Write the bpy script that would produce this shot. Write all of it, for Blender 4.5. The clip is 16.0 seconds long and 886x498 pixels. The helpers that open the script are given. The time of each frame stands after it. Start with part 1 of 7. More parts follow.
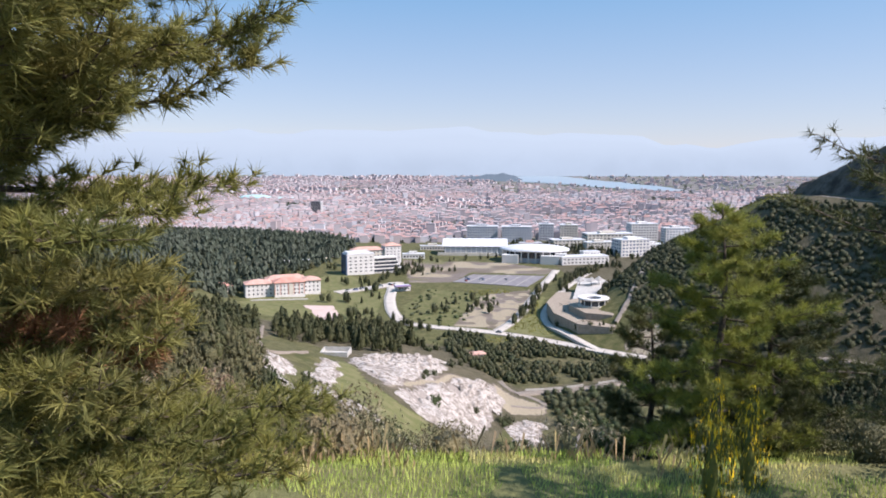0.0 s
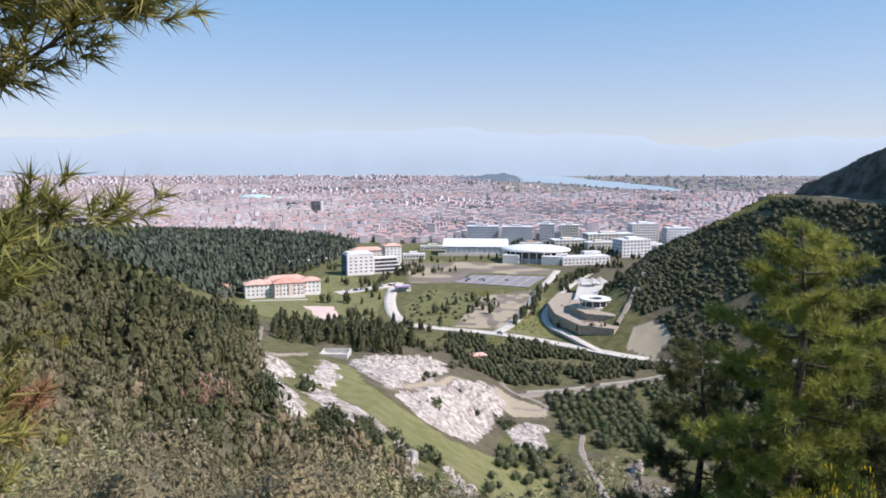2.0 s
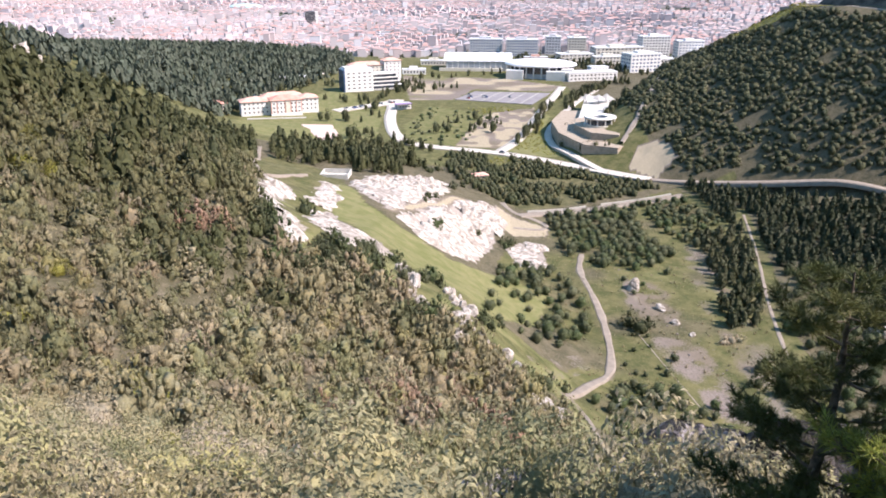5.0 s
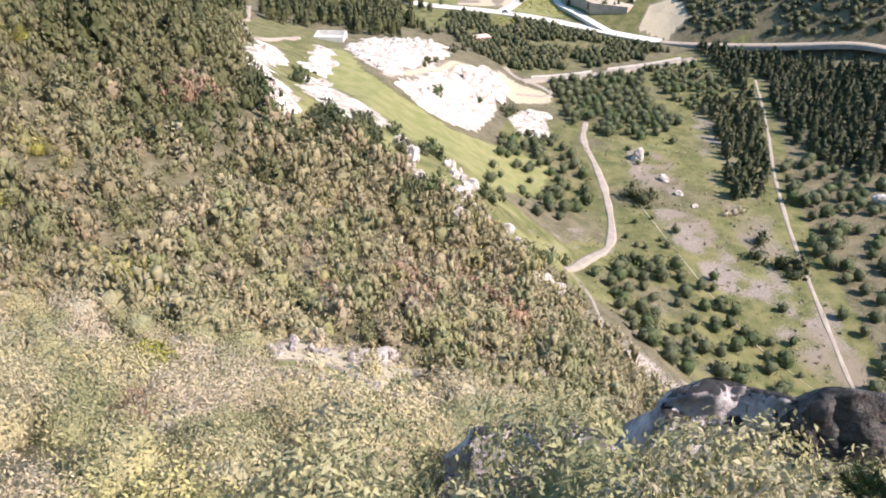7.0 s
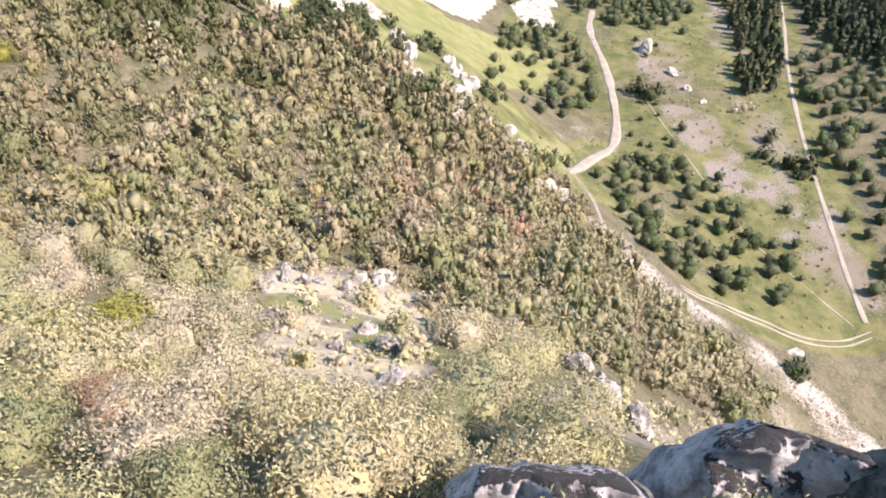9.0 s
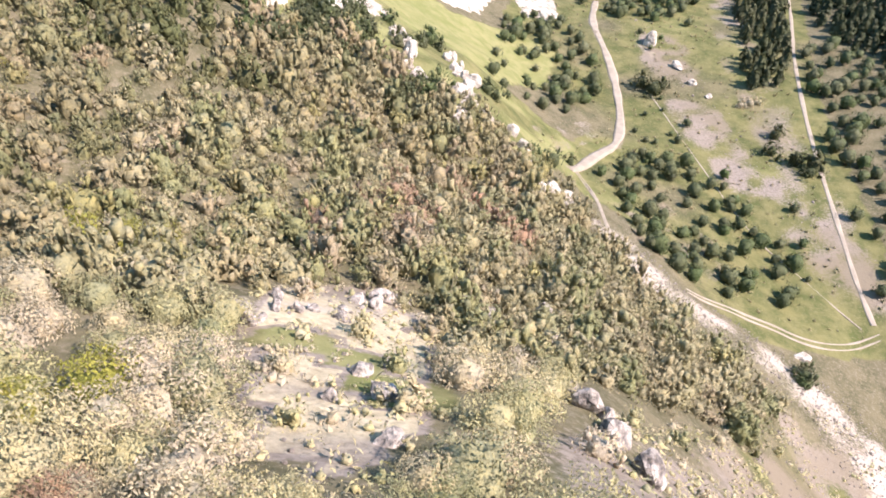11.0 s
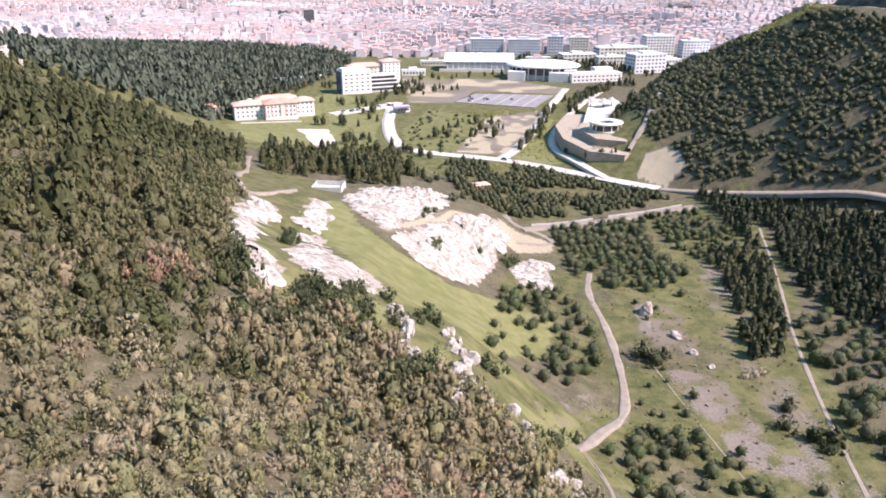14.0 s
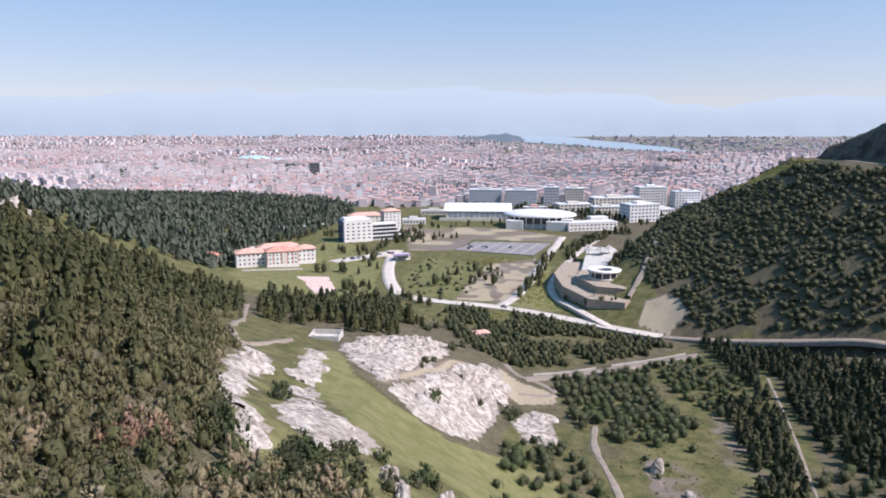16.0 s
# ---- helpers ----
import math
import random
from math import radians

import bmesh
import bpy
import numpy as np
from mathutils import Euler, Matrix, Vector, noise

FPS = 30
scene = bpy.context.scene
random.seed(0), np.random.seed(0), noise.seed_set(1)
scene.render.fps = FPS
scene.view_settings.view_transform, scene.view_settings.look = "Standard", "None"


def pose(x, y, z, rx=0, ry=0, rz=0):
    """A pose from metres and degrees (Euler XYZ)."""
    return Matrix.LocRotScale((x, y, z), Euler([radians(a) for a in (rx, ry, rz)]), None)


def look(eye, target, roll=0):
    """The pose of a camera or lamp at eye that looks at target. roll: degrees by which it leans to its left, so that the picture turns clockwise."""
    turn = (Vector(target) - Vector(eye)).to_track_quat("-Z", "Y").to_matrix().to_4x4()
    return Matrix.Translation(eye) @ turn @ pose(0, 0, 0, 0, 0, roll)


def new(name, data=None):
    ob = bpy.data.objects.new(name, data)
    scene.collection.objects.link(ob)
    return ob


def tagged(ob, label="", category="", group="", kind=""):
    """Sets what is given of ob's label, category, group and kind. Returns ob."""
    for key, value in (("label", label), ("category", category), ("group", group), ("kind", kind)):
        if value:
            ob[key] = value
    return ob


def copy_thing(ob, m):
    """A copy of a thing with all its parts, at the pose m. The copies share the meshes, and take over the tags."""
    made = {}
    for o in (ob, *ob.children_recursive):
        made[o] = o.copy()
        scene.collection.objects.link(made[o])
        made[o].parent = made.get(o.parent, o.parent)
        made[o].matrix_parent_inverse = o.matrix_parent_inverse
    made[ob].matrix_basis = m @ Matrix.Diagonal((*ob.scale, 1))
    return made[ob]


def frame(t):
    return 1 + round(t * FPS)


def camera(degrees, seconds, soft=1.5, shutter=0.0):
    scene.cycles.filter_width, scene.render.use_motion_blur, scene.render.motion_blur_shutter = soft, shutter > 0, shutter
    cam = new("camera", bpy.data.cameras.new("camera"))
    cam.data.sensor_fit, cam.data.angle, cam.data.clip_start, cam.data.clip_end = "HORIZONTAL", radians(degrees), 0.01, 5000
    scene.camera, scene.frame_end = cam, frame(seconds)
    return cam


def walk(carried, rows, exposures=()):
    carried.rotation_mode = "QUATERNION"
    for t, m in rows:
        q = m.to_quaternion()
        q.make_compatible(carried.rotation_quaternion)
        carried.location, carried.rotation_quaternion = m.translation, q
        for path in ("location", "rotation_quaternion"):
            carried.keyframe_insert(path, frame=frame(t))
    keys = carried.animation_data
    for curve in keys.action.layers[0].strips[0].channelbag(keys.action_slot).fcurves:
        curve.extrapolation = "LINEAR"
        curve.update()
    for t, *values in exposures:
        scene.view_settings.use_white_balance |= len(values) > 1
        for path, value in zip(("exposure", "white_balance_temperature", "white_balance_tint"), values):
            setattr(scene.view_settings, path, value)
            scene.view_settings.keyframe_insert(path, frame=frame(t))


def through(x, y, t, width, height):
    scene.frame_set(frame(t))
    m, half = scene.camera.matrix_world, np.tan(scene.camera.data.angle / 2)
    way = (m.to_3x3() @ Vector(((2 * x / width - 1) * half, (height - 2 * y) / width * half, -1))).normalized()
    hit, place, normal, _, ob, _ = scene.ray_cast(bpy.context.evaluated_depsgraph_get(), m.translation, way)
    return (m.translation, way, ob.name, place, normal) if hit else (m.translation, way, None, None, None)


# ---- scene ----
cam = camera(64.62, 16.0, soft=1.8)
# seconds, x, y, z, pitch, yaw
PATH = [
    (0.0, 0.00, 0.00, 0.00, -6.66, -0.18),
    (0.5, -0.03, 0.65, 0.04, -6.66, -0.17),
    (1.0, -0.05, 1.30, 0.07, -6.66, -0.16),
    (1.5, -0.08, 1.97, 0.09, -6.68, -0.15),
    (2.0, -0.12, 2.66, 0.11, -6.67, -0.15),
    (2.5, -0.17, 3.38, 0.11, -7.28, -0.14),
    (3.0, -0.20, 4.14, 0.12, -10.17, -0.16),
    (3.5, -0.22, 4.95, 0.16, -13.09, -0.14),
    (4.0, -0.24, 5.80, 0.20, -15.93, -0.13),
    (4.2, -0.25, 6.15, 0.21, -17.05, -0.11),
    (6.3, -0.29, 9.99, 0.27, -28.68, -0.05),
    (6.5, -0.29, 10.39, 0.28, -29.75, -0.06),
    (7.0, -0.27, 11.48, 0.29, -32.51, -0.06),
    (7.5, -0.27, 12.62, 0.31, -35.30, -0.06),
    (8.0, -0.29, 13.78, 0.35, -38.11, -0.10),
    (8.5, -0.30, 14.90, 0.39, -40.29, -0.13),
    (8.7, -0.29, 15.32, 0.41, -40.92, -0.16),
    (11.0, -0.23, 19.86, 0.72, -42.48, -0.06),
    (11.5, -0.20, 20.87, 0.81, -41.46, -0.04),
    (12.0, -0.17, 21.92, 0.93, -37.69, -0.06),
    (12.5, -0.09, 23.03, 1.04, -33.79, -0.06),
    (13.0, 0.03, 24.17, 1.15, -29.87, -0.05),
    (13.5, 0.17, 25.32, 1.25, -25.79, -0.02),
    (14.0, 0.31, 26.44, 1.34, -21.71, -0.01),
    (14.5, 0.42, 27.53, 1.43, -17.67, -0.02),
    (15.0, 0.52, 28.58, 1.50, -13.60, -0.03),
    (15.5, 0.62, 29.62, 1.55, -10.49, -0.02),
    (16.0, 0.71, 30.65, 1.60, -9.88, -0.00),
]
# the clip's own exposure: seconds, stops
EXPOSURES = [(0, 0.54, 6450, 22), (2.5, 0.49, 6350, 20), (3.5, 0.69, 6650, 24), (4.2, 0.84, 6700, 24), (6.5, 1.26, 6750, 21), (8, 1.46, 6900, 22), (11, 1.56, 6950, 23), (12, 1.43, 6900, 27), (13, 1.44, 6850, 27), (14, 1.04, 6700, 27), (15, 0.67, 6500, 22), (16, 0.49, 6400, 23)]
walk(cam, [(t, pose(x, y, z, 90 + p, 0, w)) for t, x, y, z, p, w in PATH], EXPOSURES)
# ---- light ----
SUN_HIGH, SUN_ROUND = 45.0, 108.0   # degrees: height above the horizon, and clockwise from +y
world = bpy.data.worlds.new("daylight")
scene.world = world
world.use_nodes = True
wn, wl = world.node_tree.nodes, world.node_tree.links
sky = wn.new("ShaderNodeTexSky")
sky.sky_type, sky.sun_disc = "NISHITA", False
sky.sun_elevation, sky.sun_rotation = radians(SUN_HIGH), radians(SUN_ROUND)
sky.air_density, sky.dust_density, sky.ozone_density, sky.altitude = 1.0, 0.25, 2.5, 0
split = wn.new("ShaderNodeSeparateXYZ")
way = wn.new("ShaderNodeTexCoord")
wl.new(way.outputs["Generated"], split.inputs[0])
veil = wn.new("ShaderNodeValToRGB")           # bright haze near the horizon, clearer blue above
for e, (p, c) in zip(veil.color_ramp.elements, ((0.0, (0.80, 0.88, 1.0, 1)), (0.26, (0.22, 0.62, 1.0, 1)))):
    e.position, e.color = p, c
wl.new(split.outputs[2], veil.inputs[0])
lift = wn.new("ShaderNodeMix")
lift.data_type, lift.blend_type = "RGBA", "MULTIPLY"
lift.inputs["Factor"].default_value = 1.0
lift.inputs[7].default_value = (4.75, 4.75, 4.75, 1)
wl.new(veil.outputs[0], lift.inputs[6])
haze = wn.new("ShaderNodeMix")
haze.data_type = "RGBA"
haze.inputs["Factor"].default_value = 0.68
wl.new(lift.outputs[2], haze.inputs[7])
wl.new(sky.outputs[0], haze.inputs[6])
wl.new(haze.outputs[2], wn["Background"].inputs[0])
wn["Background"].inputs[1].default_value = 0.109

sun_data = bpy.data.lights.new("sun", "SUN")
sun_data.energy, sun_data.angle, sun_data.color = 5.0, radians(0.53), (1.0, 0.95, 0.87)
sun = new("sun", sun_data)
SUN_WAY = Vector((math.sin(radians(SUN_ROUND)) * math.cos(radians(SUN_HIGH)), math.cos(radians(SUN_ROUND)) * math.cos(radians(SUN_HIGH)), math.sin(radians(SUN_HIGH))))
sun.matrix_world = look(SUN_WAY * 300, (0, 0, 0))

# ---- materials ----
def rgb(*c):
    return (*c, 1.0)


class Nodes:
    """A small helper to write node materials."""

    def __init__(self, name):
        self.mat = bpy.data.materials.new(name)
        self.mat.use_nodes = True
        self.tree = self.mat.node_tree
        self.n, self.l = self.tree.nodes, self.tree.links
        self.bsdf = self.n["Principled BSDF"]
        self.coord = self.n.new("ShaderNodeTexCoord").outputs["Object"]

    def put(self, value, socket):
        if isinstance(value, (int, float, tuple)):
            socket.default_value = value
        else:
            self.l.new(value, socket)

    def noise(self, scale, detail=4.0, rough=0.6, out="Fac", coord=None):
        t = self.n.new("ShaderNodeTexNoise")
        t.inputs["Scale"].default_value, t.inputs["Detail"].default_value, t.inputs["Roughness"].default_value = scale, detail, rough
        self.l.new(coord or self.coord, t.inputs["Vector"])
        return t.outputs[out]

    def voronoi(self, scale, out="Distance", feature="F1"):
        t = self.n.new("ShaderNodeTexVoronoi")
        t.feature = feature
        t.inputs["Scale"].default_value = scale
        self.l.new(self.coord, t.inputs["Vector"])
        return t.outputs[out]

    def ramp(self, fac, *stops):
        r = self.n.new("ShaderNodeValToRGB")
        while len(r.color_ramp.elements) < len(stops):
            r.color_ramp.elements.new(0.5)
        for e, (p, c) in zip(r.color_ramp.elements, stops):
            e.position, e.color = p, rgb(*c) if len(c) == 3 else c
        self.put(fac, r.inputs[0])
        return r.outputs[0]

    def step(self, fac, lo, hi):
        m = self.n.new("ShaderNodeMapRange")
        m.interpolation_type = "SMOOTHSTEP"
        m.inputs["From Min"].default_value, m.inputs["From Max"].default_value = lo, hi
        self.put(fac, m.inputs["Value"])
        return m.outputs[0]

    def mix(self, fac, a, b, blend="MIX"):
        m = self.n.new("ShaderNodeMix")
        m.data_type, m.blend_type = "RGBA", blend
        self.put(fac, m.inputs["Factor"])
        self.put(rgb(*a) if isinstance(a, tuple) and len(a) == 3 else a, m.inputs[6])
        self.put(rgb(*b) if isinstance(b, tuple) and len(b) == 3 else b, m.inputs[7])
        return m.outputs[2]

    def math(self, op, a, b=0.0):
        m = self.n.new("ShaderNodeMath")
        m.operation = op
        self.put(a, m.inputs[0])
        self.put(b, m.inputs[1])
        return m.outputs[0]

    def attr(self, name, out="Fac"):
        a = self.n.new("ShaderNodeAttribute")
        a.attribute_name = name
        return a.outputs[out]

    def random(self):
        return self.n.new("ShaderNodeObjectInfo").outputs["Random"]

    def island(self):
        return self.n.new("ShaderNodeNewGeometry").outputs["Random Per Island"]

    def bump(self, height, strength=0.5, distance=0.1):
        b = self.n.new("ShaderNodeBump")
        b.inputs["Strength"].default_value, b.inputs["Distance"].default_value = strength, distance
        self.l.new(height, b.inputs["Height"])
        self.l.new(b.outputs[0], self.bsdf.inputs["Normal"])

    def done(self, colour, rough=0.8, metal=0.0, gloss=0.3):
        self.put(rgb(*colour) if isinstance(colour, tuple) and len(colour) == 3 else colour, self.bsdf.inputs["Base Color"])
        self.put(rough, self.bsdf.inputs["Roughness"])
        self.bsdf.inputs["Metallic"].default_value = metal
        self.bsdf.inputs["Specular IOR Level"].default_value = gloss
        return self.mat


def leafy(name, *stops, spread=0.25, through=0.13, gap_shade=0.5, relief=0.25, twig=5.5):
    """Leaves: the hue follows the plant (object or tint), the tone its clumps and single leaves; shade in the gaps is
    painted.
    """
    m = Nodes(name)
    hue = m.math("FRACT", m.math("ADD", m.random(), m.attr("tint")))
    base = m.ramp(hue, *stops)
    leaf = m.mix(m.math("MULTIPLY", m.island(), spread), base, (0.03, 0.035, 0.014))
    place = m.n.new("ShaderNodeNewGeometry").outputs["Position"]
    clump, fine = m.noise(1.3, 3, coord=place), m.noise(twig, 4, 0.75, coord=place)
    # clump tops lightened, hollows darkened: gap shade put into the leaf colour
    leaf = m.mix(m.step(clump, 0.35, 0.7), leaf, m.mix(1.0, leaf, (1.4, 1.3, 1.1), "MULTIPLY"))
    leaf = m.mix(m.math("MULTIPLY", m.step(fine, 0.62, 0.36), gap_shade), leaf, m.mix(1.0, leaf, (0.35, 0.38, 0.35), "MULTIPLY"))
    if relief:
        m.bump(m.math("ADD", fine, clump), 0.7, relief)
    m.done(leaf, 0.6, gloss=0.25)
    t = m.n.new("ShaderNodeBsdfTranslucent")
    m.put(leaf, t.inputs[0])
    mixer = m.n.new("ShaderNodeMixShader")
    mixer.inputs[0].default_value = through
    m.l.new(m.bsdf.outputs[0], mixer.inputs[1])
    m.l.new(t.outputs[0], mixer.inputs[2])
    m.l.new(mixer.outputs[0], m.n["Material Output"].inputs[0])
    return m.mat


MAQUIS = leafy("maquis_leaves", (0.0, (0.275, 0.254, 0.157)), (0.18, (0.325, 0.289, 0.200)), (0.36, (0.194, 0.204, 0.109)), (0.52, (0.312, 0.275, 0.200)), (0.7, (0.257, 0.249, 0.135)), (0.84, (0.215, 0.219, 0.121)), (0.95, (0.331, 0.275, 0.206)), (1.0, (0.299, 0.283, 0.140)), spread=0.2, through=0.2, gap_shade=0.4)
FAR_MAQUIS = leafy("far_maquis_leaves", (0.0, (0.227, 0.207, 0.123)), (0.18, (0.280, 0.240, 0.157)), (0.36, (0.155, 0.159, 0.087)), (0.52, (0.263, 0.225, 0.157)), (0.7, (0.210, 0.201, 0.112)), (0.84, (0.180, 0.181, 0.101)), (0.95, (0.280, 0.225, 0.161)), (1.0, (0.252, 0.233, 0.112)), spread=0.2, through=0.2, gap_shade=0.4)
DARK_MAQUIS = leafy("dark_maquis_leaves", (0.0, (0.109, 0.110, 0.056)), (0.3, (0.139, 0.130, 0.071)), (0.55, (0.080, 0.091, 0.041)), (0.8, (0.121, 0.113, 0.062)), (1.0, (0.097, 0.106, 0.047)), spread=0.2, gap_shade=0.45)
PALE_MAQUIS = leafy("pale_maquis_leaves", (0.0, (0.450, 0.399, 0.273)), (0.2, (0.347, 0.335, 0.188)), (0.38, (0.450, 0.386, 0.314)), (0.52, (0.250, 0.259, 0.151)), (0.68, (0.415, 0.376, 0.236)), (0.84, (0.462, 0.394, 0.333)), (1.0, (0.389, 0.369, 0.188)), spread=0.15, through=0.28, gap_shade=0.35, relief=0.12, twig=9.0)
RED_LEAF = leafy("russet_leaves", (0.0, (0.303, 0.189, 0.142)), (0.5, (0.337, 0.223, 0.169)), (1.0, (0.262, 0.180, 0.136)))
YELLOW_LEAF = leafy("yellow_green_leaves", (0.0, (0.29, 0.29, 0.06)), (0.6, (0.23, 0.22, 0.05)), (1.0, (0.31, 0.30, 0.075)))
BROOM = leafy("broom_leaves", (0.0, (0.12, 0.14, 0.04)), (1.0, (0.15, 0.165, 0.05)), relief=0.0)
FLOWER = leafy("yellow_flowers", (0.0, (0.80, 0.55, 0.02)), (1.0, (0.85, 0.62, 0.03)), spread=0.05, gap_shade=0.0, relief=0.0)
PINE = leafy("pine_needles", (0.0, (0.028, 0.040, 0.020)), (0.35, (0.040, 0.052, 0.024)), (0.7, (0.046, 0.056, 0.030)), (1.0, (0.034, 0.044, 0.022)), through=0.15)
# paler and bluer than PINE: distance haze put into the needle colour
HAZED_PINE = leafy("hazed_pine_needles", (0.0, (0.065, 0.086, 0.069)), (0.4, (0.081, 0.104, 0.080)), (0.75, (0.094, 0.112, 0.090)), (1.0, (0.068, 0.088, 0.072)), through=0.15)
SLOPE_PINE = leafy("slope_pine_needles", (0.0, (0.052, 0.060, 0.026)), (0.4, (0.072, 0.077, 0.032)), (0.75, (0.059, 0.071, 0.035)), (1.0, (0.086, 0.085, 0.037)), through=0.15)
SCRUB = leafy("dark_scrub_leaves", (0.0, (0.050, 0.060, 0.030)), (0.4, (0.066, 0.072, 0.036)), (0.7, (0.046, 0.058, 0.026)), (1.0, (0.095, 0.092, 0.048)), through=0.15)
ORCHARD = leafy("orchard_leaves", (0.0, (0.058, 0.073, 0.034)), (0.4, (0.084, 0.093, 0.053)), (0.75, (0.061, 0.090, 0.034)), (1.0, (0.096, 0.101, 0.060)))
DARK_NEEDLE = leafy("dark_pine_needles", (0.0, (0.085, 0.098, 0.034)), (0.5, (0.066, 0.082, 0.028)), (1.0, (0.11, 0.115, 0.042)), spread=0.5, through=0.2, gap_shade=0.0, relief=0.0)
NEEDLE = leafy("fresh_pine_needles", (0.0, (0.261, 0.255, 0.076)), (0.5, (0.208, 0.221, 0.068)), (1.0, (0.297, 0.273, 0.090)), spread=0.6, through=0.35, gap_shade=0.0, relief=0.0)
YOUNG_NEEDLE = leafy("young_pine_needles", (0.0, (0.302, 0.330, 0.073)), (0.5, (0.252, 0.290, 0.061)), (1.0, (0.327, 0.330, 0.081)), spread=0.6, through=0.35, gap_shade=0.0, relief=0.0)
DRY_NEEDLE = leafy("dry_pine_needles", (0.0, (0.30, 0.14, 0.07)), (1.0, (0.26, 0.15, 0.08)), spread=0.3, gap_shade=0.0, relief=0.0)
GRASS = leafy("grass_blades", (0.0, (0.359, 0.490, 0.108)), (0.6, (0.484, 0.553, 0.148)), (1.0, (0.646, 0.585, 0.263)), spread=0.3, gap_shade=0.0, relief=0.0)
DRY_STALK = leafy("dry_stalks", (0.0, (0.36, 0.27, 0.16)), (0.6, (0.30, 0.22, 0.14)), (1.0, (0.26, 0.25, 0.12)), spread=0.3, gap_shade=0.0, relief=0.0)


def bark(name, a, b):
    m = Nodes(name)
    n = m.noise(9, 6)
    m.bump(n, 0.8, 0.03)
    return m.done(m.mix(m.step(n, 0.35, 0.65), a, b), 0.9)


BARK = bark("bark", (0.05, 0.038, 0.028), (0.14, 0.11, 0.085))


def ground_material():
    m = Nodes("ground_cover")
    zones, sort = m.attr("cover", "Color"), m.n.new("ShaderNodeSeparateColor")
    m.l.new(zones, sort.inputs[0])
    soil, lush, stone = sort.outputs
    town = m.attr("town")
    big, mid, fine = m.noise(0.035, 4), m.noise(0.22, 5), m.noise(1.7, 6, 0.7)
    scrub = m.mix(m.step(mid, 0.35, 0.65), (0.062, 0.059, 0.034), (0.112, 0.097, 0.062))
    scrub = m.mix(m.step(fine, 0.45, 0.7), scrub, (0.155, 0.132, 0.10))
    grass = m.mix(m.step(mid, 0.3, 0.7), (0.058, 0.068, 0.025), (0.135, 0.124, 0.058))
    grass = m.mix(m.step(fine, 0.5, 0.75), grass, (0.16, 0.14, 0.085))
    grass = m.mix(m.step(lush, 0.70, 0.88), grass, m.mix(m.step(mid, 0.3, 0.7), (0.125, 0.134, 0.052), (0.185, 0.175, 0.086)))
    earth = m.mix(m.step(fine, 0.3, 0.7), (0.13, 0.108, 0.098), (0.225, 0.19, 0.168))
    earth = m.mix(m.step(big, 0.4, 0.65), earth, (0.155, 0.127, 0.098))
    earth = m.mix(m.step(soil, 0.78, 0.92), earth, m.mix(m.step(fine, 0.3, 0.7), (0.25, 0.21, 0.145), (0.39, 0.335, 0.25)))     # pale dusty earth and straw
    rubble = m.mix(m.step(fine, 0.35, 0.62), (0.145, 0.12, 0.108), (0.265, 0.228, 0.205))
    rubble = m.mix(m.step(m.voronoi(0.9), 0.1, 0.45), rubble, (0.30, 0.262, 0.235))

    def edged(w):
        return m.step(m.math("ADD", w, m.math("MULTIPLY", m.math("SUBTRACT", fine, 0.5), 0.7)), 0.36, 0.62)
    c = m.mix(edged(lush), scrub, grass)
    c = m.mix(edged(soil), c, earth)
    c = m.mix(edged(stone), c, rubble)
    streets = m.mix(m.step(m.noise(0.012, 5), 0.42, 0.62), (0.22, 0.20, 0.20), (0.075, 0.095, 0.055))
    c = m.mix(town, c, streets)
    m.bump(m.math("ADD", fine, m.math("MULTIPLY", mid, 2)), 0.6, 0.25)
    return m.done(c, 0.95, gloss=0.1)


GROUND = ground_material()


def rock_material(name, dark, pale, stain, scale=0.5):
    m = Nodes(name)
    a, b = m.noise(scale, 8, 0.65), m.noise(scale * 5, 6, 0.7)
    crack = m.voronoi(scale * 1.6, feature="DISTANCE_TO_EDGE")
    c = m.mix(m.step(a, 0.35, 0.6), dark, pale)
    c = m.mix(m.step(b, 0.5, 0.75), c, stain)
    c = m.mix(m.step(m.noise(scale * 0.16, 5, 0.7), 0.52, 0.68), c, m.mix(0.6, c, tuple(0.5 * v for v in stain)))
    c = m.mix(m.step(crack, 0.0, 0.05), m.mix(0.5, c, dark), c)
    m.bump(m.math("ADD", a, m.math("MULTIPLY", b, 0.4)), 0.9, 0.5)
    return m.done(c, 0.9, gloss=0.2)


def crag_material():
    """Grey-violet limestone, its upper faces dark with lichen."""
    m = Nodes("lichened_limestone")
    a, b = m.noise(1.1, 8, 0.65), m.noise(6.0, 6, 0.7)
    c = m.mix(m.step(a, 0.35, 0.62), (0.20, 0.18, 0.19), (0.50, 0.46, 0.48))
    c = m.mix(m.step(b, 0.55, 0.75), c, (0.30, 0.26, 0.235))
    up = m.n.new("ShaderNodeSeparateXYZ")
    m.l.new(m.n.new("ShaderNodeNewGeometry").outputs["Normal"], up.inputs[0])
    crust = m.math("ADD", up.outputs[2], m.math("MULTIPLY", m.math("SUBTRACT", b, 0.5), 1.6))
    c = m.mix(m.step(crust, 0.52, 0.72), c, (0.035, 0.033, 0.034))
    m.bump(m.math("ADD", a, m.math("MULTIPLY", b, 0.6)), 0.9, 0.3)
    return m.done(c, 0.9, gloss=0.2)


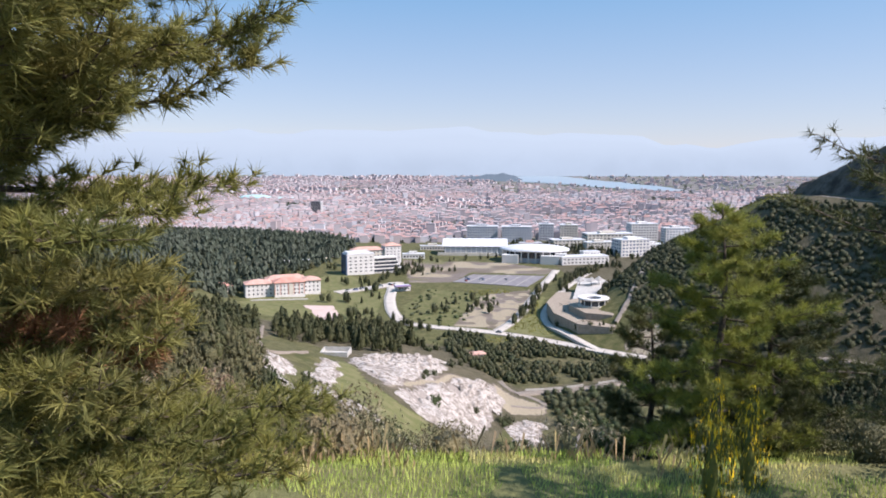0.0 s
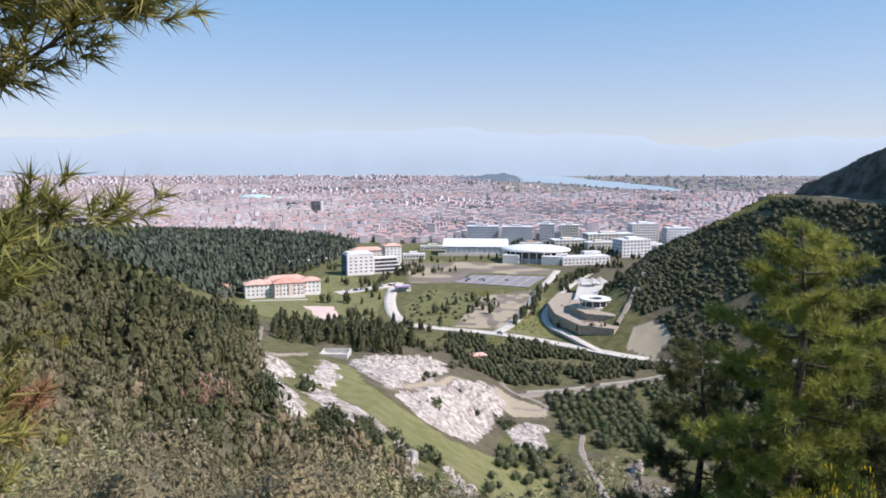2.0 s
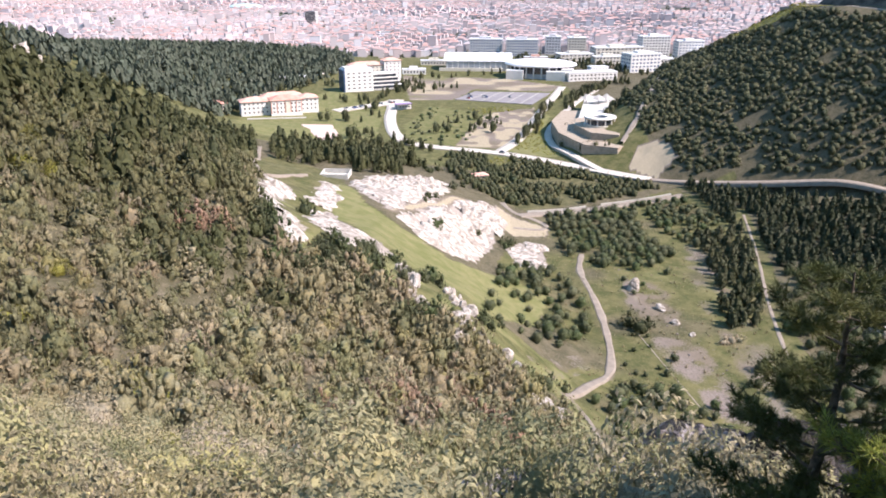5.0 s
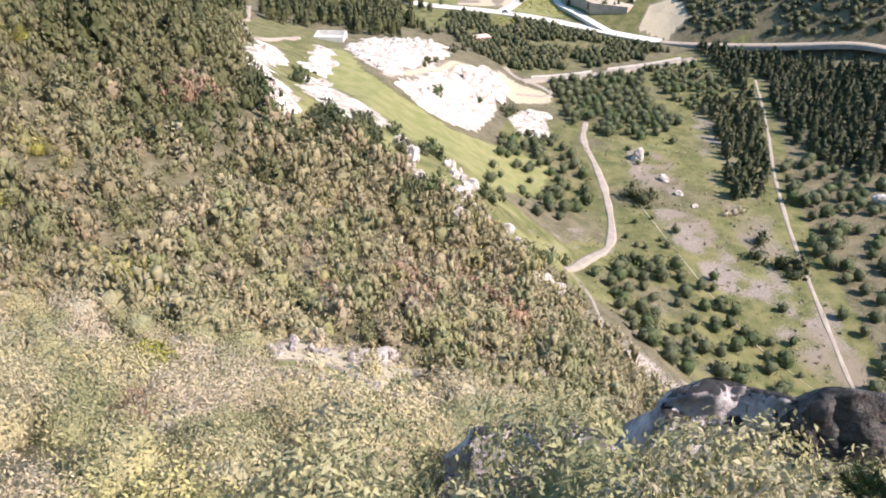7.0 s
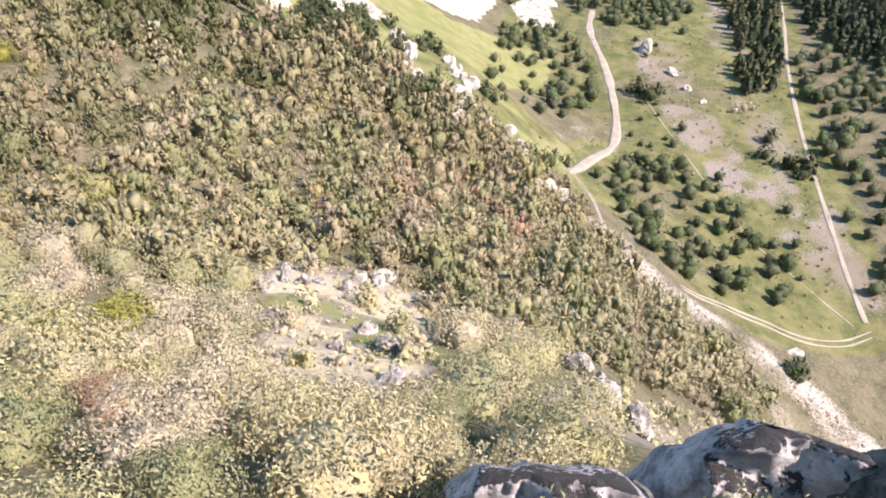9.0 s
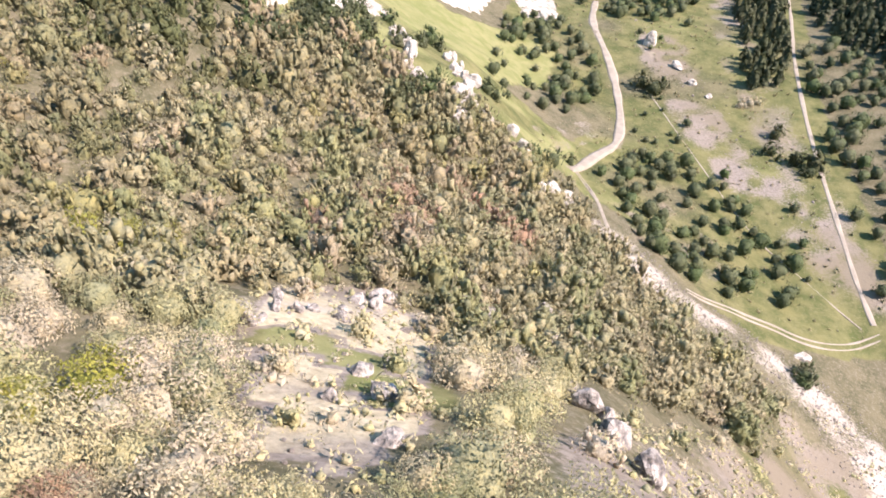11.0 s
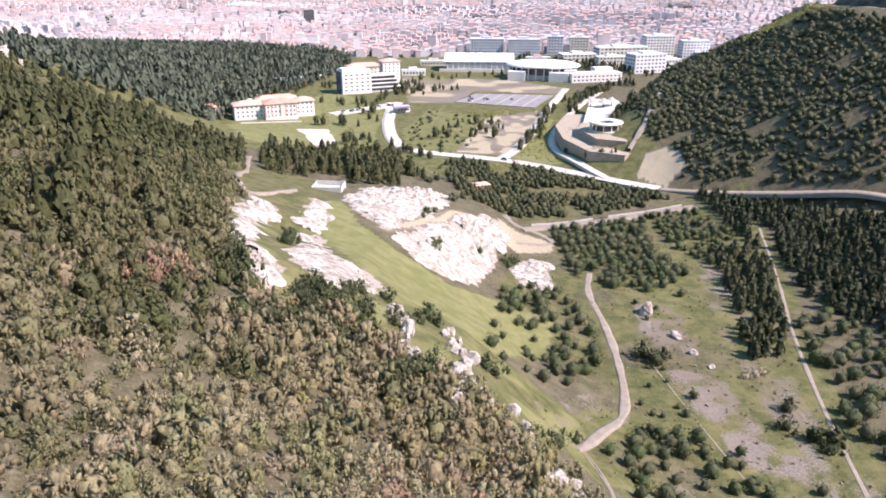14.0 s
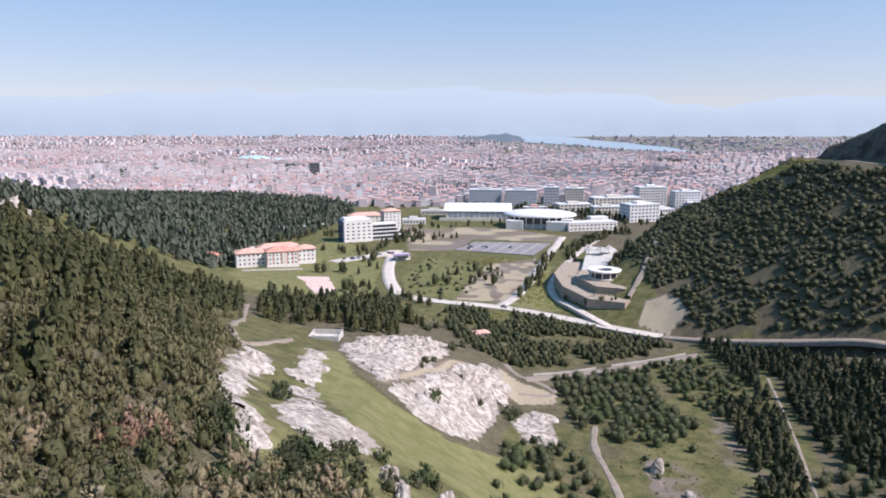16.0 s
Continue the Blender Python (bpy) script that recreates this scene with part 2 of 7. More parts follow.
CRAG_ROCK = crag_material()
WHITE_ROCK = rock_material("white_limestone", (0.178, 0.149, 0.125), (0.505, 0.463, 0.429), (0.382, 0.312, 0.257))
SCREE_ROCK = rock_material("scree_stone", (0.12, 0.10, 0.09), (0.23, 0.20, 0.185), (0.18, 0.148, 0.125), 1.2)
GREY_ROCK = rock_material("grey_limestone", (0.09, 0.08, 0.078), (0.45, 0.40, 0.375), (0.32, 0.25, 0.20), 1.0)
# near-black tones put the right-hand crag's shade into the rock colour
SHADED_ROCK = rock_material("shaded_rock", (0.03, 0.028, 0.028), (0.15, 0.135, 0.13), (0.12, 0.085, 0.07), 1.1)
DARK_ROCK = rock_material("dark_crag", (0.035, 0.033, 0.03), (0.11, 0.10, 0.085), (0.07, 0.068, 0.045), 0.12)


def worn(name, a, b, scale=0.3, rough=0.85, metal=0.0, gloss=0.3, relief=0.2):
    m = Nodes(name)
    n, f = m.noise(scale, 5), m.noise(scale * 9, 5)
    c = m.mix(m.step(n, 0.3, 0.7), a, b)
    c = m.mix(m.step(f, 0.55, 0.8), c, m.mix(0.3, c, (0.1, 0.09, 0.08)))
    m.bump(f, relief, 0.05)
    return m.done(c, rough, metal, gloss)


ASPHALT = worn("pale_worn_asphalt", (0.438, 0.394, 0.356), (0.537, 0.488, 0.438), 0.15)
DARK_ASPHALT = worn("dark_asphalt", (0.19, 0.175, 0.185), (0.24, 0.225, 0.235), 0.15)
KERB = worn("kerb_concrete", (0.340, 0.323, 0.297), (0.408, 0.391, 0.357))
DIRT = worn("dirt_track", (0.206, 0.173, 0.143), (0.267, 0.227, 0.193), 0.4, 0.95, relief=0.6)
CONCRETE = worn("concrete", (0.40, 0.385, 0.36), (0.52, 0.5, 0.47), 0.4)
TAN_WALL = worn("tan_stone_wall", (0.27, 0.22, 0.17), (0.36, 0.30, 0.24), 0.5)
PINK_COURT = worn("pink_court_paving", (0.50, 0.37, 0.33), (0.58, 0.45, 0.41), 0.2)
WHITE_PAINT = worn("white_painted_wall", (0.622, 0.604, 0.584), (0.698, 0.678, 0.660), 0.15)
CREAM_PAINT = worn("cream_painted_wall", (0.544, 0.504, 0.432), (0.608, 0.568, 0.496), 0.15)
GREY_PAINT = worn("grey_painted_wall", (0.42, 0.43, 0.46), (0.52, 0.53, 0.56), 0.15)
ROOF_TILE = worn("red_roof_tiles", (0.47, 0.22, 0.17), (0.56, 0.31, 0.25), 0.25)
PINK_TILE = worn("faded_roof_tiles", (0.52, 0.30, 0.24), (0.60, 0.38, 0.32), 0.25)
ROOF_METAL = worn("white_roof_sheet", (0.595, 0.595, 0.612), (0.685, 0.685, 0.703), 0.1, 0.45, 0.0, 0.5, 0.05)
DARK_METAL = worn("dark_metal", (0.05, 0.05, 0.055), (0.09, 0.09, 0.1), 0.5, 0.5, 0.5)
TEAL_METAL = worn("teal_roof_sheet", (0.34, 0.52, 0.52), (0.42, 0.58, 0.58), 0.1, 0.45)
PURPLE = worn("purple_awning", (0.24, 0.17, 0.30), (0.32, 0.24, 0.38), 0.4)
WATER = Nodes("lake_water").done((0.27, 0.34, 0.39), 0.5, gloss=0.5)


def glass(name, colour, rough=0.12):
    m = Nodes(name)
    return m.done(m.mix(m.math("MULTIPLY", m.random(), 0.6), colour, tuple(c * 0.4 for c in colour)), rough, 0.0, 0.8)


GLASS = glass("window_glass", (0.05, 0.06, 0.08))
BLUE_GLASS = glass("blue_curtain_glass", (0.07, 0.13, 0.24))


def town_material(name, stops):
    m = Nodes(name)
    c = m.ramp(m.attr("tint"), *stops)
    c = m.mix(m.math("MULTIPLY", m.noise(0.08, 3), 0.3), c, (0.45, 0.43, 0.44))
    # whole districts mixed paler and greyer: distance haze put into the colour
    c = m.mix(m.step(m.noise(0.0022, 4), 0.42, 0.62), c, m.mix(0.3, c, (0.58, 0.57, 0.60)))
    return m.done(c, 0.85)


TOWN_WALL = town_material("town_walls", ((0.0, (0.546, 0.484, 0.486)), (0.25, (0.440, 0.370, 0.369)), (0.45, (0.352, 0.326, 0.360)), (0.65, (0.484, 0.396, 0.396)), (0.85, (0.581, 0.563, 0.585)), (1.0, (0.616, 0.607, 0.639))))
TOWN_ROOF = town_material("town_roofs", ((0.0, (0.342, 0.171, 0.141)), (0.35, (0.408, 0.247, 0.223)), (0.6, (0.314, 0.209, 0.194)), (0.8, (0.399, 0.342, 0.359)), (1.0, (0.551, 0.541, 0.582))))
CAR_PAINT = [Nodes(n).done(c, 0.3, 0.2, 0.6) for n, c in (("white_car_paint", (0.75, 0.75, 0.75)), ("grey_car_paint", (0.25, 0.26, 0.28)), ("red_car_paint", (0.4, 0.05, 0.05)), ("blue_car_paint", (0.06, 0.1, 0.25)))]
RUBBER = Nodes("tyre_rubber").done((0.03, 0.03, 0.03), 0.9)

# ---- lie of the land ----
SECTIONS = []


def section(y, *xz):
    """The valley's cross-section at a distance y: pairs of x and height."""
    SECTIONS.append((y, np.array(xz[0::2], float), np.array(xz[1::2], float)))


section(-60, -300, 30, -80, 6, -10, -3, 15, -6, 40, -45, 80, -98, 110, -113, 150, -112, 230, -60, 330, 20)
section(11, -300, 20, -80, 0, -20, -4.2, 0, -4.95, 9, -4.85, 14, -5.4, 20, -15, 44, -58, 80, -108, 105, -113, 150, -112, 230, -65, 330, 10)
section(12.6, -300, 19, -80, -1, -20, -4.9, 0, -5.3, 9, -5.3, 13.5, -6.2, 19, -16, 43, -58, 80, -108, 105, -113, 150, -112, 230, -65, 330, 10)
section(14.8, -300, 18, -80, -2, -20, -6.9, 0, -7.8, 8, -8.2, 13, -10, 19, -20, 42, -58, 80, -108, 105, -113, 150, -112, 230, -65, 330, 10)
section(23, -300, 15, -80, -5, -25, -11.5, 0, -14.5, 6, -14.6, 11, -15.4, 17, -29, 40, -59, 80, -109, 105, -113, 150, -112, 230, -65, 330, 10)
section(38, -300, 10, -80, -9, -20, -23.5, -8, -25.5, 2, -27.5, 9, -31, 30, -57, 75, -108, 105, -113, 160, -112, 240, -62, 330, 10)
section(65, -300, 12, -80, -13, -35, -38, -5, -46.5, 12, -55, 33, -71, 60, -97, 85, -111, 120, -113, 165, -111, 240, -62, 340, 10)
section(100, -300, 10, -90, -9, -52, -31, -41, -37, -20, -50, -6, -57, 15, -68, 33, -82, 60, -101, 85, -111, 150, -112, 175, -108, 240, -68, 340, 5)
section(140, -300, 5, -100, -10, -60, -31, -45, -37, -15, -54, 4, -65, 31, -93, 54, -104, 75, -109, 120, -109, 165, -106, 240, -70, 340, 0)
section(200, -300, -5, -150, -28, -100, -38, -65, -50, -40, -65, -20, -70, 5, -85, 25, -100, 46, -106.5, 75, -107, 130, -108, 165, -106, 240, -80, 340, -5)
section(245, -300, -20, -150, -36, -70, -60, -38, -70, -15, -78, -3, -86, 14, -99, 40, -105, 70, -106, 130, -109, 165, -107, 240, -90, 340, -30)
section(300, -300, -28, -160, -50, -90, -72, -50, -82, -10, -86, 5, -92, 30, -106, 60, -110, 110, -112, 165, -108, 240, -98, 340, -60)
section(380, -400, -10, -300, -24, -228, -39, -179, -60, -139, -73, -95, -86, -50, -93, 0, -102, 40, -108, 100, -111, 165, -108, 260, -96, 360, -60)
section(470, -500, -20, -300, -36, -228, -50, -200, -66, -140, -94, -90, -103, -20, -107, 40, -107.5, 100, -108, 250, -106)
section(535, -500, -40, -300, -55, -228, -74, -200, -86, -165, -103.5, -120, -105, -40, -106.5, 100, -107, 250, -106)
section(600, -600, -50, -300, -70, -215, -94, -170, -104, -120, -105, -40, -106, 100, -106, 300, -106)
section(900, -900, -80, -500, -86, -250, -90, -100, -104, 0, -107, 300, -108)
section(1150, -900, -110, 0, -111, 900, -111)
section(3000, -900, -112, 0, -112, 900, -112)
section(4950, -900, -58, 0, -58, 900, -58)
SECTION_Y = np.array([s[0] for s in SECTIONS])


def value_noise(x, y, cell, seed=0):
    """Smooth noise from -1 to 1."""
    u, v = np.asarray(x, float) / cell, np.asarray(y, float) / cell
    i, j = np.floor(u), np.floor(v)
    a, b = u - i, v - j
    a, b = a * a * (3 - 2 * a), b * b * (3 - 2 * b)

    def corner(p, q):
        h = np.sin(p * 127.1 + q * 311.7 + seed * 74.7) * 43758.5453
        return (h - np.floor(h)) * 2 - 1
    return (corner(i, j) * (1 - a) + corner(i + 1, j) * a) * (1 - b) + (corner(i, j + 1) * (1 - a) + corner(i + 1, j + 1) * a) * b


def smoothstep(lo, hi, v):
    t = np.clip((np.asarray(v, float) - lo) / (hi - lo), 0, 1)
    return t * t * (3 - 2 * t)


def right_hill(x, y):
    """The scrub hill across the valley: it rises from the road at its foot to a crest that falls away towards the town."""
    d = (x - 118) * 0.522 + (y - 395) * 0.853
    s = (x - 118) * 0.853 - (y - 395) * 0.522
    slope = np.clip(0.40 + 0.0028 * (s - 15), 0, 0.72) * smoothstep(-95, -40, s)
    foot = -111 + np.clip(s, 0, 95) * 0.13
    up = slope * 180 * (1 - np.exp(-np.clip(d, 0, 170) / 150)) / 0.678
    up = up - np.clip(d - 185, 0, 400) * 0.5
    h = foot + up
    h = np.where(h > -21, -21 + 0.08 * (h + 21), h)     # the road's shelf
    return np.where((d > 0) & (slope > 0), h, -999)


def land(x, y):
    """Height of the bare ground."""
    x, y = np.broadcast_arrays(np.asarray(x, float), np.asarray(y, float))
    rows = np.stack([np.interp(x, sx, sz) for _, sx, sz in SECTIONS])
    k = np.clip(np.searchsorted(SECTION_Y, y) - 1, 0, len(SECTION_Y) - 2)
    w = np.clip((y - SECTION_Y[k]) / (SECTION_Y[k + 1] - SECTION_Y[k]), 0, 1)
    lo = np.take_along_axis(rows, k[None], 0)[0]
    hi = np.take_along_axis(rows, (k + 1)[None], 0)[0]
    z = lo * (1 - w) + hi * w
    z = np.maximum(z, right_hill(x, y))
    slope = smoothstep(-110, -95, z) * (1 - smoothstep(600, 900, y))
    rough = value_noise(x, y, 19, 3) * 1.3 + value_noise(x, y, 7, 5) * 0.55
    return z + rough * slope * smoothstep(13, 30, np.hypot(x, y)) 

# ---- mesh helpers ----
def mesh_object(name, verts, faces, mats, parent=None, label="", smooth=False, tint=None, slots=None):
    """One mesh object from arrays; faces may mix triangles and quads."""
    me = bpy.data.meshes.new(name)
    verts = np.asarray(verts, np.float32)
    if isinstance(faces, np.ndarray):
        k = faces.shape[1]
        me.vertices.add(len(verts))
        me.vertices.foreach_set("co", verts.ravel())
        me.loops.add(faces.size)
        me.loops.foreach_set("vertex_index", faces.astype(np.int32).ravel())
        me.polygons.add(len(faces))
        me.polygons.foreach_set("loop_start", np.arange(0, faces.size, k, dtype=np.int32))
        me.update(calc_edges=True)
    else:
        me.from_pydata(verts.tolist(), [], faces)
    for m in mats if isinstance(mats, (list, tuple)) else [mats]:
        me.materials.append(m)
    if slots is not None:
        me.polygons.foreach_set("material_index", np.asarray(slots, np.int32))
    if tint is not None:
        me.attributes.new("tint", "FLOAT", "POINT").data.foreach_set("value", np.asarray(tint, np.float32))
    if smooth:
        me.polygons.foreach_set("use_smooth", np.ones(len(me.polygons), bool))
    me.validate()
    ob = new(name, me)
    if parent:
        ob.parent = parent
    if label:
        tagged(ob, label)
    return ob


def part(name, bm, material, parent, label=""):
    me = bpy.data.meshes.new(name)
    bm.to_mesh(me)
    bm.free()
    me.materials.append(material)
    ob = new(name, me)
    ob.parent = parent
    if label:
        tagged(ob, label)
    return ob


def empty(name, m, label, category, group=""):
    ob = new(name)
    ob.matrix_basis = m
    return tagged(ob, label, category, group)


def inside(x, y, *poly):
    """Whether points lie in a polygon of x, y pairs."""
    px, py = poly[0::2], poly[1::2]
    hit = np.zeros(np.shape(x), bool)
    j = len(px) - 1
    for i in range(len(px)):
        cross = ((py[i] > y) != (py[j] > y)) & (x < (px[j] - px[i]) * (y - py[i]) / (py[j] - py[i] + 1e-9) + px[i])
        hit ^= cross
        j = i
    return hit


def near_line(x, y, *line):
    """Distance to a polyline of x, y pairs."""
    d = np.full(np.shape(x), 1e9)
    for i in range(0, len(line) - 2, 2):
        ax, ay, bx, by = line[i:i + 4]
        t = np.clip(((x - ax) * (bx - ax) + (y - ay) * (by - ay)) / ((bx - ax) ** 2 + (by - ay) ** 2), 0, 1)
        d = np.minimum(d, np.hypot(x - ax - t * (bx - ax), y - ay - t * (by - ay)))
    return d


# ---- the plan: roads, tracks and kinds of cover ----
MAIN_ROAD = (-44, 640, -42, 590, -42, 560, -36, 505, -26, 472, -4, 456, 34, 449, 62, 434, 97, 407, 118, 393)
RIGHT_ROAD = (114, 396, 122, 391, 150, 373, 198, 346, 262, 300)
CAMPUS_ROAD = (36, 449, 55, 490, 81, 585, 100, 650, 120, 720)
TERRACE_ROAD = (97, 407, 82, 430, 73, 463, 74, 505, 93, 563, 118, 630, 150, 700)
LOW_ROAD = (36, 322, 62, 334, 92, 350, 128, 364)
VALLEY_TRACK = (57, 275, 51.4, 253, 53, 231, 52.6, 212, 51, 195, 46.5, 175, 37, 162, 28, 147)
FOOT_TRACK = (30, 150, 33, 139, 31.5, 124, 30, 108, 36, 106.5, 50, 112, 63, 112, 71, 109, 80.5, 110, 90, 114)
FIELD_TRACK = (62, 205, 67, 170, 72, 145, 80, 128, 87, 116)
RIGHT_TRACK = (146, 330, 136, 293, 126, 262, 117, 238, 107, 205, 100, 175, 94.5, 146, 91.5, 130, 90, 117)
SPUR_TRACK = (-90, 345, -80, 302, -67, 243, -59, 225, -55, 236, -52, 262)

WHITE_PATCHES = (
    (-38, 141, -44, 164, -49, 183, -55, 213, -55, 228, -49, 221, -46, 207, -46, 188, -39, 163, -32, 142, -27, 133, -29, 127, -33, 132),
    (-41, 212, -43, 230, -41, 254, -35, 236, -36, 218, -33, 201, -25, 177, -20, 170, -16, 172, -13, 164, -16, 143, -21, 138, -26, 142, -31, 163, -32, 181, -37, 204),
    (-37, 286, -33, 320, -21, 332, -6, 338, 4, 332, 2, 311, -4, 285, -13, 261, -14, 241, -18, 236, -24, 244, -30, 256),
    (-14, 230, -8, 261, 4, 296, 20, 326, 27, 320, 28, 304, 24, 285, 20, 268, 13, 250, 9, 231, 3, 222, -5, 219, -10, 222),
    (27, 271, 34, 285, 42, 281, 43, 267, 37, 252, 31, 252),
)


QUARRY_SHOULDER = (-57, 205, -54, 226, -44, 262, -34, 222, -12, 172, -9, 148, -20, 130, -29, 122, -34, 130, -44, 158, -50, 182)


def cover_weights(x, y):
    """Bare soil, lush grass, stone and town, each from 0 to 1."""
    soil, lush, stone = np.zeros(np.shape(x)), np.zeros(np.shape(x)), np.zeros(np.shape(x))
    floor = inside(x, y, 14, 140, 40, 180, 20, 250, 40, 320, 130, 380, 160, 380, 140, 290, 112, 200, 98, 110, 60, 104, 44, 112, 36, 134)
    lush[floor] = (0.58 + 0.22 * value_noise(x, y, 14, 31))[floor]
    lush[inside(x, y, -47, 305, -25, 232, -14, 221, 3, 217, 12, 226, 22, 236, 36, 226, 30, 200, 12, 172, 0, 168, -11, 172, -18, 170, -33, 207, -42, 265)] = 0.85
    meadow = inside(x, y, -30, 126, -18, 130, 0, 126, 18, 126, 30, 146, 34, 166, 14, 174, -14, 174, -22, 150)
    lush[meadow] = (0.78 + 0.2 * value_noise(x, y, 6, 29))[meadow]
    lush[inside(x, y, -80, 330, -85, 260, -60, 225, -40, 236, -38, 270, -45, 320)] = 0.55
    lush[(y > 395) & (y < 1050) & (x < 125) & (x > -250)] = 0.72
    lush[inside(x, y, -29, 532, -11, 610, 35, 574, 58, 611, 20, 445, -7, 458, -24, 480)] = 0.8
    lush[inside(x, y, -160, 540, -120, 440, -70, 440, -46, 480, -48, 600, -100, 700)] = 0.85
    lush[inside(x, y, 40, 455, 62, 442, 74, 440, 72, 505, 86, 570, 80, 575, 56, 490)] = 0.9
    lush[inside(x, y, 60, 398, 100, 392, 120, 380, 40, 330, 20, 345, 20, 420)] = 0.5
    yard = inside(x, y, 8, 466, 19, 516, 30, 565, 54, 593, 78, 603, 72, 554, 55, 493, 36, 460)
    soil[yard] = (0.85 + 0.4 * value_noise(x, y, 7, 45))[yard]
    straw = inside(x, y, -30, 640, -44, 800, 66, 785, 123, 725, 105, 690, 31, 705, 9, 638)
    soil[straw] = (0.78 + 0.4 * value_noise(x, y, 22, 44))[straw]
    lush[straw] = 0.85
    bare = near_line(x, y, 73, 238, 72, 214, 72, 192, 78, 168, 86, 150, 92, 128)
    soil = np.maximum(soil, (0.52 + 0.28 * value_noise(x, y, 4, 33) + 0.15 * value_noise(x, y, 11, 35)) * (1 - smoothstep(4, 15, bare)))
    soil = np.maximum(soil, (0.40 + 0.2 * value_noise(x, y, 6, 37)) * (1 - smoothstep(6, 12, near_line(x, y, 112, 290, 104, 262, 96, 225, 94, 190, 92, 150))))
    soil = np.maximum(soil, (0.42 + 0.22 * value_noise(x, y, 3, 38)) * inside(x, y, 24, 150, 34, 165, 44, 178, 40, 184, 28, 172, 20, 158))
    soil = np.maximum(soil, (0.42 + 0.2 * value_noise(x, y, 4, 39)) * inside(x, y, 34, 118, 52, 118, 64, 128, 58, 150, 44, 152, 36, 138))
    soil[inside(x, y, 25, 332, 35, 318, 49, 308, 46, 296, 30, 290, 22, 300)] = 0.9
    soil[inside(x, y, 108, 408, 120, 428, 134, 424, 136, 404, 122, 394)] = 0.9
    scree = near_line(x, y, 31, 118, 37, 101, 52, 101, 64, 95, 72, 84, 70, 66)
    stone = np.maximum(stone, (0.55 + 0.2 * value_noise(x, y, 5, 17)) * (1 - smoothstep(2, 12, scree)))
    slope = 1 - smoothstep(8, 18, near_line(x, y, 62, 76, 40, 54, 23, 40, 15, 32))
    soil = np.maximum(soil, (0.62 + 0.4 * value_noise(x, y, 6, 61)) * slope)
    lush = np.maximum(lush, (0.35 + 0.45 * value_noise(x, y, 9, 62)) * slope)
    clear = inside(x, y, -13, 47, -14, 56, -12, 65, -6, 66, -1, 57, 0, 46, -1, 38, -4, 33, -8, 35, -10, 41)
    soil[clear] = (0.9 + 0.25 * value_noise(x, y, 3, 13))[clear]
    lush[clear & (value_noise(x, y, 6, 12) > 0.1)] = 0.6
    soil[near_line(x, y, -10, 49.5, -6.5, 47.5, -2.5, 43) < 1.8 + 0.9 * value_noise(x, y, 2.4, 14)] = 0
    shelf = near_line(x, y, -16, 52, -8, 57, -2, 62)
    stone = np.maximum(stone, 0.48 * (1 - smoothstep(0.5, 4, shelf)))
    lush = np.maximum(lush, 0.85 * (1 - smoothstep(2, 5, near_line(x, y, -10, 49.5, -6.5, 47.5, -2.5, 43))))
    lush = np.maximum(lush, 0.95 * (1 - smoothstep(4, 7, near_line(x, y, -2, 9.5, 12, 10.5))))
    shoulder = inside(x, y, *QUARRY_SHOULDER)
    lush[shoulder] = np.maximum(lush, 0.62 + 0.3 * value_noise(x, y, 8, 55))[shoulder]
    soil = np.maximum(soil, 0.9 * (1 - smoothstep(1, 5, near_line(x, y, 26, 320, 4, 300, -10, 262, -18, 236))))
    for p in WHITE_PATCHES:
        jig = value_noise(x, y, 6, 25) * 2.5
        hit = inside(x + jig, y + jig, *p)
        stone[hit] = (0.7 + 0.45 * value_noise(x, y, 7, 27))[hit]
    for line, w in ((VALLEY_TRACK, 0.6), (SPUR_TRACK, 0.8)):
        soil = np.maximum(soil, 0.6 - 0.6 * smoothstep(w, w + 1.8, near_line(x, y, *line)))
    wood = inside(x, y, 128, 372, 150, 366, 195, 335, 300, 260, 300, 150, 122, 150, 122, 195, 134, 240, 147, 290, 156, 330)
    lush[wood], soil[wood] = 0.3, 0
    yellow = inside(x, y, 203, 535, 222, 547, 250, 527, 255, 500, 238, 488, 222, 505, 212, 520)
    lush[yellow] = 0.95
    town = smoothstep(960, 1100, y) * np.ones(np.shape(x))
    return soil, lush, stone, town


def spread(lo, hi, step, far_lo, far_hi, grow=1.13):
    """Grid lines: even from lo to hi, ever wider outwards."""
    out, s, v = [], step, hi
    while v < far_hi:
        s *= grow
        v += s
        out.append(min(v, far_hi))
    back, s, v = [], step, lo
    while v > far_lo:
        s *= grow
        v -= s
        back.append(max(v, far_lo))
    return np.array(back[::-1] + list(np.arange(lo, hi + 0.01, step)) + out)


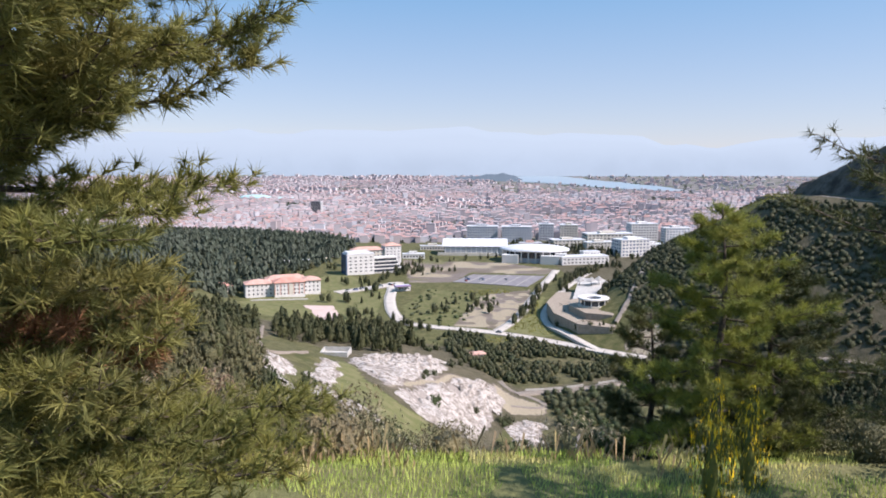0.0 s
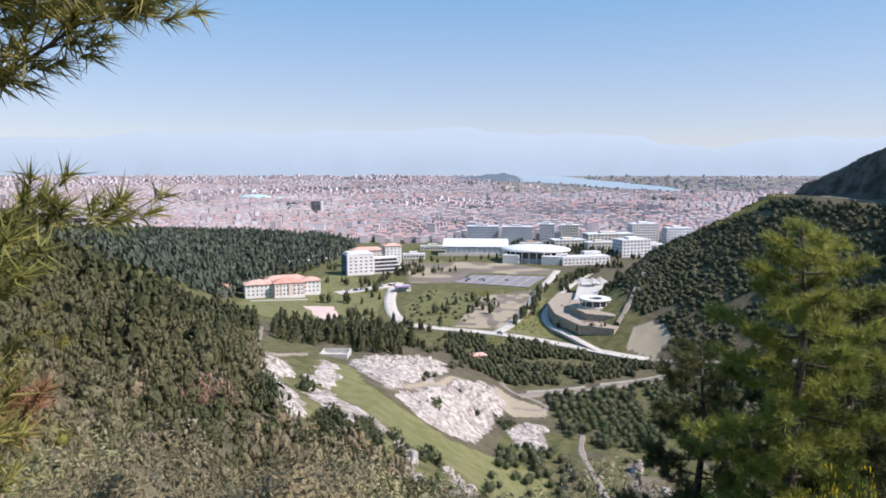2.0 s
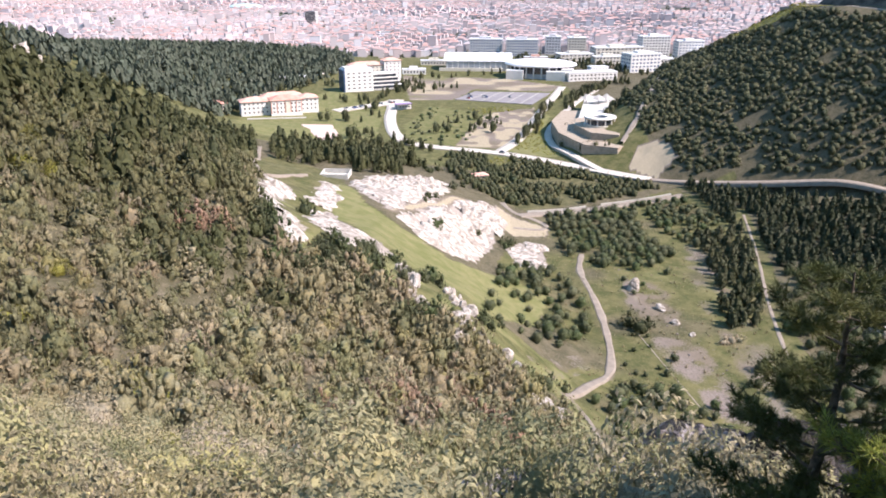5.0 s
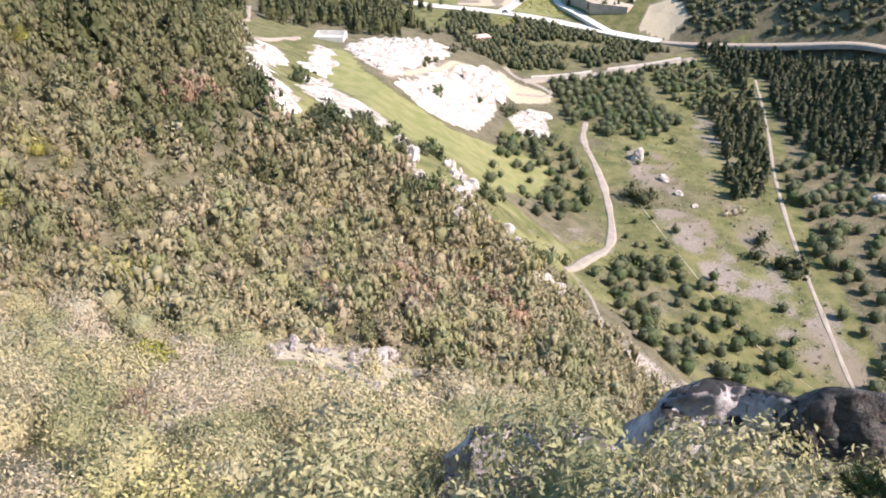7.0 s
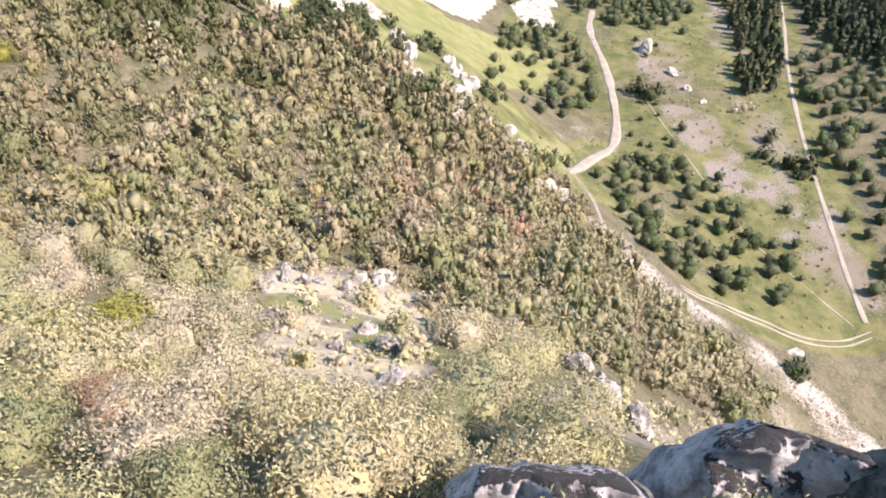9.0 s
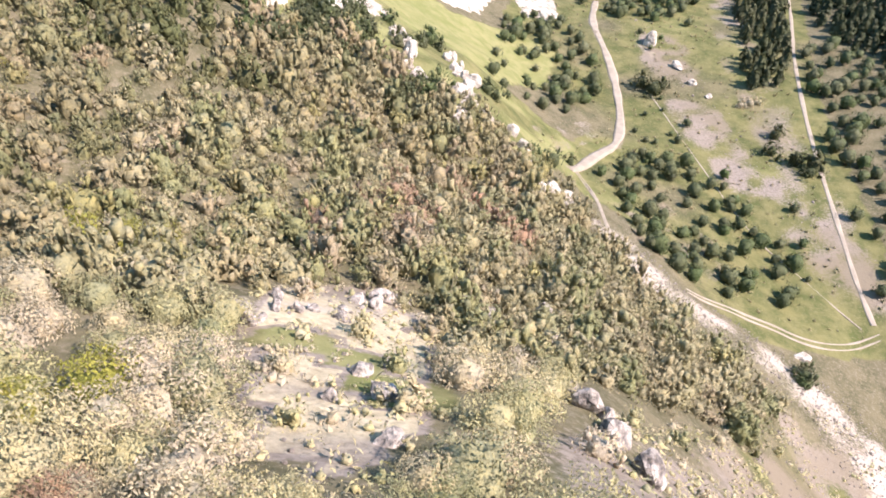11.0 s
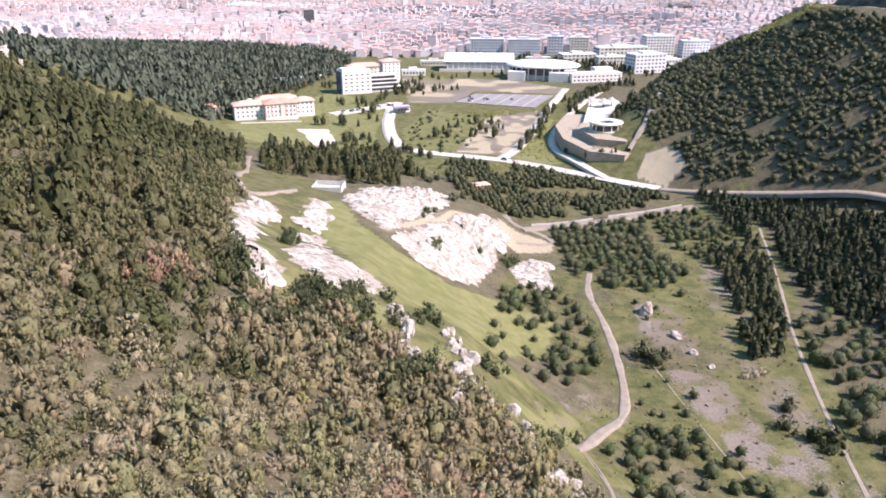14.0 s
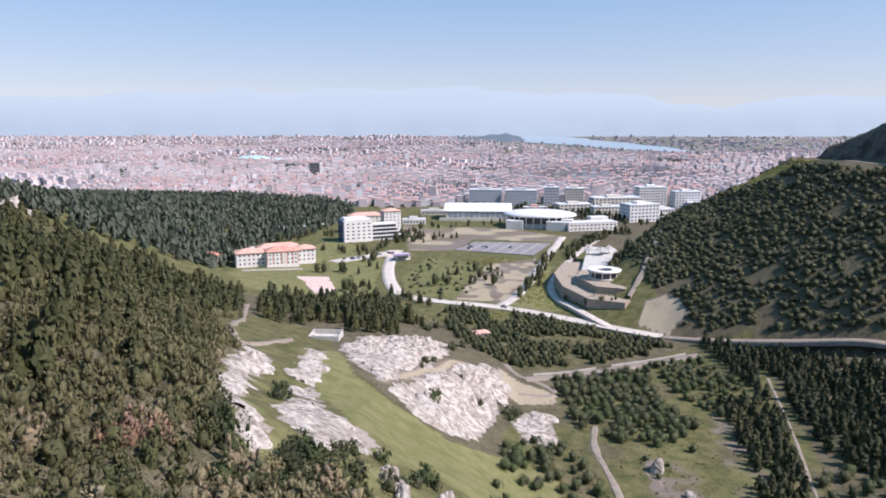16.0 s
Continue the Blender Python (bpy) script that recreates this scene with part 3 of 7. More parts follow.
def build_ground():
    xs = spread(-120, 160, 1.6, -4200, 4200, 1.2)
    ys = np.concatenate([np.arange(-60, 0, 6.0), np.arange(0, 350, 1.6), np.arange(350, 500, 3.0), np.arange(500, 800, 6.0), spread(800, 801, 8.0, 800, 4950, 1.06)[1:]])
    gx, gy = np.meshgrid(xs, ys)
    gz = land(gx, gy)
    n, m = gx.shape
    i = np.arange(n * m).reshape(n, m)
    faces = np.stack([i[:-1, :-1], i[:-1, 1:], i[1:, 1:], i[1:, :-1]], -1).reshape(-1, 4)
    ob = mesh_object("ground", np.stack([gx, gy, gz], -1).reshape(-1, 3), faces, GROUND, smooth=True)
    soil, lush, stone, town = cover_weights(gx, gy)
    me = ob.data
    rgba = np.stack([soil, lush, stone, np.ones_like(soil)], -1).astype(np.float32)
    me.attributes.new("cover", "FLOAT_COLOR", "POINT").data.foreach_set("color", rgba.ravel())
    me.attributes.new("town", "FLOAT", "POINT").data.foreach_set("value", town.astype(np.float32).ravel())
    tagged(ob, "valley ground of dry scrub soil, grass and pale scree", "ground", kind="structure")


build_ground()


def resample(line, step):
    p = np.array(line, float).reshape(-1, 2)
    for _ in range(3):   # corner cutting
        a, b = p[:-1] * 0.75 + p[1:] * 0.25, p[:-1] * 0.25 + p[1:] * 0.75
        p = np.concatenate([p[:1], np.stack([a, b], 1).reshape(-1, 2), p[-1:]])
    d = np.concatenate([[0], np.cumsum(np.hypot(*np.diff(p, axis=0).T))])
    s = np.linspace(0, d[-1], max(2, int(d[-1] / step)))
    return np.stack([np.interp(s, d, p[:, 0]), np.interp(s, d, p[:, 1])], -1)


def ribbon(name, line, width, mat, lift=0.25, label="", category="road", kerb=False, step=3.0, wobble=0.0):
    """A road or track laid on the land, with a thickness; kerbs are steps along its edges."""
    c = resample(line, step)
    t = np.gradient(c, axis=0)
    t /= np.hypot(*t.T)[:, None]
    nrm = np.stack([t[:, 1], -t[:, 0]], -1)
    across = np.linspace(-0.5, 0.5, 5)
    w = width * (1 + wobble * value_noise(c[:, 0], c[:, 1], 6, 9))
    top = c[:, None] + nrm[:, None] * (across[None, :, None] * w[:, None, None])
    z = land(top[..., 0], top[..., 1]).max(1) + lift
    k = np.ones(7) / 7
    z = np.convolve(np.pad(z, 3, mode="edge"), k, "valid")
    n = len(c)
    rows = np.concatenate([top[:, :1], top, top[:, -1:]], 1)
    zz = np.repeat(z[:, None], 7, 1)
    zz[:, 0] -= 2.5
    zz[:, -1] -= 2.5
    v = np.concatenate([rows, zz[..., None]], -1).reshape(-1, 3)
    i = np.arange(n * 7).reshape(n, 7)
    f = np.stack([i[:-1, :-1], i[:-1, 1:], i[1:, 1:], i[1:, :-1]], -1).reshape(-1, 4)
    ob = mesh_object(name, v, f, mat)
    tagged(ob, label, category, kind="structure")
    if kerb:
        for side in (-1, 1):
            e = c + nrm * side * (width / 2 + 0.2)
            vv, ff = [], []
            for a in range(n):
                for off, h in ((-0.2, -0.5), (-0.2, 0.16), (0.25, 0.16), (0.25, -0.5)):
                    p = e[a] + nrm[a] * side * off
                    vv.append((p[0], p[1], z[a] + h))
                if a:
                    b = 4 * a
                    for q in range(3):
                        ff.append((b - 4 + q, b - 3 + q, b + 1 + q, b + q))
            tagged(mesh_object("kerb", vv, ff, KERB), "pale concrete kerb along the asphalt road", "kerb", kind="structure")
    return c, z


ribbon("road", MAIN_ROAD, 8.5, ASPHALT, 0.3, "pale sun-bleached asphalt road through the valley", kerb=True)
ribbon("road", RIGHT_ROAD, 5.0, DIRT, 0.26, "dusty dirt road along the foot of the hill")
ribbon("road", CAMPUS_ROAD, 6.5, ASPHALT, 0.34, "pale asphalt road climbing from the junction to the campus", kerb=True)
ribbon("road", TERRACE_ROAD, 4.6, ASPHALT, 0.38, "pale asphalt road curving below the terrace wall", kerb=True)
LOW_LINE, LOW_Z = ribbon("road", LOW_ROAD, 5.0, DIRT, 0.5, "pale gravel road with a low parapet across the valley")

ribbon("track", VALLEY_TRACK, 2.4, DIRT, 0.06, "pale dirt track winding down the valley floor", "track", step=1.5, wobble=0.35)
ribbon("track", RIGHT_TRACK, 1.15, DIRT, 0.06, "pale dirt track along the orchard", "track", step=1.5, wobble=0.3)
ribbon("track", SPUR_TRACK, 2.6, DIRT, 0.06, "pale dirt track over the grassy spur", "track", step=1.5, wobble=0.3)
for side in (-0.8, 0.8):
    ribbon("track", tuple(np.array(FOOT_TRACK) + np.tile((0.3 * side, side), len(FOOT_TRACK) // 2)), 0.42, DIRT, 0.03, "narrow worn wheel rut at the foot of the slope", "track", step=1.2, wobble=0.6)
ribbon("track", (52, 330, 44, 325, 37, 322, 32, 329, 29, 338), 2.4, DIRT, 0.08, "pale gravel track bending up to the quarry", "track", step=1.5, wobble=0.3)
ribbon("track", (38, 323, 46, 315, 48, 309, 44, 304, 30, 303), 2.2, DIRT, 0.08, "pale gravel loop below the quarry", "track", step=1.5, wobble=0.3)
ribbon("road", (-172, 620, -168, 650, -166, 715, -150, 748, -124, 806, -108, 845), 5.0, ASPHALT, 0.3, "pale road climbing past the school to the woods")
ribbon("track", FIELD_TRACK, 0.3, DIRT, 0.03, "narrow trodden path through the orchard", "track", step=1.5, wobble=0.6)

# ---- plants ----
def rot_z(a):
    c, s = math.cos(a), math.sin(a)
    return np.array([[c, -s, 0], [s, c, 0], [0, 0, 1]])


def ball(n=2, under=False):
    """A ball of n x n quads to each face of a cube; without its underside unless asked for."""
    seen, v, f = {}, [], []

    def at(p):
        key = tuple(round(c, 5) for c in p)
        if key not in seen:
            seen[key] = len(v)
            q = np.array(p, float)
            v.append(q / np.linalg.norm(q))
        return seen[key]
    g = np.tan(np.linspace(-math.pi / 4, math.pi / 4, n + 1))
    for axis, sign in ((0, 1), (0, -1), (1, 1), (1, -1), (2, 1)) + (((2, -1),) if under else ()):
        for i in range(n):
            for j in range(n):
                quad = []
                for a, b in ((i, j), (i + 1, j), (i + 1, j + 1), (i, j + 1)):
                    p = [0, 0, 0]
                    p[axis], p[(axis + 1) % 3], p[(axis + 2) % 3] = sign, g[a], g[b]
                    quad.append(at(p))
                f.append(tuple(quad if sign > 0 else quad[::-1]))
    return np.array(v), f


def leaf_quads(rng, centre, normal, size, narrow=0.6, wild=0.3):
    """Leaves as small folded diamonds round their centres, facing roughly along the normals."""
    n = len(centre)
    a = normal * 0.3 + (0, 0, 0.9) + 0.45 * rng.normal(size=(n, 3))   # the long way of a leaf: upwards and out
    nn = normal + wild * rng.normal(size=(n, 3))
    nn /= np.linalg.norm(nn, axis=1)[:, None]
    w = np.cross(nn, a)
    w /= np.linalg.norm(w, axis=1)[:, None] + 1e-9
    u = np.cross(w, nn)
    s = size * rng.uniform(0.6, 1.3, (n, 1))
    bend = nn * s * 0.25
    v = np.stack([centre - u * s, centre - w * s * narrow + bend, centre + u * s, centre + w * s * narrow + bend], 1).reshape(-1, 3)
    return v, np.arange(4 * n).reshape(n, 4)


def crown_arrays(seed, lobes, leaves, leaf, flat=1.0, core=0.8, lift=0.0, narrow=0.6, tufts=0, wild=0.3):
    """A crown: upright tufts of twigs set round a dome of uneven lobes, with leaves about them and a small dense heart; about 1 in radius, on z = 0."""
    rng = np.random.default_rng(seed)
    cs, rs = [], []
    size = 0.62 * (lobes / 3.0) ** -0.30
    sway = rng.uniform(0, 6.28, 3)
    for k in range(lobes):
        up = 1 - 0.96 * (k + 0.5) / lobes
        a = k * 2.4 + rng.uniform(-0.5, 0.5)
        reach = (1 - 0.75 * size) * (1 + 0.16 * math.sin(2 * a + sway[0]) + 0.12 * math.sin(3 * a + sway[1]) + rng.uniform(-0.14, 0.10))
        side = math.sqrt(1 - up * up)
        cs.append((math.cos(a) * side * reach, math.sin(a) * side * reach, lift + (0.16 + up * reach * 1.15 + rng.uniform(-0.08, 0.1)) * flat))
        rs.append(size * rng.uniform(0.72, 1.2))
    cs, rs = np.array(cs), np.array(rs)

    def on_lobes(count):
        per = rng.choice(lobes, count, p=rs ** 2 / (rs ** 2).sum())
        way = rng.normal(size=(count, 3)) + 0.55 * (cs[per] - (0, 0, lift + 0.35)) + (0, 0, 0.25)
        way /= np.linalg.norm(way, axis=1)[:, None]
        return per, way
    per, way = on_lobes(leaves)
    bump = 1 + 0.12 * np.sin(way @ rng.normal(size=3) * 6 + 1) + 0.13 * rng.normal(size=leaves)
    pos = cs[per] + way * (rs[per] * bump)[:, None]
    pos[:, 2] = np.maximum(pos[:, 2], 0.02 + 0.1 * rng.random(leaves))
    v, f = leaf_quads(rng, pos, way, leaf, narrow, wild)
    vs, fs = [v], [f]
    at = len(v)
    bv, bf = ball(2)
    lump = 1 + 0.2 * np.clip(rng.normal(size=len(bv)), -1.6, 1.6)
    vs.append(np.array((0, 0, lift + 0.4 * flat)) + bv * ((0.78 if lobes > 1 else 0.5) * core * lump)[:, None] * (1, 1, 1.1 * flat))
    fs.append(np.array(bf) + at)
    at += len(bv)
    if tufts:
        per, way = on_lobes(tufts)
        tv, tf = ball(1, True)
        for p, w in zip(per, way):
            axis = w * 0.7 + (0, 0, 0.8) + 0.25 * rng.normal(size=3)
            axis /= np.linalg.norm(axis)
            r = rs[p] * rng.uniform(0.22, 0.42) * (8 / max(8, lobes)) ** 0.2
            q = tv * rng.uniform(0.6, 1.35, (len(tv), 1)) * r
            q = q + axis * (q @ axis)[:, None] * 0.9 + cs[p] + w * rs[p] * rng.uniform(0.6, 0.95)
            q[:, 2] = np.maximum(q[:, 2], 0.0)
            vs.append(q)
            fs.append(np.array(tf) + at)
            at += len(tv)
    return np.concatenate(vs), np.concatenate(fs)


def stem_arrays(points, radii, sides=6):
    """A tapered tube along points."""
    points = np.asarray(points, float)
    t = np.gradient(points, axis=0)
    t /= np.linalg.norm(t, axis=1)[:, None] + 1e-9
    up = np.where(np.abs(t[:, 2:3]) > 0.9, np.array([[1.0, 0, 0]]), np.array([[0, 0, 1.0]]))
    a = np.cross(t, up)
    a /= np.linalg.norm(a, axis=1)[:, None] + 1e-9
    b = np.cross(t, a)
    ang = np.linspace(0, 2 * math.pi, sides, endpoint=False)
    ring = a[:, None] * np.cos(ang)[None, :, None] + b[:, None] * np.sin(ang)[None, :, None]
    v = (points[:, None] + ring * np.asarray(radii)[:, None, None]).reshape(-1, 3)
    i = np.arange(len(points) * sides).reshape(-1, sides)
    j = np.roll(i, -1, 1)
    f = np.stack([i[:-1], j[:-1], j[1:], i[1:]], -1).reshape(-1, 4)
    return v, f


def conifer_arrays(seed, leaves=120, leaf=0.115, wide=0.36):
    """A young pine of ragged whorls: 1 high, standing on z = 0."""
    rng = np.random.default_rng(seed)
    z = 1 - rng.random(leaves) ** 0.65 * 0.86
    ang = rng.uniform(0, 2 * math.pi, leaves)
    whorl = 0.75 + 0.25 * np.cos(z * 40 + rng.uniform(0, 6)) + 0.2 * np.sin(ang * 3 + z * 9)
    r = wide * np.clip((1.02 - z) ** 0.7, 0.05, 1) * whorl * (0.55 + 0.5 * rng.random(leaves))
    pos = np.stack([np.cos(ang) * r, np.sin(ang) * r, z], -1)
    way = np.stack([np.cos(ang), np.sin(ang), np.full(leaves, 0.6)], -1)
    v, f = leaf_quads(rng, pos, way, leaf, 0.5)
    bv, bf = ball(2)
    core = bv * (wide * 0.55, wide * 0.55, 0.4) * (1 + 0.15 * np.clip(rng.normal(size=(len(bv), 1)), -1.5, 1.5)) + (0, 0, 0.5)
    core[:, :2] *= np.clip(1.3 - core[:, 2:3], 0.15, 1.1)
    sv, sf = stem_arrays([(0, 0, -0.02), (0, 0, 0.5)], [0.02, 0.012], 4)
    return np.concatenate([v, core, sv]), np.concatenate([f, np.array(bf) + len(v), sf + len(v) + len(core)])


def scatter(rng, x0, x1, y0, y1, gap, keep):
    """Jittered points over a stretch, where keep(x, y) holds."""
    gx, gy = np.meshgrid(np.arange(x0, x1, gap), np.arange(y0, y1, gap))
    gx = gx + rng.uniform(-0.42, 0.42, gx.shape) * gap
    gy = gy + rng.uniform(-0.42, 0.42, gy.shape) * gap
    gx, gy = gx.ravel(), gy.ravel()
    k = keep(gx, gy)
    return gx[k], gy[k]


def stuff(name, kinds, x, y, wide, high, mat, label, category, rng, sink=0.1):
    """Many plants joined into one object."""
    vs, fs, ts, at = [], [], [], 0
    z = land(x, y)
    hue = 0.36 + 0.42 * value_noise(x, y, 13, 77) + 0.2 * value_noise(x, y, 4, 78)   # neighbours look alike
    for k in range(len(x)):
        v, f = kinds[rng.integers(len(kinds))]
        p = (v @ rot_z(rng.uniform(0, 6.28)).T) * (wide[k], wide[k], high[k]) + (x[k], y[k], z[k] - sink * high[k])
        vs.append(p)
        fs.append(f + at)
        ts.append(np.full(len(v), hue[k] + 0.28 * rng.random()))
        at += len(v)
    ob = mesh_object(name, np.concatenate(vs), np.concatenate(fs), mat, smooth=True, tint=np.concatenate(ts))
    return tagged(ob, label, category, kind="stuff")


STEMS = [stem_arrays([(0, 0, -0.1), (0.12 * math.cos(a), 0.12 * math.sin(a), 0.3), (0.4 * math.cos(a), 0.4 * math.sin(a), 0.7)], [0.035, 0.028, 0.015], 5) for a in (0.3, 2.2, 4.4)]

STEM = (np.concatenate([s[0] for s in STEMS]), np.concatenate([s[1] + k * len(s[0]) for k, s in enumerate(STEMS)]))


def plant_kind(name, arrays, mat, label, category, group, trunk=None):
    """A plant to be copied: an Empty with a crown and, where it shows, a trunk."""
    root = empty(name, Matrix.Translation((0, 0, 0)), label, category, group)
    mesh_object("crown", arrays[0], arrays[1], mat, root, smooth=True)
    if trunk:
        mesh_object("trunk", *trunk, BARK, root)
    else:
        mesh_object("stem", *STEM, BARK, root)
    return root


def plant_copies(kinds, x, y, wide, high, rng, sink=0.1):
    """Copies of plants; the first ones are the kinds themselves."""
    z = land(x, y)
    for k in range(len(x)):
        ob = kinds[k % len(kinds)]
        m = Matrix.LocRotScale((x[k], y[k], z[k] - sink * high[k]), Euler((0, 0, rng.uniform(0, 6.28))), (wide[k], wide[k], high[k]))
        if k < len(kinds):
            ob.matrix_basis = m
        else:
            ob = copy_thing(ob, Matrix())
            ob.matrix_basis = m


rng = np.random.default_rng(7)
SHRUB_FAR = [crown_arrays(s, 6, 110, 0.125, core=0.62, narrow=0.42, tufts=8, wild=0.4) for s in range(12)]
SHRUB_MID = [crown_arrays(20 + s, 9, 290, 0.088, core=0.6, narrow=0.42, tufts=14, wild=0.4) for s in range(9)]
SHRUB_NEAR = [crown_arrays(40 + s, 18, 4200, 0.036, core=0.7, narrow=0.4, wild=0.45) for s in range(6)]
SHRUB_SOFT = [crown_arrays(50 + s, 14, 1900, 0.05, core=0.72, narrow=0.4, wild=0.45) for s in range(6)]
TINY = [crown_arrays(60 + s, 3, 22, 0.22, core=0.95, narrow=0.5) for s in range(8)]
TUFT = [crown_arrays(70 + s, 3, 24, 0.24, core=0.4, narrow=0.35, wild=0.4) for s in range(5)]
CONIFER = [conifer_arrays(s) for s in range(6)]
SLOPE_CONIFER = [conifer_arrays(15 + s, 120, 0.10, 0.40) for s in range(6)]
CONIFER_FAR = [conifer_arrays(30 + s, 15, 0.26) for s in range(5)]


def open_ground(x, y):
    soil, lush, stone, _ = cover_weights(x, y)
    return (soil < 0.4) & (lush < 0.4) & (stone < 0.4) & ~inside(x, y, *QUARRY_SHOULDER)


def on_left_slope(x, y):
    edge = np.interp(y, (10, 23, 38, 50, 60, 64, 67, 84, 92, 100, 112, 122, 128, 134, 140, 150, 165, 200, 230, 260, 330, 480), (5, 7, 5, 8, 18, 29, 38, 52, 46, 37, 29, 22, 12, -4, -20, -32, -41, -53, -58, -64, -90, -150))
    return (x < edge) & open_ground(x, y) & (x > -0.72 * y - 30)


# the maquis: nearest slope
def keep_near(x, y):
    return on_left_slope(x, y) & ~((x > -1.0) & (x < 13) & (y > 20.8) & (y < 25.2)) & ~((np.abs(x) < 1.2) & (y < 17))


nx, ny = scatter(rng, -24, 10, 15.5, 33, 3.1, keep_near)
kinds = [plant_kind("shrub", a, PALE_MAQUIS, "pale olive maquis shrub with small dry leaves on the slope", "shrub", "shrubs of the near slope") for a in SHRUB_NEAR]
size = rng.uniform(1.2, 2.5, len(nx))
plant_copies(kinds, nx, ny, size, size * rng.uniform(0.85, 1.15, len(nx)), rng)

nx, ny = scatter(rng, -34, 14, 33, 52, 3.2, keep_near)
size = rng.uniform(1.3, 2.5, len(nx))
kinds = [plant_kind("shrub", a, PALE_MAQUIS, "soft pale-olive maquis shrub on the slope", "shrub", "shrubs of the upper slope") for a in SHRUB_SOFT]
plant_copies(kinds, nx, ny, size, size * rng.uniform(0.8, 1.1, len(nx)), rng)

mx, my = scatter(rng, -90, 56, 22, 98, 2.9, lambda x, y: on_left_slope(x, y) & ((y > 50) | (x < -30) | ((y < 33) & (x < -22))))
order = np.argsort(my + np.abs(mx) * 0.4)
mx, my = mx[order], my[order]
size = 1.2 + 1.7 * rng.random(len(mx)) ** 1.5
high = size * rng.uniform(1.0, 1.6, len(mx))
kinds = [plant_kind("shrub", a, MAQUIS, "dense olive-green maquis shrub on the hillside", "shrub", "shrubs of the middle slope") for a in SHRUB_MID]
cut = min(60, len(mx))
plant_copies(kinds, mx[:cut], my[:cut], size[:cut], high[:cut], rng)
mx, my, size, high = mx[cut:], my[cut:], size[cut:], high[cut:]
deep = mx + 0.12 * my + 10 * value_noise(mx, my, 18, 71) + rng.normal(0, 4, len(mx)) < -22
stuff("maquis", SHRUB_MID, mx[~deep], my[~deep], size[~deep], high[~deep], MAQUIS, "dense olive-green maquis covering the hillside", "shrubs", rng)
stuff("maquis", SHRUB_MID, mx[deep], my[deep], size[deep], high[deep], FAR_MAQUIS, "dense darker maquis higher on the hillside", "shrubs", rng)

fx, fy = scatter(rng, -200, 40, 98, 250, 3.2, lambda x, y: on_left_slope(x, y) & (x > -0.66 * y - 25))
size = rng.uniform(1.2, 3.0, len(fx))
high = size * rng.uniform(1.0, 1.7, len(fx))
deep = fx + 0.12 * fy + 12 * value_noise(fx, fy, 18, 71) + rng.normal(0, 4, len(fx)) < -17
stuff("maquis", SHRUB_FAR, fx[~deep], fy[~deep], size[~deep], high[~deep], FAR_MAQUIS, "dense olive-grey maquis covering the far hillside", "shrubs", rng)
stuff("maquis", SHRUB_FAR, fx[deep], fy[deep], size[deep], high[deep], DARK_MAQUIS, "dense dark evergreen maquis high on the hillside", "shrubs", rng)
fx, fy = scatter(rng, -420, -40, 250, 560, 4.8, lambda x, y: on_left_slope(x, y) & (x > -0.66 * y - 30))
size = rng.uniform(1.8, 3.6, len(fx))
stuff("maquis", TINY, fx, fy, size, size * rng.uniform(0.9, 1.4, len(fx)), DARK_MAQUIS, "dark olive maquis on the shoulder of the hill", "shrubs", rng)

# plants that stand out of the maquis by their colour
def singles(kinds, mat, label, category, group, spots, lo, hi):
    made = [plant_kind(category.replace(" ", "_"), a, mat, label, category, group) for a in kinds[:min(len(kinds), len(spots))]]
    x, y = np.array([p[0] for p in spots], float), np.array([p[1] for p in spots], float)
    w = rng.uniform(lo, hi, len(x))
    plant_copies(made, x, y, w, w * rng.uniform(1.0, 1.3, len(x)), rng)


singles(SHRUB_MID, RED_LEAF, "russet shrub with dried red-brown leaves in the maquis", "shrub", "russet shrubs",
        [(-7, 93), (-5, 89), (-6, 83), (-3, 83), (-4, 78), (4, 93), (6, 89), (8, 88), (10, 88), (-13, 75), (1, 99), (-9, 82), (5, 90), (7, 87), (-40, 116), (-38, 119), (-42, 114), (-41, 118)], 1.9, 2.7)
singles(SHRUB_NEAR, RED_LEAF, "small russet shrub with dried leaves near the ledge", "shrub", "russet shrubs", [(-15, 33), (-11.5, 30)], 0.9, 1.2)
singles(SHRUB_SOFT, YELLOW_LEAF, "bright yellow-green shrub among duller maquis", "shrub", "yellow-green shrubs",
        [(-26, 62), (-24, 64), (-28, 60), (-17, 36), (-15, 38), (-44, 70), (-46, 84), (-62, 108), (-60, 112), (-66, 118)], 1.4, 2.3)
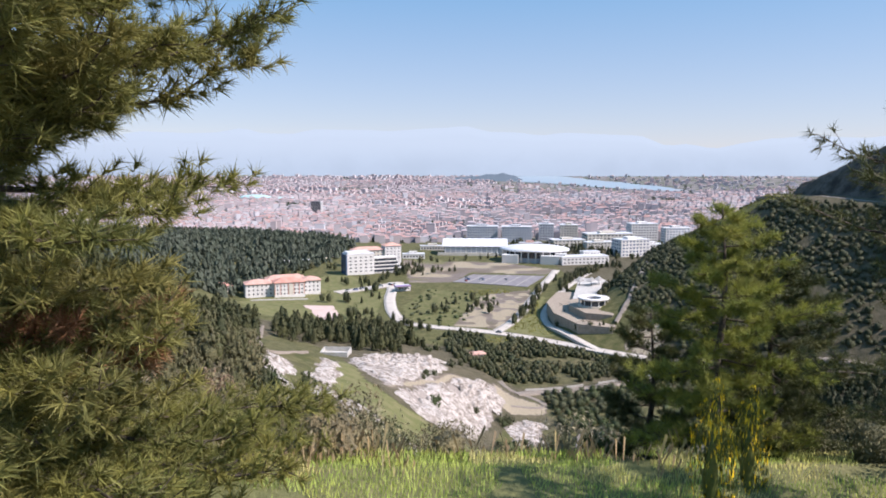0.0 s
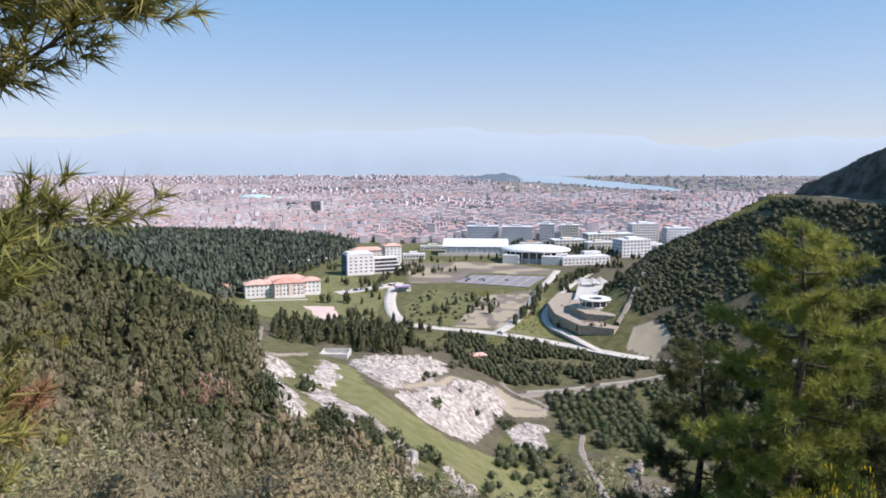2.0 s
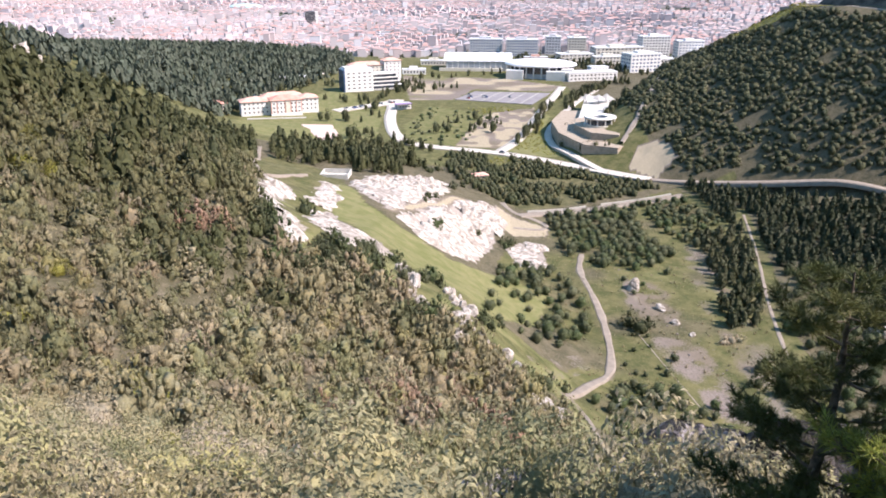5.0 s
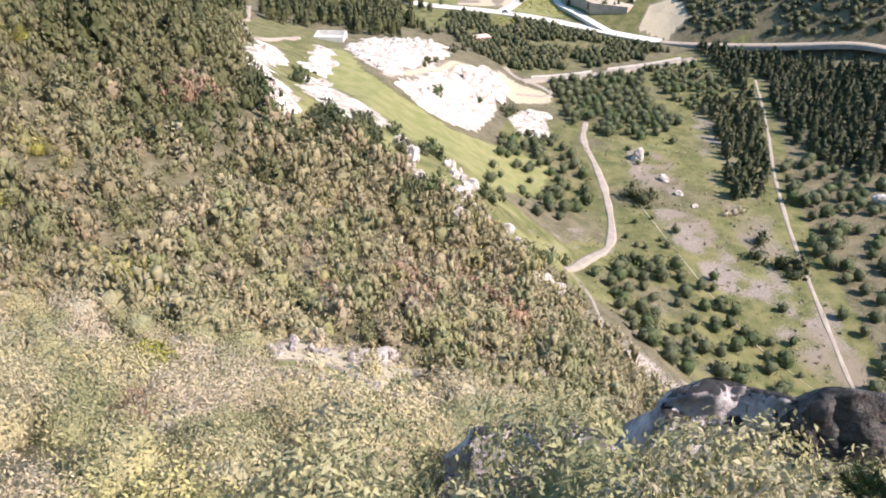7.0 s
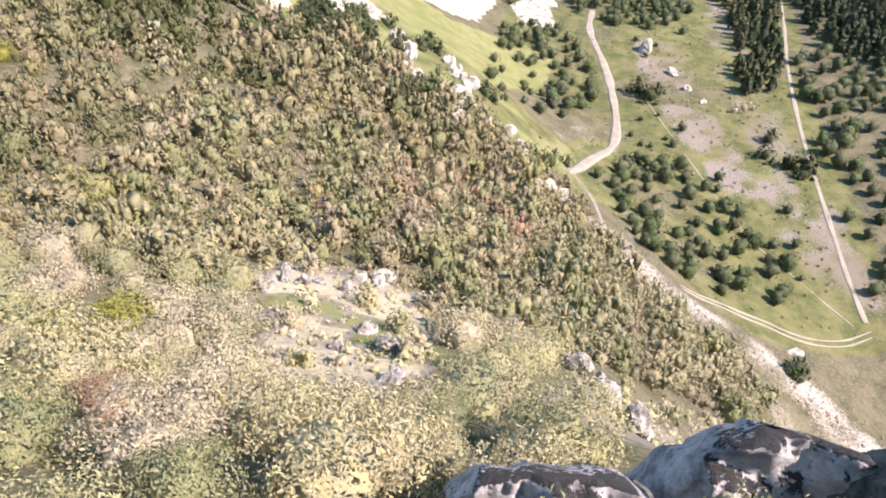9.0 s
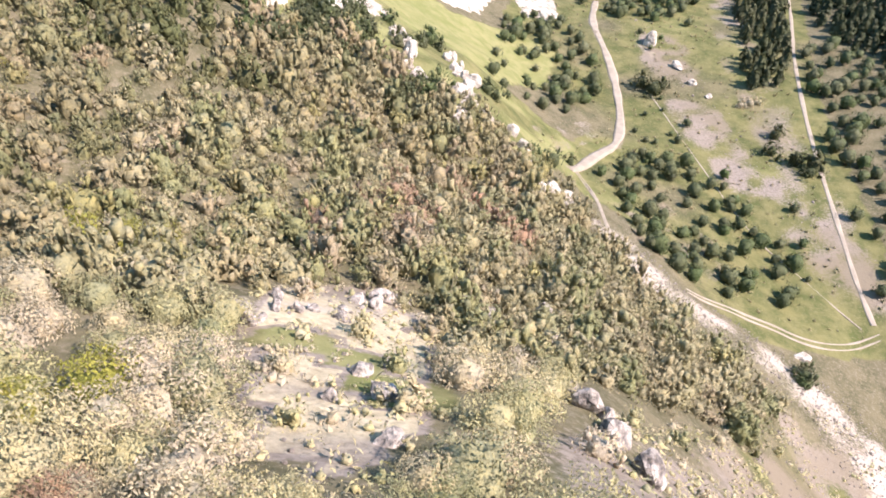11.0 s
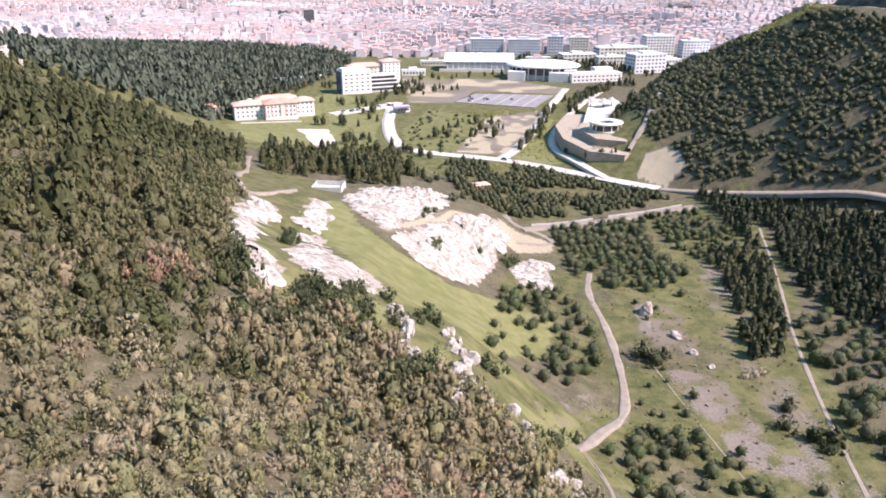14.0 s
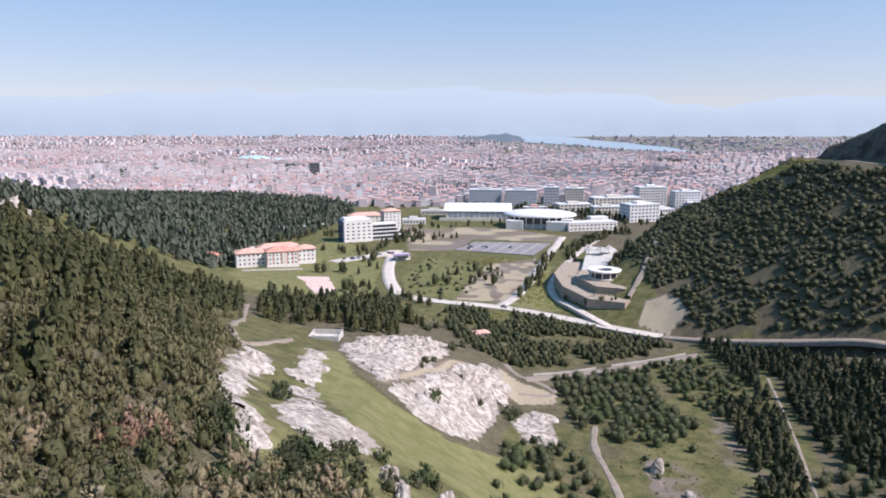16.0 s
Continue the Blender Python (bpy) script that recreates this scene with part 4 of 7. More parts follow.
singles(SHRUB_MID, ORCHARD, "large dark evergreen shrub on the spur", "shrub", "dark shrubs of the spur",
        [(-34, 171), (-37, 189), (-35, 136), (-34, 132), (-32, 131), (-32, 127), (-33, 128), (-35, 130), (-30, 127), (-23, 132), (-22, 134), (-21, 133), (-23, 128), (-17, 138), (-16, 141), (-15, 146), (-19, 133), (-17, 131), (-15, 132), (-20, 127), (-21, 127), (-14, 137), (-13, 137), (-17, 128), (-22, 123), (-24, 121), (-26, 120), (-29, 119), (-11, 154), (-8, 138), (-6, 146), (-4, 153), (-6, 286), (-7, 276), (-3, 293), (-2, 251), (-3, 245), (25, 269), (24, 274), (28, 277), (5, 324), (10, 345), (-15, 375), (-13, 392), (-7, 366), (-3, 384), (-18, 383), (-24, 385), (-1, 415), (26, 389), (14, 273), (64, 96), (66, 99), (65, 97), (-23, 129), (-21, 130), (-19, 129), (-18, 133), (-17, 130), (-15, 129), (-14, 134), (-12, 129), (-14, 125), (-4, 128), (-6, 124), (-1, 128), (-0, 126), (-7, 120), (-3, 124), (9, 150), (11, 151), (-1, 161), (-3, 162), (16, 129), (29, 151), (22, 136), (-21, 126), (-18, 125), (-16, 124)], 1.7, 3.0)
singles(SHRUB_MID, PALE_MAQUIS, "loose pale shrub growing on the rocky clearing", "shrub", "shrubs of the clearing",
        [(8, 40), (5, 44), (14, 50), (-9, 44), (-6, 52), (-11, 58), (-3, 47), (-2, 41), (-7, 38), (3, 56), (4, 61), (22, 56), (30, 62), (38, 68), (46, 72), (18, 44)], 0.9, 1.5)

# low tufts and dry bushes on the open slope, the clearing and the valley floor
def in_open(x, y):
    slope = (near_line(x, y, 62, 76, 40, 54, 23, 40, 15, 32) < 15) & (x > 9)
    clear = inside(x, y, -14, 46, -15, 57, -12, 66, -5, 67, 1, 57, 4, 46, 3, 36, -4, 32, -9, 34, -11, 41)
    return slope | clear


ux, uy = scatter(rng, -18, 80, 30, 110, 1.2, lambda x, y: in_open(x, y) & (value_noise(x, y, 4, 41) + rng.uniform(-0.5, 0.5, len(x)) > 0.0))
size = rng.uniform(0.25, 0.8, len(ux)) * np.where(rng.random(len(ux)) < 0.12, 1.7, 1)
stuff("tufts", TUFT, ux, uy, size, size * rng.uniform(0.5, 1.0, len(ux)), PALE_MAQUIS, "dry grass tufts and low bushes on the stony slope", "bushes", rng)
ux, uy = scatter(rng, 16, 150, 108, 350, 2.6, lambda x, y: inside(x, y, 16, 150, 44, 182, 24, 248, 44, 312, 126, 356, 138, 300, 116, 230, 100, 170, 94, 112, 62, 114, 46, 112, 36, 130) & (near_line(x, y, *VALLEY_TRACK) > 2) & (near_line(x, y, *RIGHT_TRACK) > 2) & (rng.random(len(x)) < 0.4))
size = rng.uniform(0.3, 0.9, len(ux))
stuff("low_bushes", TUFT, ux, uy, size, size * rng.uniform(0.7, 1.2, len(ux)), FAR_MAQUIS, "low bushes among the orchard trees", "bushes", rng)

# scrub on the hill across the valley
def on_right_hill(x, y):
    d = (x - 118) * 0.522 + (y - 395) * 0.853
    return (d > 5) & (d < 200) & (right_hill(x, y) > -104) & (right_hill(x, y) < -22) & (value_noise(x, y, 13, 4) > -0.62) & open_ground(x, y) & (x < 0.70 * y + 10)


sx, sy = scatter(rng, 118, 360, 300, 600, 3.35, on_right_hill)
size = rng.uniform(1.2, 2.9, len(sx))
stuff("scrub", TINY, sx, sy, size, size * rng.uniform(0.8, 1.2, len(sx)), SCRUB, "dark green scrub dotted over the far hill", "shrubs", rng)

# pines: the wood at the foot of the right hill, the belt behind the spur and the far forest
def in_right_wood(x, y):
    return inside(x, y, 134, 378, 133, 322, 138, 284, 135, 266, 130, 243, 146, 224, 200, 208, 300, 200, 300, 262, 195, 335, 150, 366) & (near_line(x, y, *RIGHT_TRACK) > 4)


px, py = scatter(rng, 108, 270, 150, 380, 4.6, in_right_wood)
high = rng.uniform(4.5, 8, len(px))
stuff("pine_wood", CONIFER, px, py, high * 1.15, high, PINE, "dark green pine wood at the foot of the hill", "trees", rng, 0.02)


def in_belt(x, y):
    return inside(x, y, -92, 385, -78, 318, -55, 326, -20, 334, -6, 365, -30, 420, -74, 425) 


bx, by = scatter(rng, -200, 0, 190, 430, 5.4, lambda x, y: in_belt(x, y) & (value_noise(x, y, 14, 57) > -0.45))
high = rng.uniform(4, 11, len(bx))
stuff("pine_belt", SLOPE_CONIFER, bx, by, high * 0.95, high, SLOPE_PINE, "belt of dark pines behind the quarry spur", "trees", rng, 0.02)


def on_flank(x, y):
    return inside(x, y, -44, 140, -58, 178, -70, 258, -92, 350, -145, 400, -178, 425, -260, 470, -300, 420, -190, 290, -130, 190, -80, 118, -56, 112) & (value_noise(x, y, 17, 52) + rng.uniform(-0.45, 0.45, len(x)) > -0.12) & open_ground(x, y)


bx, by = scatter(rng, -300, -40, 110, 470, 5.6, on_flank)
high = rng.uniform(6, 11, len(bx))
stuff("slope_pines", SLOPE_CONIFER, bx, by, high * 0.95, high, SLOPE_PINE, "dark pines standing among the maquis of the hillside", "trees", rng, 0.02)


def in_forest(x, y):
    return inside(x, y, -700, 930, -640, 700, -330, 420, -205, 418, -158, 470, -165, 620, -120, 740, -110, 900, -140, 985, -420, 1010)


wx, wy = scatter(rng, -760, -60, 410, 1010, 7.9, in_forest)
high = rng.uniform(9, 13, len(wx))
stuff("forest", CONIFER_FAR, wx, wy, high * 0.9, high, HAZED_PINE, "dense dark pine forest beside the campus", "trees", rng, 0.02)

# orchard trees of the valley floor
ORCHARD_KINDS = [crown_arrays(80 + s, 7, 150, 0.115, 0.85, core=0.92, lift=0.35, narrow=0.45) for s in range(6)]


def off_tracks(x, y):
    return (cover_weights(x, y)[2] < 0.4) & (near_line(x, y, *VALLEY_TRACK) > 3.6) & (near_line(x, y, *RIGHT_TRACK) > 3.2) & (near_line(x, y, *FOOT_TRACK) > 2.2)


def orchard_points():
    """Trees of the valley floor, stand by stand: x, y, crown radius."""
    out = []
    for poly, gap, share, lo, hi in (
            ((48, 326, 84, 340, 98, 346, 90, 300, 96, 276, 74, 254, 52, 262), 4.3, 0.92, 1.7, 2.7),
            ((98, 352, 127, 358, 130, 320, 127, 300, 110, 290, 101, 312), 4.4, 0.9, 1.6, 2.6),
            ((18, 240, 37, 262, 45, 242, 51, 234, 47, 208, 34, 178, 27, 186, 34, 212, 18, 212), 4.6, 0.72, 1.5, 2.9),
            ((8, 178, 18, 212, 34, 212, 27, 186, 34, 176, 24, 158, 14, 166), 6.5, 0.5, 1.2, 2.2),
            ((48, 186, 66, 208, 70, 178, 74, 160, 62, 150, 50, 170), 5.6, 0.7, 0.8, 1.7),
            ((34, 116, 38, 140, 36, 152, 46, 168, 62, 170, 72, 156, 80, 140, 78, 124, 66, 116, 50, 117), 4.9, 0.92, 1.5, 2.5),
            ((80, 124, 78, 150, 86, 165, 92, 130), 7.0, 0.5, 0.9, 1.7),
            ((56, 236, 74, 256, 92, 268, 100, 258, 92, 236, 80, 240, 74, 226), 6.5, 0.5, 0.9, 2.0),
            ((108, 213, 120, 240, 130, 240, 146, 222, 150, 190, 150, 140, 100, 110, 94, 118, 98, 150, 104, 182), 6.3, 0.88, 1.8, 3.0)):
        x, y = scatter(rng, min(poly[0::2]), max(poly[0::2]), min(poly[1::2]), max(poly[1::2]), gap, lambda x, y: inside(x, y, *poly) & off_tracks(x, y) & (rng.random(len(x)) < share))
        out.append(np.stack([x, y, lo + (hi - lo) * rng.random(len(x)) ** 1.4], -1))
    p = np.concatenate(out)
    return p[np.argsort(p[:, 1])].T


ox, oy, size = orchard_points()
high = size * rng.uniform(1.05, 1.35, len(ox))
trunk = stem_arrays([(0, 0, -0.05), (0.02, 0, 0.3), (0, 0.03, 0.6)], [0.06, 0.05, 0.03], 5)
kinds = [plant_kind("orchard_tree", a, ORCHARD, "small round dark-green orchard tree on the grass", "tree", "orchard trees", trunk) for a in ORCHARD_KINDS]
cut = min(280, len(ox))
plant_copies(kinds, ox[:cut], oy[:cut], size[:cut], high[:cut], rng, 0.0)
stuff("orchard", ORCHARD_KINDS, ox[cut:], oy[cut:], size[cut:], high[cut:], ORCHARD, "orchard trees towards the head of the valley", "trees", rng, 0.0)


def in_conifer_band(x, y):
    return inside(x, y, 113, 306, 134, 303, 131, 276, 113, 232, 104, 212, 90, 205, 100, 239, 108, 276) & (near_line(x, y, *RIGHT_TRACK) > 3)


gx2, gy2 = scatter(rng, 85, 140, 200, 310, 4.6, in_conifer_band)
high = rng.uniform(4.5, 8, len(gx2))
stuff("conifer_rows", CONIFER, gx2, gy2, high * 1.05, high, SCRUB, "double row of dark young conifers beside the track", "trees", rng, 0.02)
singles(SHRUB_MID, SCRUB, "large dark round tree beside the stony strip", "tree", "round trees of the valley", [(63, 206), (66, 209), (60, 210), (95, 167), (97, 170), (93, 172), (92, 184), (88, 176)], 2.6, 4.0)
singles(SHRUB_MID, PALE_MAQUIS, "bare greyish bush on the stony strip", "shrub", "grey bushes of the valley", [(90, 200), (93, 201), (87, 199)], 1.6, 2.2)

# plantation rows behind the gravel road
def in_rows(x, y):
    return inside(x, y, 16, 345, 30, 336, 60, 344, 92, 360, 122, 376, 112, 388, 90, 402, 60, 424, 30, 438, 8, 440, -2, 420, 6, 370) & (value_noise(x, y, 16, 21) > -0.55)


gx_, gy_ = np.meshgrid(np.arange(-40, 140, 3.3), np.arange(-40, 60, 5.4))
c_, s_ = math.cos(radians(-26)), math.sin(radians(-26))
rx, ry = (60 + gx_ * c_ - gy_ * s_ - 40).ravel(), (385 + gx_ * s_ + gy_ * c_).ravel()
rx, ry = rx + rng.uniform(-0.7, 0.7, len(rx)), ry + rng.uniform(-0.7, 0.7, len(ry))
k = in_rows(rx, ry)
rx, ry = rx[k], ry[k]
size = rng.uniform(1.5, 2.3, len(rx))
stuff("plantation", TINY, rx, ry, size, size * 1.5, SCRUB, "rows of young dark trees behind the gravel road", "trees", rng, 0.0)

# trees about the campus
def line_of_trees(line, gap, across):
    c = resample(line, gap)
    return c[:, 0] + rng.uniform(-across, across, len(c)), c[:, 1] + rng.uniform(-across, across, len(c))


cx_, cy_ = [], []
for line, gap, across in (((108, 638, 140, 690, 175, 740), 4, 7), ((104, 590, 116, 650, 150, 700), 4, 5), ((64, 500, 78, 560, 92, 610), 5, 4), ((-62, 655, -20, 690, 10, 720), 6, 10), ((-70, 632, -50, 640), 5, 5),
                          ((-110, 640, -60, 610, -50, 560), 7, 8), ((-95, 545, -60, 540), 6, 4), ((-60, 500, -50, 460, -20, 440), 5, 7), ((130, 840, 180, 830, 240, 810), 5, 10), ((40, 920, 140, 960, 220, 900), 7, 14),
                          ((-30, 470, -8, 440), 4, 3), ((80, 460, 90, 500, 110, 540), 5, 4), ((86, 440, 104, 430), 4, 3), ((110, 480, 130, 520, 150, 600), 5, 6), ((-20, 770, 60, 820), 8, 8), ((-160, 660, -110, 720), 7, 8),
                          ((240, 800, 300, 850, 380, 900), 7, 12), ((25, 500, 45, 545), 6, 9), ((50, 470, 62, 520), 4, 3), ((-5, 500, 20, 560), 9, 10)):
    a, b = line_of_trees(line, gap, across)
    cx_.append(a)
    cy_.append(b)
cx_, cy_ = np.concatenate(cx_), np.concatenate(cy_)
high = rng.uniform(4, 8, len(cx_))
kinds = [plant_kind("tree", a, SCRUB, "dark green tree on the campus grounds", "tree", "campus trees", stem_arrays([(0, 0, -0.05), (0, 0, 0.5)], [0.04, 0.03], 5)) for a in CONIFER[:3] + ORCHARD_KINDS[:3]]
for q in range(6):
    sel = np.arange(len(cx_)) % 6 == q
    plant_copies([kinds[q]], cx_[sel], cy_[sel], high[sel] * (0.85 if q < 3 else 0.42), high[sel] * (1 if q < 3 else 0.8), rng, 0.0)

gx2, gy2 = scatter(rng, -60, 420, 690, 1060, 9.0, lambda x, y: (inside(x, y, 128, 880, 190, 830, 330, 870, 420, 1000, 250, 1000, 180, 1010, 40, 1010, 30, 915, 128, 915) | inside(x, y, -62, 650, -60, 720, -30, 760, -14, 720, -40, 660) | inside(x, y, 118, 690, 126, 680, 200, 745, 190, 755)) & (value_noise(x, y, 30, 66) > -0.2))
high = rng.uniform(5, 10, len(gx2))
stuff("campus_grove", SLOPE_CONIFER, gx2, gy2, high * 1.1, high, SCRUB, "dark trees between the campus buildings", "trees", rng, 0.02)

# yellow-flowering weeds by the roads, bushes on the field
wx, wy = scatter(rng, -30, 130, 385, 620, 2.6, lambda x, y: (inside(x, y, 44, 462, 60, 446, 72, 444, 70, 505, 82, 565, 76, 560, 58, 500) | inside(x, y, 14, 430, 40, 436, 70, 418, 60, 408, 30, 420) | inside(x, y, 20, 600, 56, 604, 60, 585, 30, 575)) & (rng.random(len(x)) < 0.6))
size = rng.uniform(0.8, 1.7, len(wx))
stuff("flowering_weeds", TUFT, wx, wy, size, size * 0.7, YELLOW_LEAF, "yellow-flowering weeds on the verges", "weeds", rng)
wx, wy = scatter(rng, -30, 60, 455, 610, 5.0, lambda x, y: inside(x, y, -27, 532, -11, 606, 35, 570, 44, 560, 20, 500, 18, 455, -7, 462, -22, 482) & (rng.random(len(x)) < 0.35))
size = rng.uniform(0.8, 2.4, len(wx))
stuff("field_bushes", TINY, wx, wy, size, size * 0.9, ORCHARD, "green bushes scattered over the field", "bushes", rng)
wx, wy = scatter(rng, 200, 260, 480, 550, 1.9, lambda x, y: inside(x, y, 203, 535, 222, 547, 250, 527, 255, 500, 238, 488, 222, 505, 212, 520))
size = rng.uniform(0.9, 1.6, len(wx))
stuff("hilltop_grass", TUFT, wx, wy, size, size * 0.5, YELLOW_LEAF, "bright yellow-green grass on the hill's crest", "grass", rng)

# ---- rocks ----
def fractured(p, seed):
    """Broken-rock relief at points: flat facets with steps between."""
    q = Vector((p[0] + seed * 17.3, p[1] - seed * 9.1, p[2]))
    d = noise.voronoi(q * 0.28)[0]
    return (d[1] - d[0]) * 1.6 + noise.fractal(q * 0.5, 1.0, 2.1, 4) * 0.8


def quarry_face(poly, seed, tall, broken):
    """A quarried limestone face: fluted, broken rock above, smoother talus below, its rim buried in the slope."""
    px, py = np.array(poly[0::2], float), np.array(poly[1::2], float)
    step = 0.8
    gx, gy = np.meshgrid(np.arange(px.min() - 4, px.max() + 5, step), np.arange(py.min() - 4, py.max() + 5, step))
    jig = value_noise(gx, gy, 7, seed + 30) * 2.6 + value_noise(gx, gy, 2.4, seed + 31) * 1.4
    hit = inside(gx + jig, gy + jig * 0.7, *poly)
    edge = near_line(gx + jig, gy + jig * 0.7, *poly, *poly[:2])
    edge = np.where(hit, edge, -edge)
    edge = edge - 7 * smoothstep(0.42, 0.8, value_noise(gx, gy, 8, seed + 33) + 0.3 * value_noise(gx, gy, 3, seed + 34))     # grass has crept in
    env = smoothstep(0, 6, edge)
    z = land(gx, gy)
    n, m = gx.shape
    rise = np.array([[fractured((gx[a, b], gy[a, b], 0.35 * z[a, b]), seed) for b in range(m)] for a in range(n)])
    crown = np.clip((gy - py.min()) / (py.max() - py.min()), 0, 1)
    rugged = broken * (0.25 + 0.75 * smoothstep(0.25, 0.6, crown + 0.25 * value_noise(gx, gy, 8, seed + 4)))
    flute = np.abs(value_noise(gx, gy * 0.22, 2.0, seed + 3)) + 0.6 * np.abs(value_noise(gx, gy * 0.3, 0.9, seed + 6))
    fine = value_noise(gx, gy, 1.7, seed + 11) * 0.16 + value_noise(gx, gy, 0.9, seed + 12) * 0.08
    up = env * (tall * (0.30 + 0.25 * value_noise(gx, gy, 10, seed + 8)) + rugged * (rise * 2.1 - flute * 1.0 * smoothstep(0.45, 0.75, crown))) + fine + np.clip(edge, -1.5, 0.6) * 0.5 + 0.12
    shift = env * rugged * value_noise(gx, z * 2, 3.0, seed + 5) * 0.8
    use = edge > -2.2
    i = -np.ones((n, m), int)
    i[use] = np.arange(use.sum())
    v = np.stack([gx + shift, gy - env * rugged * 0.6 * rise, z + up], -1)[use]
    f = np.stack([i[:-1, :-1], i[:-1, 1:], i[1:, 1:], i[1:, :-1]], -1).reshape(-1, 4)
    f = f[(f >= 0).all(1)]
    tagged(mesh_object("quarry_face", v, f, WHITE_ROCK), "broken white limestone face of the old quarry", "rock face", group="quarry faces")


for k, p in enumerate(WHITE_PATCHES):
    quarry_face(p, k + 1, (1.4, 1.2, 1.8, 2.0, 1.2)[k], (0.9, 0.45, 0.8, 0.95, 0.6)[k])


def boulder(x, y, wide, deep, tall, seed, mat, label, sink=0.3, detail=3, name="rock_outcrop"):
    """A faceted, cracked boulder bedded in the ground."""
    bm = bmesh.new()
    bmesh.ops.create_icosphere(bm, subdivisions=detail, radius=1)
    r = random.Random(seed * 13 + 5)
    cuts = [(Vector((r.gauss(0, 1), r.gauss(0, 1), r.gauss(0, 0.8))).normalized(), r.uniform(0.55, 0.95)) for _ in range(16)]
    for v in bm.verts:
        d = v.co.copy()
        p = d * 2.2 + Vector((seed * 5.7, seed * 3.1, seed))
        reach = min([1.1] + [c / max(d.dot(q), 0.05) for q, c in cuts])      # broken along flat planes
        cut = reach * (1.08 + 0.13 * noise.fractal(p * 1.1, 0.9, 2.0, 6) + 0.04 * noise.noise(p * 7))
        v.co = Vector((d.x * wide, d.y * deep, d.z * tall)) * cut
    me = bpy.data.meshes.new(name)
    bm.to_mesh(me)
    bm.free()
    me.materials.append(mat)
    ob = new(name, me)
    ob.matrix_basis = pose(x, y, float(land(x, y)) + tall * (0.5 - sink), 0, 0, seed * 47 % 360)
    tagged(ob, label, "rock", "rock outcrops")


def crag_wall(mat, label, seed, lean, *crest):
    """A broken rock wall along a crest of x, y, z triples: steep face towards the ledge, sloping back."""
    px, py, pz = (np.array(crest[k::3], float) for k in range(3))
    d = np.concatenate([[0], np.cumsum(np.hypot(np.diff(px), np.diff(py)))])
    u = np.arange(0, d[-1], 0.11)
    cx, cy, cz = (np.interp(u, d, p) for p in (px, py, pz))
    w = np.concatenate([np.linspace(-1, 0, 14), np.linspace(0, 1, 34)[1:]])       # back, crest, face
    rows = []
    for t in w:
        drop = (5.2 * t ** 1.25 if t > 0 else 4.0 * (-t) ** 1.6)
        rows.append(np.stack([cx, cy - lean * t if t > 0 else cy - 2.4 * t, cz - drop], -1))
    g = np.stack(rows)
    out = np.zeros(g.shape[:2])
    for a in range(g.shape[0]):
        for b in range(g.shape[1]):
            q = Vector(g[a, b] * (1.0, 1.0, 0.55)) + Vector((seed * 7.1, 0, 0))
            v = noise.voronoi(q * 0.75)[0]
            w2 = noise.voronoi(q * 2.1)[0]
            out[a, b] = 0.95 * (v[1] - v[0]) + 0.32 * (w2[1] - w2[0]) + 0.28 * noise.fractal(q * 1.6, 0.9, 2.1, 5) - 0.35
    g = g + out[..., None] * np.array([0.25, -0.75, 0.6])
    n, m = out.shape
    i = np.arange(n * m).reshape(n, m)
    f = np.stack([i[:-1, :-1], i[1:, :-1], i[1:, 1:], i[:-1, 1:]], -1).reshape(-1, 4)
    tagged(mesh_object("rock_outcrop", g.reshape(-1, 3), f, mat), label, "rock", "rock outcrops")


crag_wall(CRAG_ROCK, "low pale limestone ledge between shrubs on the slope", 1, 1.3, -0.2, 23.8, -14.2, 0.6, 23.6, -12.9, 1.6, 23.4, -12.5, 2.6, 23.3, -12.4, 3.6, 23.4, -12.7, 4.4, 23.6, -13.8)
crag_wall(CRAG_ROCK, "weathered grey-violet limestone crag with dark lichen on top", 2, 1.5, 4.5, 23.8, -14.0, 5.0, 23.5, -11.9, 5.4, 23.4, -11.4, 6.2, 23.6, -11.1, 7.0, 23.4, -11.2, 7.7, 22.9, -11.0, 8.2, 22.8, -12.2)
crag_wall(SHADED_ROCK, "crag standing in shade, its rock coloured dark for it", 3, 1.7, 7.2, 22.6, -12.0, 7.7, 22.3, -10.5, 8.4, 22.2, -10.1, 9.6, 21.8, -10.0, 11.0, 21.3, -10.1, 12.6, 20.4, -10.6, 14.0, 19.4, -12.6)
LEDGE = "pale broken rock showing through the maquis"
